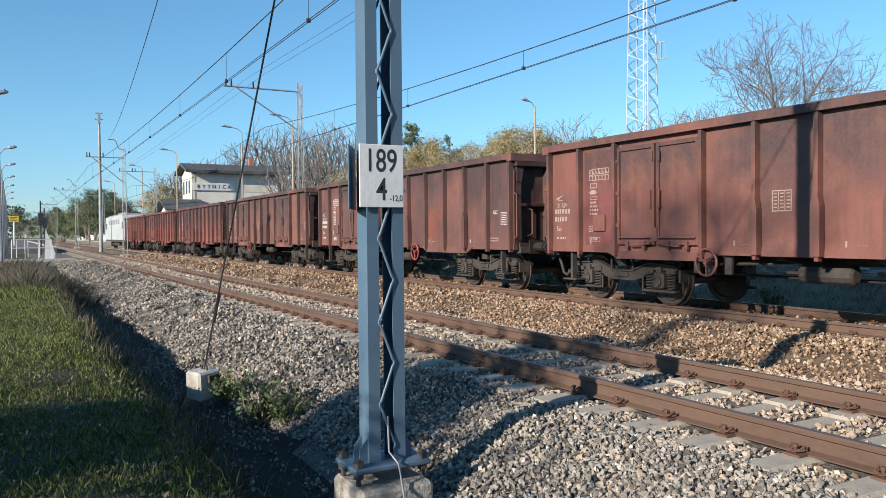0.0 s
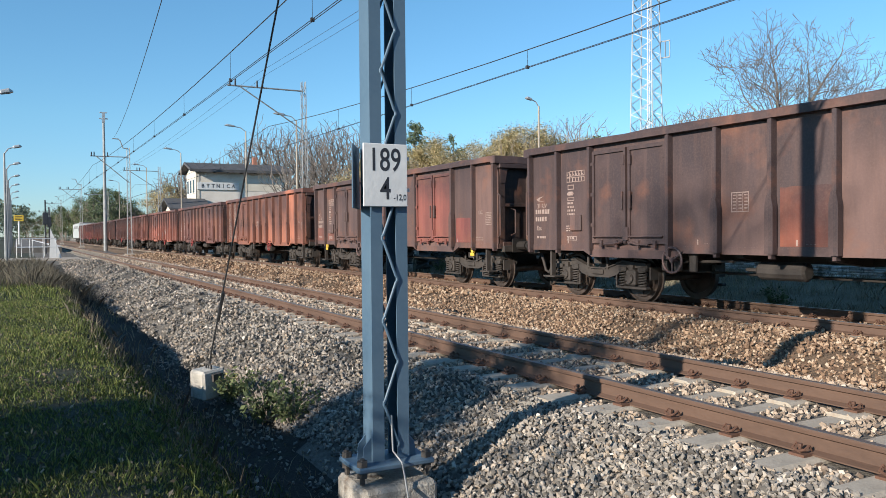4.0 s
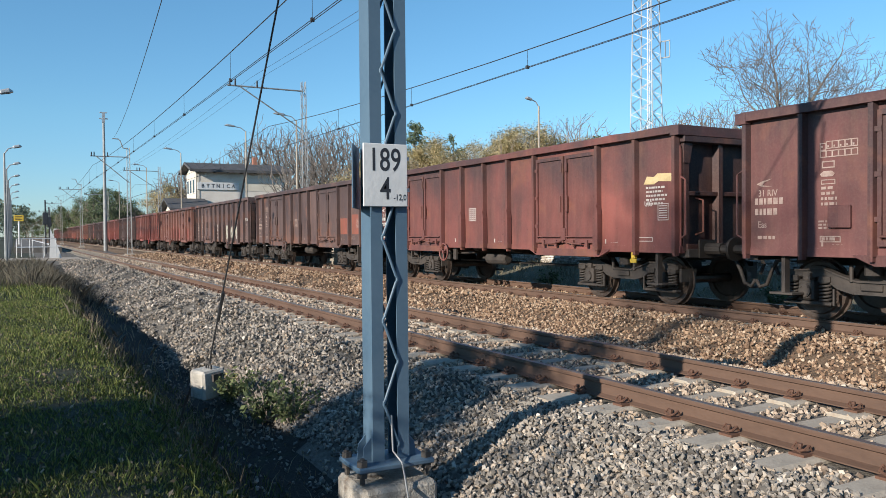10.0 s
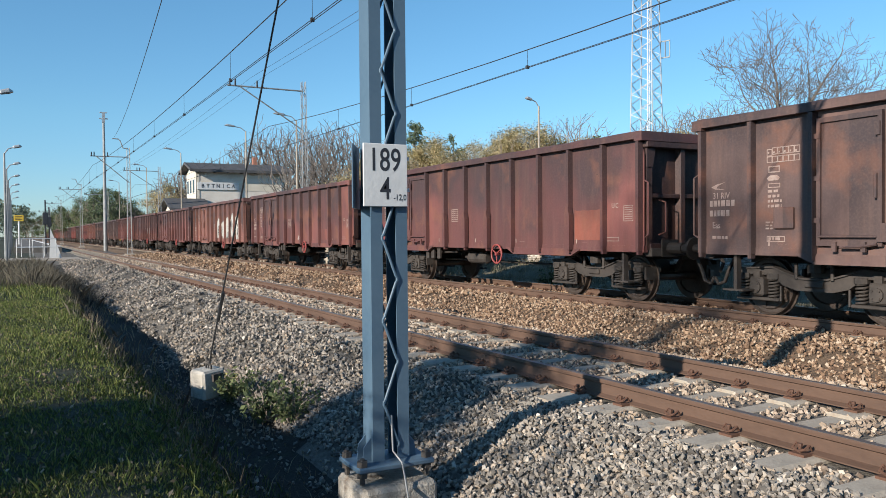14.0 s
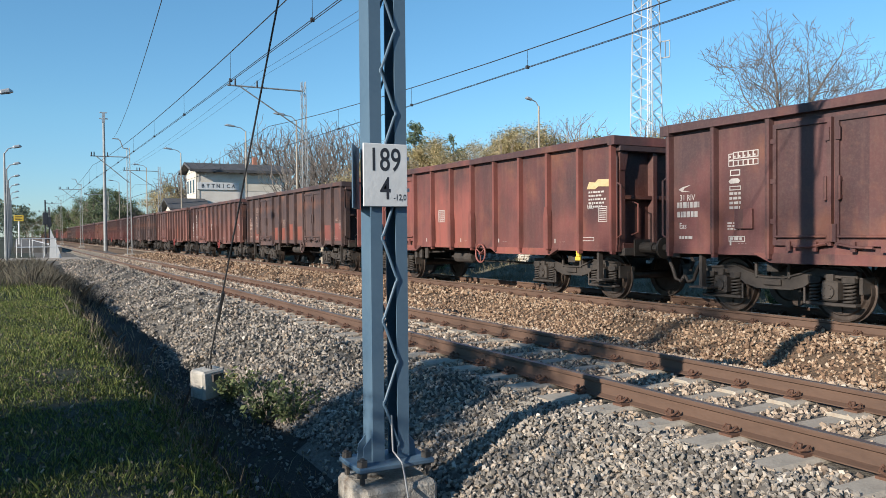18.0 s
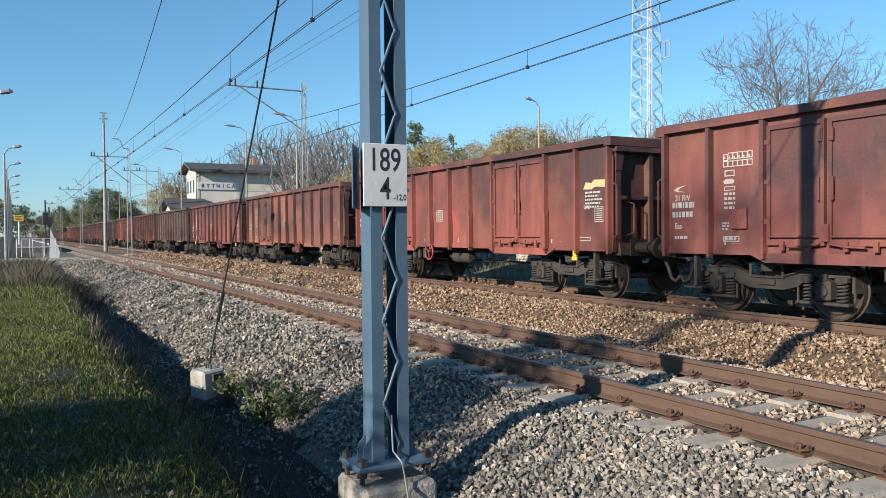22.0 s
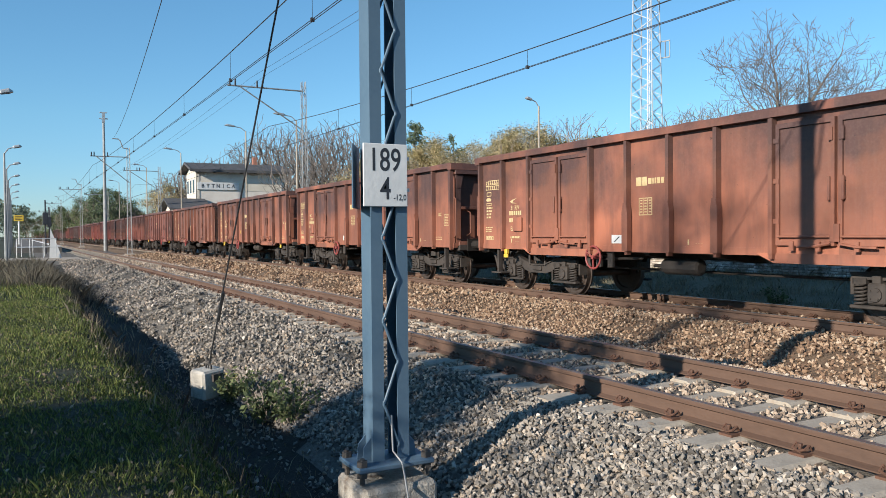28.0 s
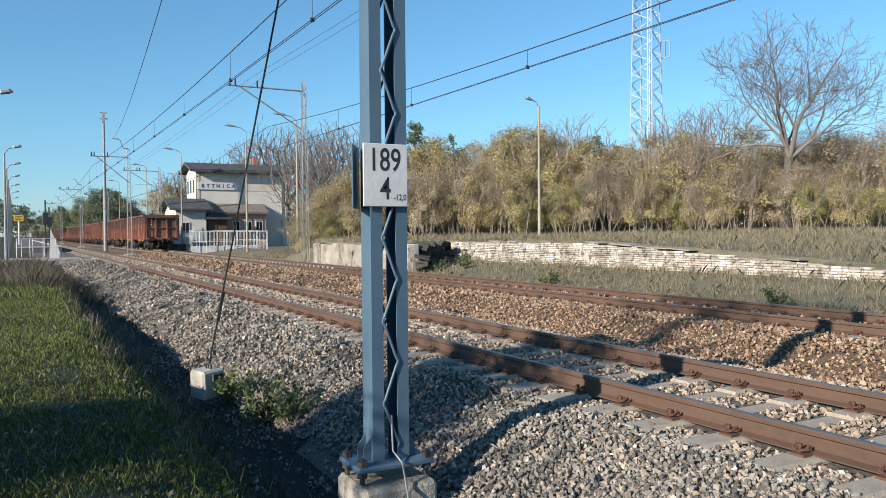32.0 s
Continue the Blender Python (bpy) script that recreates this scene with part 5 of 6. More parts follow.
STAINED_RENDER = speckled("stained_old_render", (0.19, 0.16, 0.125), (0.46, 0.41, 0.345), 1.3, 14, 0.95, relief=0.8, dist=0.03, stain=(0.1, 0.08, 0.058))
MORTAR = speckled("dirty_lime_mortar", (0.2, 0.165, 0.13), (0.42, 0.37, 0.31), 3, 25, 0.95, relief=0.6)


def old_wall():
    rng = random.Random(8)
    core = Shape()
    y = -30.0
    while y < WALL_LAST:
        y2 = min(WALL_LAST, y + 1.0)
        core.box(WALL_X - 0.19, WALL_X + 0.2, y, y2, -0.5, wall_top(y) - 0.03)
        y = y2
    w = thing("old_platform_wall", core, MORTAR, label="crumbling whitewashed stone edge wall of an abandoned platform", category="wall", kind="structure")
    st = Shape()
    y_last = WALL_LAST
    for row in range(17):
        z = -0.22 + row * 0.072
        y = 3.0 + rng.uniform(0, 0.3)
        while y < y_last:
            ln, h = rng.uniform(0.12, 0.4), 0.072 + rng.uniform(-0.012, 0.004)
            lim = wall_top(y) + rng.uniform(-0.05, 0.03) - (0.35 * rng.random() if y > y_last - 1.2 else 0)
            if z + h < lim and rng.random() > 0.06:
                d = rng.uniform(-0.035, 0.02)
                st.box(WALL_X - 0.235 + d, WALL_X - 0.1, y + 0.006, y + ln - 0.008, z + 0.006, z + h, cut=0.012, m=Matrix.Translation((0, y, z)) @ Matrix.Rotation(rng.uniform(-0.03, 0.03), 4, "X") @ Matrix.Translation((0, -y, -z)))
            y += ln
    tagged(part("wall_stones", st, LIMEWASH, w, "flat whitewashed stones in rough courses"), kind="stuff")
    y = 3.0
    while y < y_last - 0.8:
        ln = rng.uniform(0.5, 1.1)
        if rng.random() > 0.72:
            z = wall_top(y + ln / 2) - 0.01
            part("edge_slab", Shape().box(-0.2, 0.3, 0, ln - 0.02, 0, rng.uniform(0.035, 0.06), cut=0.012), MORTAR, w, at=pose(WALL_X - 0.07 + rng.uniform(-0.05, 0.05), y, z - 0.02, rng.uniform(1.5, 4), rng.uniform(-3, 3), 0))
        y += ln
    # the lower side wall nearer to the track, and its pier
    for k in range(11):
        part("wall_block", Shape().box(14.35 + rng.uniform(-0.02, 0.02), 14.8, 30 + k, 30.99 + k, -0.5, 0.85 + rng.uniform(-0.06, 0.04), cut=0.02), STAINED_RENDER, w, "stained rendered wall")
    part("white_pier", Shape().box(14.4, 14.95, 29.3, 29.9, -0.4, 0.9, cut=0.03), LIMEWASH, w)


WALL_LAST = 33.4
old_wall()


def rubble():
    """A heap of dark broken slabs and roots in the breach of the old wall."""
    rng = random.Random(12)
    dark = speckled("mossy_dark_slab", (0.03, 0.028, 0.024), (0.11, 0.1, 0.085), 4, 25, 0.95, relief=0.6)
    r = thing("rubble_heap", label="heap of dark broken slabs in the breach of the old wall", category="rubble")
    for k in range(60):
        f = rng.random()
        x = 15.0 + 3.5 * f
        y = 29.2 + (x - 14.7) * 1.05 + rng.uniform(-0.5, 0.3)
        z = rng.uniform(-0.1, 0.85)
        part("broken_slab", Shape().box(-0.35 * rng.uniform(0.6, 1.2), 0.35, -0.3, 0.3 * rng.uniform(0.6, 1.3), -0.05, 0.05, cut=0.015), dark, r, at=pose(x, y, z, rng.uniform(-30, 30), rng.uniform(-30, 30), rng.uniform(0, 180)))


rubble()


# ---- station ----
def window_unit(parent, m, w, h, dark, frame):
    f = part("window", Shape().box(-w / 2 - 0.08, w / 2 + 0.08, -0.06, 0.02, -h / 2 - 0.08, h / 2 + 0.08), frame, parent, at=m)
    for sx in (-1, 1):
        part("pane", Shape().box(sx * w / 4 - w / 4 + 0.04, sx * w / 4 + w / 4 - 0.04, -0.075, -0.058, -h / 2 + 0.03, h / 2 - 0.03), dark, f)


def station():
    plaster = speckled("grey_roughcast", (0.66, 0.6, 0.53), (0.8, 0.74, 0.67), 0.7, 25, 0.95, stain=(0.56, 0.51, 0.45))
    cream = speckled("cream_render", (0.62, 0.56, 0.46), (0.74, 0.68, 0.58), 0.8, 25, 0.9)
    roofing = speckled("dark_roof_felt", (0.045, 0.045, 0.05), (0.1, 0.1, 0.105), 1.2, 20, 0.85)
    brick = speckled("red_brick", (0.3, 0.11, 0.07), (0.42, 0.19, 0.13), 6, 30, 0.9)
    dark = speckled("dark_window_glass", (0.012, 0.014, 0.016), (0.03, 0.033, 0.036), 2, 20, 0.15)
    st = thing("station_building", label="two-storey rendered station building with a low dark roof", category="building")
    X0, X1, Y0, Y1, Z0, ZE = 20.05, 31.6, 101.0, 107.0, -0.3, 9.5
    part("wall", Shape().box(X0, X1, Y0, Y1, Z0, ZE), plaster, st, "grey roughcast wall")
    part("wall", Shape().box(X0 - 0.06, X0 - 0.004, Y0 - 0.05, Y1 + 0.05, Z0, ZE), cream, st, "sunlit cream front wall")
    part("corner_strip", Shape().box(X0 - 0.08, X0 + 0.35, Y0 - 0.05, Y0, Z0, ZE), cream, st)
    part("corner_strip", Shape().box(X1 - 0.5, X1 + 0.04, Y0 - 0.05, Y0, Z0, ZE), cream, st)
    ym = (Y0 + Y1) / 2
    part("gable", Shape().prism([(Y0 - 0.04, ZE), (Y1 + 0.04, ZE), (ym, ZE + 0.95)], X0 - 0.05, X0 + 0.2), cream, st, "sunlit cream gable towards the line")
    s = Shape()
    for sy, edge in ((-1, Y0 - 0.95), (1, Y1 + 0.95)):
        s.prism([(edge, ZE - 0.12), (ym, ZE + 1.0), (ym, ZE + 1.25), (edge, ZE + 0.12)], X0 - 0.95, X1 + 0.9)
    roof = part("roof", s, roofing, st, "low-pitched dark felt roof")
    part("fascia", Shape().box(X0 - 0.95, X1 + 0.9, Y0 - 1.0, Y0 - 0.955, ZE - 0.2, ZE + 0.14), roofing, roof)
    for k in range(12):
        part("roof_batten", Shape().prism([(Y0 - 0.95, ZE + 0.13), (ym, ZE + 1.26), (ym, ZE + 1.31), (Y0 - 0.95, ZE + 0.18)], X0 - 0.9 + k * 1.12, X0 - 0.84 + k * 1.12), roofing, roof)
    for k in range(7):
        part("rafter_end", Shape().box(X0 + 0.3 + k * 1.75, X0 + 0.45 + k * 1.75, Y0 - 0.88, Y0, ZE - 0.25, ZE - 0.02), roofing, st)
    part("chimney", Shape().box(28.3, 28.8, 104.6, 105.2, ZE + 0.6, ZE + 2.3), brick, roof)
    part("downpipe", Shape().tube([(X1 - 0.6, Y0 - 0.12, ZE - 0.2), (X1 - 0.6, Y0 - 0.12, 0)], 0.07, 6), GALVANISED, st)
    for y in (102.2, 104.0, 105.8):
        for z in (7.6, 4.3):
            window_unit(st, Matrix.Translation((X0 - 0.07, y, z)) @ Matrix.Rotation(radians(-90), 4, "Z"), 1.0, 1.7, dark, SIGN_WHITE)
    part("wall_band", Shape().box(X0, X1, Y0 - 0.03, Y0 - 0.002, 7.0, 8.15), cream, st, "pale painted band under the name board")
    bd = part("name_board", Shape().box(20.1, 25.4, Y0 - 0.16, Y0 - 0.07, 7.1, 8.05, cut=0.03), SIGN_WHITE, st, "white board with the station name BYTNICA")
    for k, ch in enumerate("BYTNICA"):
        words("name_letter", ch, 0.66, SIGN_BLACK, bd, Matrix.Translation((20.8 + k * 0.64, Y0 - 0.17, 7.57)) @ pose(0, 0, 0, 90, 0, 0), 0.01, 0.95)
    # low wing under its own tiled roof, with a wooden porch
    tiles = speckled("weathered_grey_tiles", (0.13, 0.11, 0.1), (0.26, 0.22, 0.2), 2, 18, 0.9, stain=(0.3, 0.2, 0.15))
    pink = speckled("faded_pink_brick", (0.42, 0.26, 0.2), (0.58, 0.4, 0.32), 4, 30, 0.9)
    timber = speckled("brown_door_timber", (0.09, 0.05, 0.035), (0.17, 0.1, 0.07), 3, 25, 0.8)
    wing = part("low_wing", Shape().box(20.45, 28.2, 98.6, 100.98, -0.3, 4.05), pink, st, "low faded pink brick wing")
    part("wing_roof", Shape().prism([(98.1, 4.0), (100.95, 5.15), (100.95, 5.35), (98.1, 4.2)], 20.3, 28.5), tiles, wing)
    for x in (24.4, 25.9, 27.3):
        window_unit(wing, Matrix.Translation((x, 98.58, 2.4)), 0.8, 1.3, dark, SIGN_WHITE)
        part("brick_arch", Shape().box(x - 0.5, x + 0.5, 98.5, 98.6, 3.2, 3.36), brick, wing)
    porch = part("porch", Shape().box(20.6, 23.0, 97.4, 98.55, -0.3, 3.4), timber, st, "dark timber porch")
    part("porch_roof", Shape().prism([(20.1, 3.4), (21.0, 4.05), (22.6, 4.05), (23.5, 3.4), (23.5, 3.25), (20.1, 3.25)], 96.8, 98.6, 0, "y"), roofing, porch)
    for x in (21.2, 22.4):
        part("porch_door", Shape().box(x - 0.5, x + 0.5, 97.34, 97.4, -0.2, 2.6), timber, porch)
    # annexe with its gable towards the line
    an = part("annexe", Shape().box(16.9, 20.35, 97.0, 104.5, -0.3, 4.5), plaster, st, "low annexe")
    part("annexe_front", Shape().prism([(96.98, -0.3), (104.52, -0.3), (104.52, 4.5), (100.75, 5.7), (96.98, 4.5)], 16.8, 16.896), cream, an, "sunlit cream gable wall")
    for sy, edge in ((-1, 96.2), (1, 105.3)):
        part("annexe_roof", Shape().prism([(edge, 4.35), (100.75, 5.75), (100.75, 5.95), (edge, 4.55)], 16.0, 21.0), roofing, an)
    part("annexe_door", Shape().box(18.9, 19.8, 96.93, 96.99, -0.2, 2.2), SIGN_WHITE, an, "white door")
    window_unit(an, Matrix.Translation((17.9, 96.99, 2.2)), 0.8, 1.3, dark, SIGN_WHITE)
    return st


station()


# paving darkened throughout, standing in for shade on the platform's end face
PAVING = speckled("worn_platform_paving", (0.07, 0.065, 0.06), (0.17, 0.155, 0.14), 1.5, 25, 0.9)


def platform(x0, x1, y0, y1, z, name, label):
    p = thing(name, Shape().box(x0, x1, y0, y1, -0.4, z), PAVING, label=label, category="platform", kind="structure")
    edge = Shape().box(x0, x0 + 0.5, y0, y1, z + 0.004, z + 0.05) if x0 > 8 else Shape().box(x1 - 0.5, x1, y0, y1, z + 0.004, z + 0.05)
    part("edge_slab", edge, SIGN_WHITE, p, "white platform edge")


platform(13.2, 17.2, 76, 240, 0.5, "far_platform", "concrete platform beside the far track")
platform(-0.2, 3.85, 84, 230, 0.35, "near_platform", "concrete platform beside the near track")


def railing(a, b, z, h, label, step=0.55, mat=SIGN_WHITE):
    r = thing("railing", label=label, category="railing", group="white railings")
    a, b = Vector((*a, z)), Vector((*b, z))
    n = max(2, round((b - a).length / step))
    for k in range(n + 1):
        p = a.lerp(b, k / n)
        part("post", Shape().tube([p, p + Vector((0, 0, h))], 0.022, 5), mat, r)
    for f in (1.0, 0.55):
        part("rail_bar", Shape().tube([a + Vector((0, 0, h * f)), b + Vector((0, 0, h * f))], 0.022, 5), mat, r)
    return r


railing((14.0, 72.5), (20.2, 70.5), -0.3, 1.95, "white steel railing across the platform end", 0.3)
railing((14.6, 75.0), (21.0, 73.0), -0.2, 1.95, "white ramp railing by the station", 0.3)
railing((14.0, 72.5), (14.0, 84), -0.1, 1.85, "white railing along the ramp", 0.45)
thing("ramp_kerb", Shape().box(14.05, 20.4, 73.2, 73.45, -0.4, 0.35, cut=0.02), SIGN_WHITE, label="white-painted low kerb wall of the platform ramp", category="kerb")
fence = thing("white_fence", label="long white panel fence behind the far platform", category="fence")
for k in range(26):
    part("panel", Shape().box(17.0, 17.08, 100 + k * 6.0, 105.8 + k * 6.0, 0.3, 1.75), SIGN_WHITE, fence)
    part("post", Shape().box(16.95, 17.1, 105.8 + k * 6, 106 + k * 6, 0.0, 1.85), SIGN_WHITE, fence)
# foot crossing with barriers on the near side
thing("crossing_slab", Shape().box(-6, 3.9, 56, 62.5, -0.3, -0.16, cut=0.02), SLEEPER, label="pale paved foot crossing beside the near track", category="paving", kind="structure")
railing((0.0, 60.2), (2.4, 60.0), -0.1, 1.3, "grey bent-tube barrier at the crossing", 0.8, GALVANISED)
railing((0.3, 63.5), (2.5, 63.3), -0.1, 1.3, "grey bent-tube barrier at the crossing", 0.8, GALVANISED)
thing("white_gate_panel", Shape().prism([(2.0, -0.2), (2.8, -0.2), (2.5, 0.8), (2.1, 1.9)], 61.0, 61.06, 0, "y"), SIGN_WHITE, label="white slanted barrier panel by the crossing", category="barrier")
ys = thing("information_sign", Shape().box(-0.55, 0.55, -0.04, 0.04, 3.1, 3.85, cut=0.02), YELLOW, at=pose(0.3, 112, 0.2), label="yellow station notice board on a post", category="sign")
part("post", Shape().tube([(0, 0.05, 0), (0, 0.05, 3.5)], 0.09, 8), SIGN_WHITE, ys)
bars_ = Shape()
for r in range(3):
    bars_.box(-0.4, 0.35 - 0.2 * (r % 2), -0.05, -0.042, 3.65 - r * 0.18, 3.71 - r * 0.18)
part("lettering", bars_, SIGN_BLACK, ys)
for x, y in ((2.3, 78), (3.2, 96)):
    p = thing("signal_post", Shape().tube([(0, 0, -0.3), (0, 0, 4.6)], 0.06, 6), SIGN_BLACK, at=pose(x, y, 0), label="dark slim signal post by the crossing", category="signal")
    part("signal_head", Shape().box(-0.22, 0.22, -0.12, 0.12, 2.4, 3.5, cut=0.04), SIGN_BLACK, p)


# ---- plants ----
def leaf_mesh_from(points, size, mat, rng, name, outward=None):
    """Small two-sided leaves, one quad each, at the given points."""
    p = np.asarray(points)
    n = len(p)
    a = rng.normal(size=(n, 3))
    if outward is not None:                         # leaves turn their faces to the light outside
        o = p - outward
        o = o / (np.linalg.norm(o, axis=1)[:, None] + 1e-6) + (0, 0, 0.4) + rng.normal(0, 0.55, (n, 3))
        a = np.cross(o, a)
    a /= np.linalg.norm(a, axis=1)[:, None]
    b = np.cross(a, rng.normal(size=(n, 3)) if outward is None else o)
    b /= np.linalg.norm(b, axis=1)[:, None]
    s = size * rng.uniform(0.5, 1.2, n)[:, None]
    v = np.stack([p - a * s * 0.5, p + b * s * 0.28, p + a * s * 0.5, p - b * s * 0.28], 1).reshape(-1, 3)
    f = np.arange(4 * n).reshape(-1, 4)
    me = bpy.data.meshes.new(name)
    me.vertices.add(len(v))
    me.vertices.foreach_set("co", v.ravel())
    me.loops.add(f.size)
    me.loops.foreach_set("vertex_index", f.ravel())
    me.polygons.add(n)
    me.polygons.foreach_set("loop_start", np.arange(0, f.size, 4))
    me.update(calc_edges=True)
    me.materials.append(mat)
    return me


BARK = speckled("grey_bark", (0.11, 0.095, 0.085), (0.23, 0.2, 0.18), 3, 30, 0.95, stretch=(1, 1, 0.3))
TRUNK_BARK = speckled("furrowed_dark_bark", (0.04, 0.034, 0.03), (0.17, 0.15, 0.13), 7, 22, 0.95, stretch=(1, 1, 0.35), relief=1.0, dist=0.06)
TWIG = speckled("brown_twigs", (0.17, 0.14, 0.112), (0.36, 0.3, 0.245), 3, 30, 0.95)
LEAF = {
    "olive": island("olive_autumn_leaf", [(0, (0.13, 0.108, 0.048)), (0.45, (0.41, 0.345, 0.15)), (0.8, (0.62, 0.5, 0.26)), (1, (0.72, 0.57, 0.35))], 0.8, 3, 0.2),
    "tan": island("tan_autumn_leaf", [(0, (0.25, 0.195, 0.125)), (0.5, (0.48, 0.385, 0.25)), (1, (0.66, 0.53, 0.36))], 0.8, 3, 0.2),
    "yellow": island("yellow_green_leaf", [(0, (0.13, 0.13, 0.045)), (0.5, (0.36, 0.34, 0.11)), (1, (0.58, 0.51, 0.2))], 0.8, 3, 0.2),
    "red": island("russet_leaf", [(0, (0.22, 0.165, 0.13)), (0.5, (0.42, 0.31, 0.235)), (1, (0.56, 0.43, 0.33))], 0.8, 3, 0.2),
    "green": island("deep_green_leaf", [(0, (0.05, 0.07, 0.028)), (0.6, (0.11, 0.145, 0.055)), (1, (0.18, 0.2, 0.085))], 0.8, 3, 0.2),
    "pine": island("pine_needle", [(0, (0.055, 0.085, 0.045)), (0.6, (0.12, 0.16, 0.08)), (1, (0.18, 0.21, 0.11))], 0.8, 3, 0.1),
}


def branches(s, rng, p, d, length, radius, depth, tips, spread=0.6, shrink=0.74, lift=0.12, sides=5):
    """A limb that bends, tapers and forks."""
    n, pts, rad = 4, [Vector(p)], [radius]
    q = Vector(d).normalized()
    for k in range(n):
        q = (q + Vector((rng.gauss(0, 0.13), rng.gauss(0, 0.13), rng.gauss(lift * 0.5, 0.1)))).normalized()
        pts.append(pts[-1] + q * (length / n))
        rad.append(radius * (1 - 0.38 * (k + 1) / n))
        if depth <= 2:
            tips.append(tuple(pts[-1]))
    s.tube(pts, [max(r, 0.011) for r in rad], max(3, sides), cap=False)
    if depth == 0:
        return
    for k in range(rng.choice((2, 3, 3)) if depth > 1 else 3):
        ax = q.cross(Vector((rng.gauss(0, 1), rng.gauss(0, 1), rng.gauss(0, 1)))).normalized()
        nd = (Matrix.Rotation(rng.uniform(0.5, 1.2) * spread, 3, ax) @ q) + Vector((0, 0, lift))
        at = pts[-1] if k < 2 else pts[rng.randint(2, n - 1)]
        branches(s, rng, at, nd, length * rng.uniform(shrink - 0.12, shrink + 0.08), rad[-1] * rng.uniform(0.6, 0.85), depth - 1, tips, spread, shrink, lift, sides - 1)


def grown_crown(height, seed, count, rmin, fork=0.24, wide=0.42, power=0.43, mid_z=0.6, tall=0.41, thrift=0.42, low=-0.04, shell=0.42, limbs=()):
    """A branching crown: points of an uneven round crown are joined one by one to the limb that reaches them by the shortest way."""
    g = np.random.default_rng(seed)
    n0 = 5
    pos = [np.array([0.01 * k * g.normal(), 0.01 * k * g.normal(), height * fork * k / (n0 - 1) - 0.3]) for k in range(n0)]
    par, way = [-1, 0, 1, 2, 3], [height * fork * k / 4 for k in range(n0)]
    for az, tilt, ln in limbs:                      # main limbs that rise from the fork
        a, b, last = radians(az), radians(tilt), n0 - 1
        for k in range(6):
            u = (k + 1) / 6
            out = math.sin(b) * ln * height * u * (1.1 - 0.1 * u)
            pos.append(np.array([math.cos(a) * out, math.sin(a) * out, height * fork - 0.3 + math.cos(b) * ln * height * u ** 1.1]) + g.normal(0, 0.09, 3))
            par.append(last)
            way.append(way[last] * 0.9)
            last = len(pos) - 1
    n1 = len(pos)
    d = g.normal(size=(count, 3))
    d /= np.linalg.norm(d, axis=1)[:, None]
    r = g.uniform(0, 1, count) ** shell
    lump = np.array([1 + 0.28 * noise.noise((a * 1.6, b * 1.6, c * 1.6 + seed)) for a, b, c in d])
    p = d * (r * lump)[:, None] * (height * wide, height * wide, height * tall) + (0, 0, height * mid_z)
    p = p[p[:, 2] > height * (fork + low)]
    root = np.array([0, 0, height * fork])
    p = p[np.argsort(np.linalg.norm(p - root, axis=1))]
    total = n1 + len(p)
    P, W = np.zeros((total, 3)), np.full(total, 1e9)
    P[:n1], W[:n1] = np.array(pos), np.array(way)
    W[:n0 - 2] += 50.0
    parent = np.zeros(total, int)
    parent[:n1] = par
    for k in range(n1, total):
        q = p[k - n1]
        dist = np.linalg.norm(P[:k] - q, axis=1)
        i = int(np.argmin(dist + thrift * W[:k]))
        P[k], W[k], parent[k] = q, W[i] + dist[i], i
    W[:n0 - 2] -= 50.0
    load = np.ones(total)
    for k in range(total - 1, 0, -1):
        load[parent[k]] += load[k]
    heavy = np.full(total, -1)
    for k in range(n1, total):                      # every node's strongest follower, along which the limb runs smoothly
        i = parent[k]
        if heavy[i] < 0 or load[k] > load[heavy[i]]:
            heavy[i] = k
    run_on = np.array([k for k in range(n1, total) if heavy[k] >= 0])
    for _ in range(2 if len(run_on) else 0):
        P[run_on] = 0.5 * P[run_on] + 0.25 * (P[parent[run_on]] + P[heavy[run_on]])
    rad = np.minimum(rmin * load ** power, height * 0.024)
    rad[:n0] = np.linspace(height * 0.027, max(height * 0.017, rad[n0]), n0)
    boughs, stem = Shape(), Shape()
    for k in range(1, total):
        i = parent[k]
        a, b = Vector(P[i]), Vector(P[k])
        ra = min(rad[i], rad[k] * 1.25)
        mid = a.lerp(b, 0.5) + Vector(g.normal(0, 0.05, 3)) * (b - a).length
        (stem if k < n0 else boughs).tube([a, mid, b], [rad[i] if k < n0 else ra, (ra + rad[k]) / 2, rad[k]], 8 if k < n0 else (6 if load[k] > 60 else 3), cap=False)
    return stem, boughs, P[load < 3]


def bare_tree(name, at, height, seed, count=700, rmin=0.012, label="", leaves=None, leaf_count=0, group="", wide=0.42, size=0.16, **crown):
    t = thing(name, at=at, label=label, category="tree", group=group)
    stem, limbs, tips = grown_crown(height, seed, count, rmin, wide=wide, **crown)
    part("trunk", stem, TRUNK_BARK, t, smooth=True)
    part("crown", limbs, BARK, t, "bare branching crown")
    if leaves:
        g = np.random.default_rng(seed)
        pts = tips[g.integers(0, len(tips), leaf_count)] + g.normal(0, 0.22, (leaf_count, 3))
        part("foliage", leaf_mesh_from(pts, size, LEAF[leaves], g, "foliage"), None, t)
    return t


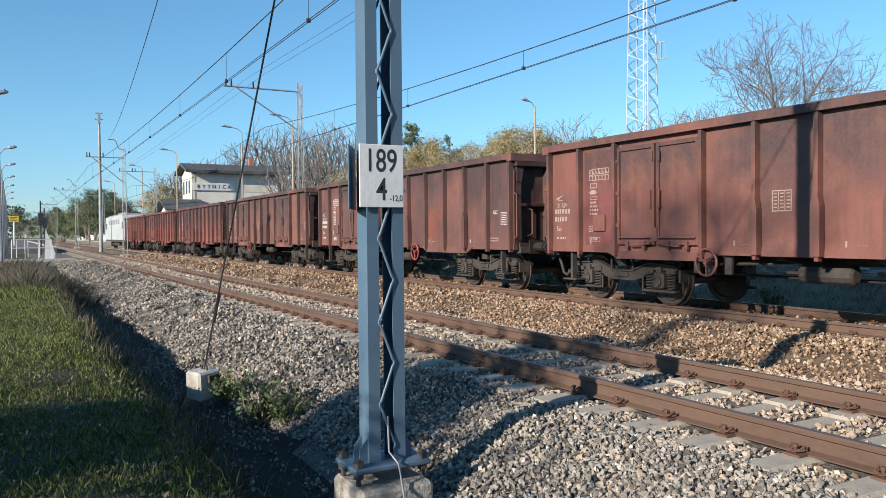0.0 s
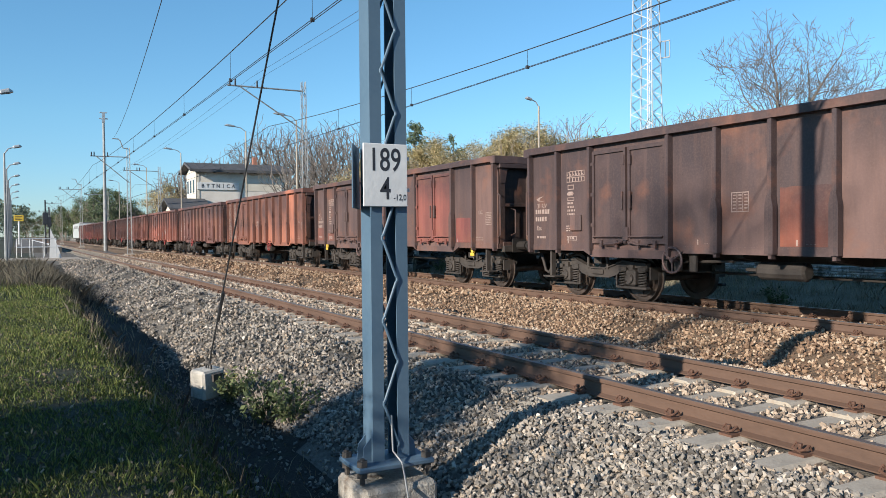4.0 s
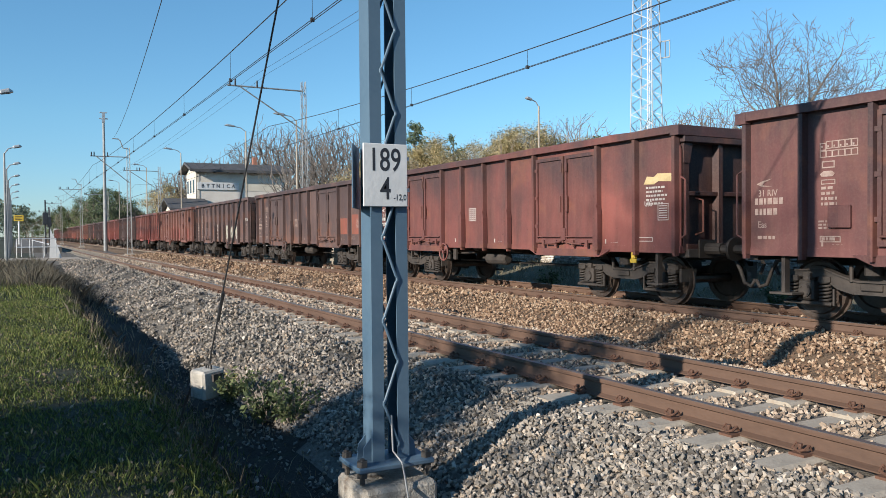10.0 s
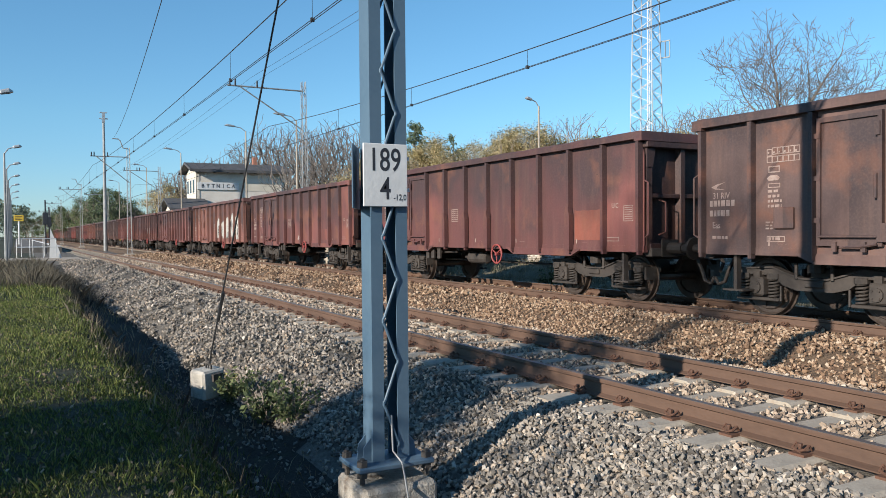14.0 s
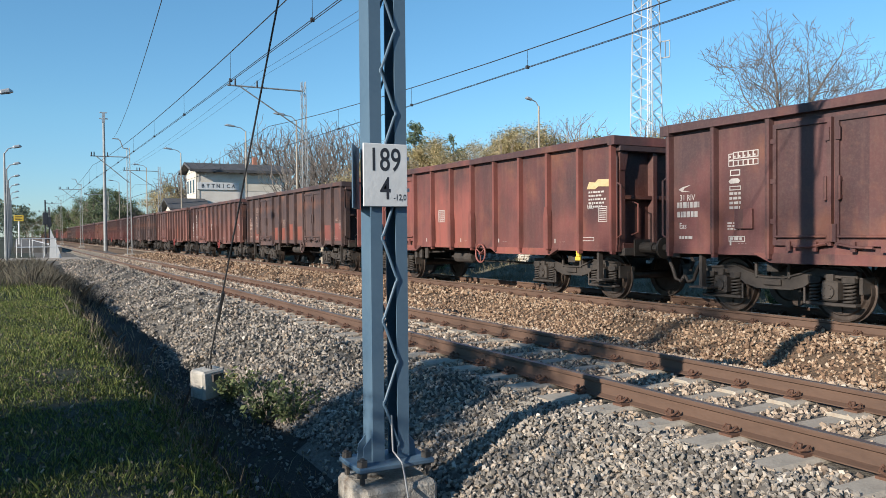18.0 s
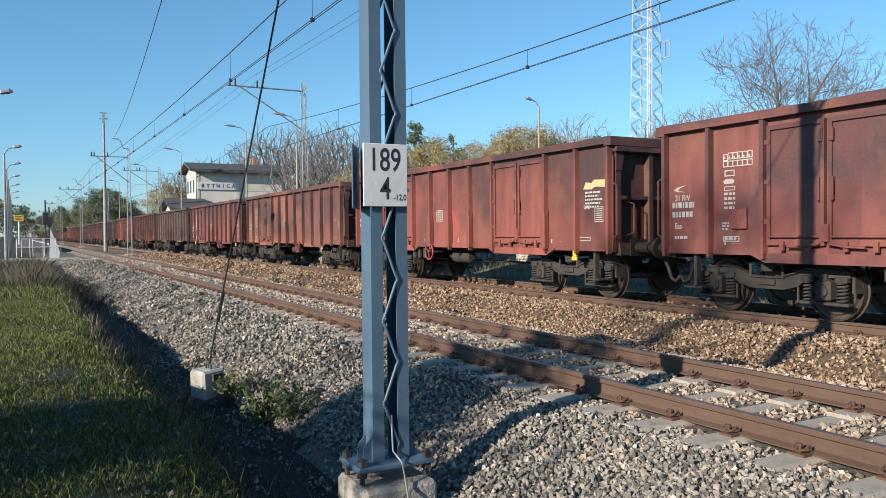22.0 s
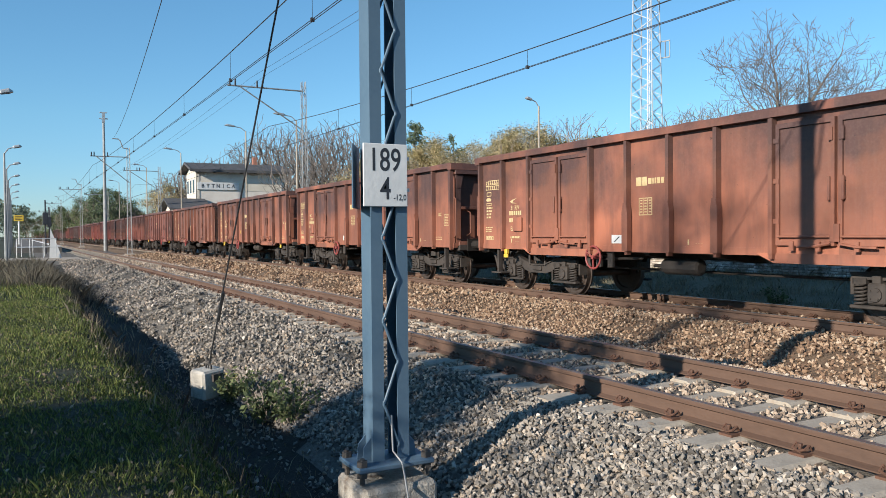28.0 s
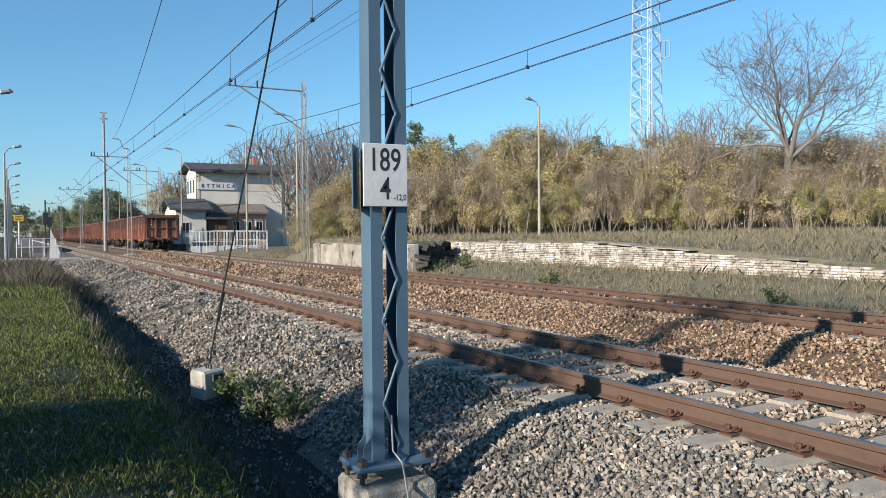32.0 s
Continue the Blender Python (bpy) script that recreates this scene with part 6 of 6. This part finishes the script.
def bush_kind(seed, leaf, w, h, count, size=0.15):
    """Stems and a ragged leafy crown made of clumps."""
    rng, g = random.Random(seed), np.random.default_rng(seed)
    s, tips = Shape(), []
    for k in range(12):
        a = rng.uniform(0, 6.28)
        x, y = rng.uniform(-0.3, 0.3) * w, rng.uniform(-0.3, 0.3) * w
        branches(s, rng, (x, y, -0.2), (math.cos(a) * 0.25, math.sin(a) * 0.25, 1), h * 0.36, 0.045, 3, tips, 0.55, 0.72, 0.15, 4)
    stems = s.mesh("branchwork", TWIG)
    clumps = []
    for k in range(26):
        z = g.uniform(0.12, 0.98) ** 0.8
        r = math.sqrt(max(0.05, 1 - (2 * z - 0.85) ** 2 * 0.85)) * g.uniform(0.35, 1.0)
        a = g.uniform(0, 6.28)
        clumps.append((math.cos(a) * r * w * 0.5, math.sin(a) * r * w * 0.5, z * h, g.uniform(0.28, 0.62) * w * 0.3))
    pts = []
    for k in range(count):
        c = clumps[g.integers(len(clumps))]
        d = g.normal(size=3)
        d = d / np.linalg.norm(d) * g.uniform(0.25, 1.0) ** 0.6 * c[3] * (1.0 + 0.3 * g.normal())
        pts.append((c[0] + d[0], c[1] + d[1], max(0.05, c[2] + d[2] * 0.85)))
    tip = np.array(tips)[g.integers(0, len(tips), count // 4)] + g.normal(0, 0.15, (count // 4, 3)) * (1, 1, 0.4)
    return stems, leaf_mesh_from(np.concatenate([np.array(pts), tip]), size, LEAF[leaf], g, "foliage", np.array((0, 0, h * 0.35)))


KINDS = [bush_kind(11, "olive", 5.0, 6.4, 10500, 0.13), bush_kind(12, "tan", 4.6, 6.0, 6000, 0.12), bush_kind(13, "olive", 5.5, 7.2, 11500, 0.13), bush_kind(14, "yellow", 3.6, 4.2, 6500, 0.13),
         bush_kind(15, "red", 4.6, 7.4, 9000, 0.09), bush_kind(16, "green", 3.4, 3.8, 9000, 0.1), bush_kind(17, "tan", 4.2, 7.6, 4000, 0.08)]
LABELS = ["olive-brown autumn bush in a dense thicket", "tan half-bare bush in a dense thicket", "tall olive autumn bush in a dense thicket", "yellow-green shrub at the thicket's edge",
          "russet autumn bush in a thicket", "dark green shrub at the thicket's edge", "thin grey-brown half-bare bush"]


def bush(k, x, y, z, scale, turn):
    b = thing("bush", at=pose(x, y, z, 0, 0, turn) @ Matrix.Diagonal((scale, scale, scale, 1)), label=LABELS[k], category="bush", group="thicket behind the old platform")
    part("branchwork", KINDS[k][0], None, b)
    part("foliage", KINDS[k][1], None, b)


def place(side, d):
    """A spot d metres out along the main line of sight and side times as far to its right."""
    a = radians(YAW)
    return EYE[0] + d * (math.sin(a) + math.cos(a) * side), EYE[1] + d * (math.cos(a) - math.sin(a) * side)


def thicket():
    rng = random.Random(21)
    t = -0.16
    while t < 0.66:
        base = 56 - 22 * max(0, t)
        for row in range(4):
            tt = t + rng.uniform(-0.025, 0.025)
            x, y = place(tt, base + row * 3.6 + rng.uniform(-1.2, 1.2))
            if row == 0:
                k = rng.choice((3, 0, 0, 3, 1))
            elif t > 0.27:
                k = rng.choice((0, 1, 4, 6, 1, 0))
            else:
                k = rng.choice((0, 2, 0, 1, 2))
            sc = rng.uniform(0.85, 1.15) * (1.0 if row else 0.7) * (0.95 if t > 0.25 else 0.75 if t < -0.1 else 1.08)
            bush(k, x, y, ground_z(x, y) - 0.1, sc, rng.uniform(0, 360))
        for far in (21.0, 27.0):                    # the wood goes on behind
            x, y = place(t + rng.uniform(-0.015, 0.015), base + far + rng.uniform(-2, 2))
            bush(rng.choice((1, 0, 5)), x, y, ground_z(x, y) - 0.3, rng.uniform(1.0, 1.3), rng.uniform(0, 360))
        t += 0.034


thicket()
# single trees
def old_tree(at, height, seed, label):
    """A spreading old tree: winding limbs that rise, fork again and again and end in fine twigs at the crown's edge."""
    rng = random.Random(seed)
    t = thing("bare_tree", at=at, label=label, category="tree")
    crown = Shape()
    mid, wide, tall = Vector((0, 0, height * 0.6)), height * 0.42, height * 0.41

    def limb(p, d, length, r, level):
        p, d = Vector(p), Vector(d).normalized()
        step = (0.55, 0.42, 0.32, 0.24, 0.17)[level]
        n = max(3, int(length / step))
        pts, rad, kids = [p.copy()], [r], []
        for k in range(n):
            out = p - mid
            reach = math.sqrt((out.x / wide) ** 2 + (out.y / wide) ** 2 + (out.z / tall) ** 2)
            if reach > 1.0 + 0.12 * noise.noise(p * 0.6) and level > 0 and k > 1:
                break
            d = (d + Vector((rng.gauss(0, 0.16), rng.gauss(0, 0.16), rng.gauss(0.03, 0.14)))).normalized()
            p = p + d * step
            pts.append(p.copy())
            rad.append(max(0.0115, r * (1 - 0.78 * (k + 1) / n)))
            if level < 4 and k >= (1 if level else 2):
                kids.append((p.copy(), d.copy(), rad[-1], 1 - (k + 1) / n))
        crown.tube(pts, rad, (8, 6, 5, 3, 3)[level], cap=False)
        turn = rng.uniform(0, 6.28)
        for p, d, kr, left in kids:
            if rng.random() > (0.95, 0.92, 0.9, 0.8)[level]:
                continue
            turn += 2.4 + rng.uniform(-0.5, 0.5)
            side = d.orthogonal().normalized()
            side = Matrix.Rotation(turn, 3, d) @ side
            nd = d * math.cos(0.85) + side * math.sin(0.85) + Vector((0, 0, 0.14))
            limb(p, nd, length * (0.42 + 0.3 * left) * rng.uniform(0.7, 1.15), max(0.013, kr * 0.55), level + 1)
        if level < 4 and len(pts) > 2:
            limb(pts[-1], d, length * 0.45, rad[-1], min(4, level + 2))

    fork = height * 0.35
    stem = [(0, 0, -0.3), (0.05, 0.02, fork * 0.35), (0.12, -0.08, fork * 0.7), (0.16, -0.2, fork)]
    part("trunk", Shape().tube(stem, [0.42, 0.31, 0.28, 0.26], 10, cap=False), TRUNK_BARK, t, "dark furrowed trunk", smooth=True)
    top = Vector(stem[-1])
    for az, tilt, ln, r, drop in ((87, 12, 0.44, 0.17, 0), (267, 28, 0.44, 0.17, 0), (92, 58, 0.44, 0.1, -0.6), (262, 64, 0.42, 0.1, 0.1), (350, 45, 0.36, 0.09, 0), (175, 42, 0.36, 0.09, 0), (80, 36, 0.4, 0.1, -0.3), (285, 46, 0.38, 0.1, 0), (258, 84, 0.2, 0.05, 0.7)):
        a, b = radians(az), radians(tilt)
        limb(top - Vector((0, 0, drop)), (math.cos(a) * math.sin(b), math.sin(a) * math.sin(b), math.cos(b)), ln * height, r, 0)
    part("crown", crown, BARK, t, "bare branching crown", smooth=True)


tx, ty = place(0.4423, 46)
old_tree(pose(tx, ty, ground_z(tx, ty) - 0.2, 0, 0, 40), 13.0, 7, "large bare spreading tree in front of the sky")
for k, (px, d, h, sd) in enumerate(((-0.335, 150, 15, 31), (-0.3, 140, 15, 32), (-0.235, 125, 18, 33), (-0.205, 120, 19, 34), (-0.165, 80, 13, 35), (-0.14, 85, 14, 36), (-0.122, 75, 12.5, 37), (0.165, 66, 11.5, 38), (0.3, 60, 11, 39), (0.34, 58, 11.5, 40))):
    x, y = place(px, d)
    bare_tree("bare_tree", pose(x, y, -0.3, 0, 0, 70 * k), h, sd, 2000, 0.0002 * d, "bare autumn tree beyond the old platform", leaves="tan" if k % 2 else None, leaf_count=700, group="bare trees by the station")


def pine(x, y, z, h, seed, label):
    rng, g = random.Random(seed), np.random.default_rng(seed)
    t = thing("pine_tree", at=pose(x, y, z), label=label, category="pine tree", group="pines")
    part("trunk", Shape().tube([(0, 0, -0.3), (0.1, 0, h * 0.5), (0, 0.05, h * 0.97)], [h * 0.018, h * 0.013, 0.03], 7), BARK, t)
    pts, s = [], Shape()
    for k in range(46):
        z0 = h * rng.uniform(0.35, 0.98)
        r = (h - z0) * 0.42 + 0.35
        a = rng.uniform(0, 6.28)
        e = Vector((math.cos(a) * r, math.sin(a) * r, z0 + 0.1 * r))
        s.tube([(0, 0, z0 - 0.2), e], [0.04, 0.012], 3, cap=False)
        for j in range(70):
            f = rng.uniform(0.25, 1.05)
            pts.append((e.x * f + rng.gauss(0, 0.22), e.y * f + rng.gauss(0, 0.22), z0 - 0.2 + (e.z - z0 + 0.2) * f + rng.gauss(0, 0.18)))
    part("limbs", s, BARK, t)
    part("crown", leaf_mesh_from(np.array(pts), 0.28, LEAF["pine"], g, "needles"), None, t)


for k, (px, d, h) in enumerate(((-0.035, 78, 12.5), (0.015, 92, 13.0), (0.2, 95, 13.0), (0.225, 98, 12.5), (0.18, 92, 12.2), (-0.45, 150, 9.5), (-0.435, 145, 10.5), (-0.42, 150, 10))):
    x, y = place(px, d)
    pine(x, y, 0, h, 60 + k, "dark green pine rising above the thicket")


def far_woods():
    """Distant wood line all round the horizon."""
    g = np.random.default_rng(9)
    pts = []
    for k in range(105000):
        a = g.uniform(-0.45, 1.25)
        r = g.uniform(280, 420)
        x, y = r * math.sin(a), r * math.cos(a)
        if abs(x - 8) < 4 and y > 0:
            continue
        h = (8.5 + 4 * noise.noise((a * 9, 0, 2)) + 2.5 * noise.noise((a * 40, 0, 5))) * g.uniform(0.0, 1.0) ** 0.5 * 1.35
        pts.append((x, y, max(0.3, h)))
    # leaf colour paled to hold the haze of distance
    me = leaf_mesh_from(np.array(pts), 1.3, island("hazy_far_leaf", [(0, (0.1, 0.13, 0.09)), (1, (0.2, 0.22, 0.15))], 0.9, 3, 0.3), g, "far_woods")
    thing("far_woods", me, label="distant dark wood line on the horizon", category="woods", kind="stuff")


far_woods()
# green clump beyond the platforms
for k, (px, d, sc) in enumerate(((-0.465, 175, 2.6), (-0.448, 170, 3.0), (-0.432, 178, 3.1), (-0.416, 185, 2.7), (-0.4, 190, 2.6), (-0.372, 150, 1.6), (-0.352, 145, 1.75), (-0.335, 150, 1.65), (-0.49, 230, 2.6), (-0.51, 240, 2.4), (-0.53, 250, 2.4))):
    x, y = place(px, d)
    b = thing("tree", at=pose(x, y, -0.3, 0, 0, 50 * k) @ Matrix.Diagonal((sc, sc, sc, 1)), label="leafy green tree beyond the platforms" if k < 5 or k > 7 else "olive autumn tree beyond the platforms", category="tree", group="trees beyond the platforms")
    part("branchwork", KINDS[5 if k < 5 or k > 7 else 0][0], None, b)
    part("foliage", KINDS[5 if k < 5 or k > 7 else 0][1], None, b)


# ---- grass ----
def grass_patch(name, zones, mat, label, seed, bare=0.3):
    g = np.random.default_rng(seed)
    vs = []
    for x0, x1, y0, y1, dens, h0, h1, wide in zones:
        n = int((x1 - x0) * (y1 - y0) * dens)
        x, y = g.uniform(x0, x1, n), g.uniform(y0, y1, n)
        keep = np.array([noise.noise((a * 1.3, b * 1.3, seed)) + 0.6 * noise.noise((a * 4, b * 4, seed)) > g.uniform(-bare, 0.4) for a, b in zip(x, y)])
        x, y = x[keep], y[keep]
        z = np.array([ground_z(a, b) for a, b in zip(x, y)]) - 0.01
        n = len(x)
        h = g.uniform(h0, h1, n)
        a = g.uniform(0, 6.28, n)
        lean = g.uniform(0.12, 0.9, n) * h
        w = wide * g.uniform(0.6, 1.3, n)
        la = g.uniform(0, 6.28, n)
        p = np.stack([x, y, z], 1)
        side = np.stack([np.cos(a), np.sin(a), 0 * a], 1) * w[:, None] * 0.5
        mid = p + np.stack([np.cos(la) * lean * 0.35, np.sin(la) * lean * 0.35, h * 0.6], 1)
        tip = p + np.stack([np.cos(la) * lean, np.sin(la) * lean, h], 1)
        vs.append(np.stack([p - side, p + side, mid + side * 0.7, tip, mid - side * 0.7], 1).reshape(-1, 3))
    v = np.concatenate(vs)
    f = np.arange(len(v)).reshape(-1, 5)
    me = bpy.data.meshes.new(name)
    me.vertices.add(len(v))
    me.vertices.foreach_set("co", v.ravel())
    me.loops.add(f.size)
    me.loops.foreach_set("vertex_index", f.ravel())
    me.polygons.add(len(f))
    me.polygons.foreach_set("loop_start", np.arange(0, f.size, 5))
    me.update(calc_edges=True)
    me.materials.append(mat)
    return thing(name, me, label=label, category="grass", kind="stuff")


def leaf_litter(zones, label, seed):
    g = np.random.default_rng(seed)
    pts = []
    for x0, x1, y0, y1, n in zones:
        for k in range(n):
            x, y = g.uniform(x0, x1), g.uniform(y0, y1)
            pts.append((x, y, ground_z(x, y) + g.uniform(0.01, 0.045)))
    thing("leaf_litter", leaf_mesh_from(np.array(pts), 0.045, island("withered_fallen_leaf", [(0, (0.08, 0.06, 0.04)), (0.7, (0.2, 0.155, 0.1)), (1, (0.34, 0.28, 0.2))], 0.85, 5), g, "leaf_litter"), label=label, category="leaves", kind="stuff")


leaf_litter([(-2.2, 1.3, 2.6, 9, 1500), (1.0, 2.5, 3, 12, 700), (-1.0, 1.3, 9, 18, 500)], "fallen tan leaves on grass and in the ditch", 5)
GREEN_BLADE = island("green_grass_blade", [(0, (0.028, 0.042, 0.011)), (0.45, (0.085, 0.122, 0.024)), (0.8, (0.2, 0.235, 0.05)), (1, (0.3, 0.26, 0.11))], 0.7, 5, 0.25)
DRY_BLADE = island("dry_grass_blade", [(0, (0.149, 0.135, 0.081)), (0.5, (0.297, 0.243, 0.155)), (0.85, (0.405, 0.338, 0.223)), (1, (0.189, 0.203, 0.095))], 0.8, 5, 0.2)
grass_patch("lawn_grass", [(-2.2, 1.25, 2.4, 10, 3600, 0.012, 0.05, 0.011), (-2.2, 1.35, 2.4, 10, 160, 0.05, 0.12, 0.009), (-1.2, 1.3, 10, 20, 1700, 0.02, 0.07, 0.013), (-1.5, 1.4, 20, 38, 320, 0.05, 0.14, 0.022), (1.1, 1.9, 3, 14, 420, 0.03, 0.11, 0.009), (-9, 1.2, -8, 2.4, 260, 0.03, 0.1, 0.022), (-9, -2.2, 2.4, 12, 200, 0.03, 0.1, 0.022)], GREEN_BLADE, "short green grass with thin patches", 1, 0.95)
grass_patch("ditch_weeds", [(0.95, 2.3, 3.0, 12, 90, 0.06, 0.22, 0.008), (0.95, 2.2, 12, 36, 60, 0.1, 0.3, 0.014)], DRY_BLADE, "thin dry weeds growing in the ditch", 2)
# withered blades darker than the other dry grass, shade put into their colour
grass_patch("tall_dark_weeds", [(-3.0, 2.2, 24, 40, 520, 0.25, 0.65, 0.007), (0.8, 1.6, 4, 24, 60, 0.1, 0.35, 0.007)], island("withered_brown_blade", [(0, (0.06, 0.052, 0.04)), (0.6, (0.13, 0.115, 0.085)), (1, (0.2, 0.18, 0.13))], 0.85, 5, 0.15), "tall withered brown weeds beside the ditch", 12)
grass_patch("dry_grass", [(18.85, 30, 6, 30, 230, 0.08, 0.28, 0.009), (18.85, 34, 30, 55, 90, 0.1, 0.32, 0.014), (14.0, 18.5, 6, 24, 480, 0.04, 0.24, 0.008), (13.9, 18.5, 24, 60, 130, 0.08, 0.32, 0.014), (17.4, 18.6, 5, 33, 90, 0.15, 0.4, 0.009), (30, 42, 8, 34, 90, 0.1, 0.34, 0.014)], DRY_BLADE,
            "dry pale grass on the verge and the old platform", 3)


def weed(x, y, sc, leaf, seed, label):
    g = np.random.default_rng(seed)
    pts = []
    rng = random.Random(seed)
    t = thing("weed_clump", at=pose(x, y, ground_z(x, y), 0, 0, seed * 40) @ Matrix.Diagonal((sc, sc, sc, 1)), label=label, category="weed", group="weeds by the track")
    for k in range(12):
        a, r, h = rng.uniform(0, 6.28), rng.uniform(0.1, 0.36), rng.uniform(0.2, 0.48)
        e = (math.cos(a) * r, math.sin(a) * r, h)
        part("stem", Shape().tube([(0, 0, -0.05), (e[0] * 0.4, e[1] * 0.4, h * 0.6), e], [0.008, 0.006, 0.003], 3, cap=False), TWIG, t)
        for j in range(42):
            f = rng.uniform(0.25, 1.05)
            pts.append((e[0] * f + rng.gauss(0, 0.035), e[1] * f + rng.gauss(0, 0.035), h * f + rng.gauss(0, 0.03)))
    part("foliage", leaf_mesh_from(np.array(pts), 0.065, LEAF[leaf], g, "foliage"), None, t)


weed(2.45, 8.6, 1.2, "green", 3, "low green weed clump growing from the ballast slope")
weed(2.3, 9.6, 0.9, "green", 4, "yellow-green weed clump beside the anchor block")
weed(2.6, 8.2, 1.0, "green", 5, "low green weed clump growing from the ballast slope")
weed(2.35, 10.2, 0.7, "yellow", 6, "yellow-green weed clump beside the anchor block")
weed(14.6, 19.6, 1.3, "green", 7, "green weed beside the far track")
weed(14.4, 11.2, 1.1, "green", 8, "green weed beside the far track")
weed(17.4, 29.6, 1.3, "green", 11, "dark weeds in the breach of the old wall")
weed(15.6, 28.6, 1.2, "green", 9, "dark weeds in the breach of the old wall")
weed(16.4, 28.0, 1.2, "green", 10, "dark weeds in the breach of the old wall")
# unseen trees added behind and beside the viewpoint to shade grass, ballast and train
for k, (x, y, h, lf, n) in enumerate(((-8.6, 3.3, 7.0, "olive", 3300), (-20, 1.5, 12, None, 0))):
    bare_tree("roadside_tree", pose(x, y, -0.3, 0, 0, 50 * k), h, 80 + k, 700, 0.013, "unseen half-bare tree added to shade the ballast beside the line", leaves=lf, leaf_count=n, group="trees on the meadow", wide=0.12 if lf else 0.3, size=0.2)
bare_tree("roadside_tree", pose(-8.6, 5.0, -0.3), 3.9, 91, 420, 0.01, "unseen half-bare young tree added to shade the grass", leaves="olive", leaf_count=600, group="trees on the meadow", wide=0.3, size=0.14)
bare_tree("roadside_tree", pose(-29, -1.8, -0.3), 18.4, 95, 150, 0.018, "unseen tall half-bare tree added to dapple the train with shade", leaves="olive", leaf_count=210, group="trees on the meadow", wide=0.15, size=0.3, fork=0.86, mid_z=0.94, tall=0.06)
bare_tree("roadside_shrub", pose(-6.3, 2.3, -0.3), 3.9, 90, 300, 0.008, "unseen half-bare shrub added to shade the grass", leaves="olive", leaf_count=1000, group="trees on the meadow", wide=0.48, size=0.15)


# ---- motion of the train ----
DRIFT_T = [0, 5, 10, 14, 17, 20, 22, 23, 25, 28, 29, 32]
DRIFT = [-0.3, -0.05, 0.15, 0.4, 0.55, 0.25, -0.05, -0.35, -0.8, -1.85, -2.2, -2.7]
TIMES = [0, 2.5, 5, 7.5, 10, 12, 14, 17, 20, 22, 23, 25, 26.5, 28, 29, 30.5, 32]


def run(t):
    """Where the front corner of wagon 0 is at t."""
    return 13.6886 + 17.7108 * t + float(np.interp(t, DRIFT_T, DRIFT))


def motions():
    for n, ob in TRAIN.items():
        walk(ob, [(t, pose(TRACK_FAR, run(t) - PITCH_W * n - HALF, 0)) for t in TIMES])
    walk(LOCO, [(t, pose(TRACK_FAR, run(t) + PITCH_W * 5 + 0.63 + 9.6, 0)) for t in TIMES])
    # one turn of the wheels, shared by every axle at the same place in its bogie
    done = {}
    for holder in (*TRAIN.values(), LOCO):
        for o in holder.children_recursive:
            if o.name.startswith("wheelset"):
                key = round(o.location.y, 2)
                if key not in done:
                    y, rows = o.location.y, []
                    for k in range(0, 961):
                        t = k / 30
                        rows.append((t, Matrix.Translation((0, y, 0.46)) @ Matrix.Rotation(-(run(t) - run(0)) / 0.46, 4, "X")))
                    walk(o, rows)
                    done[key] = o
                else:
                    o.rotation_mode = "QUATERNION"
                    o.animation_data_create()
                    o.animation_data.action = done[key].animation_data.action
                    o.animation_data.action_slot = done[key].animation_data.action_slot


motions()
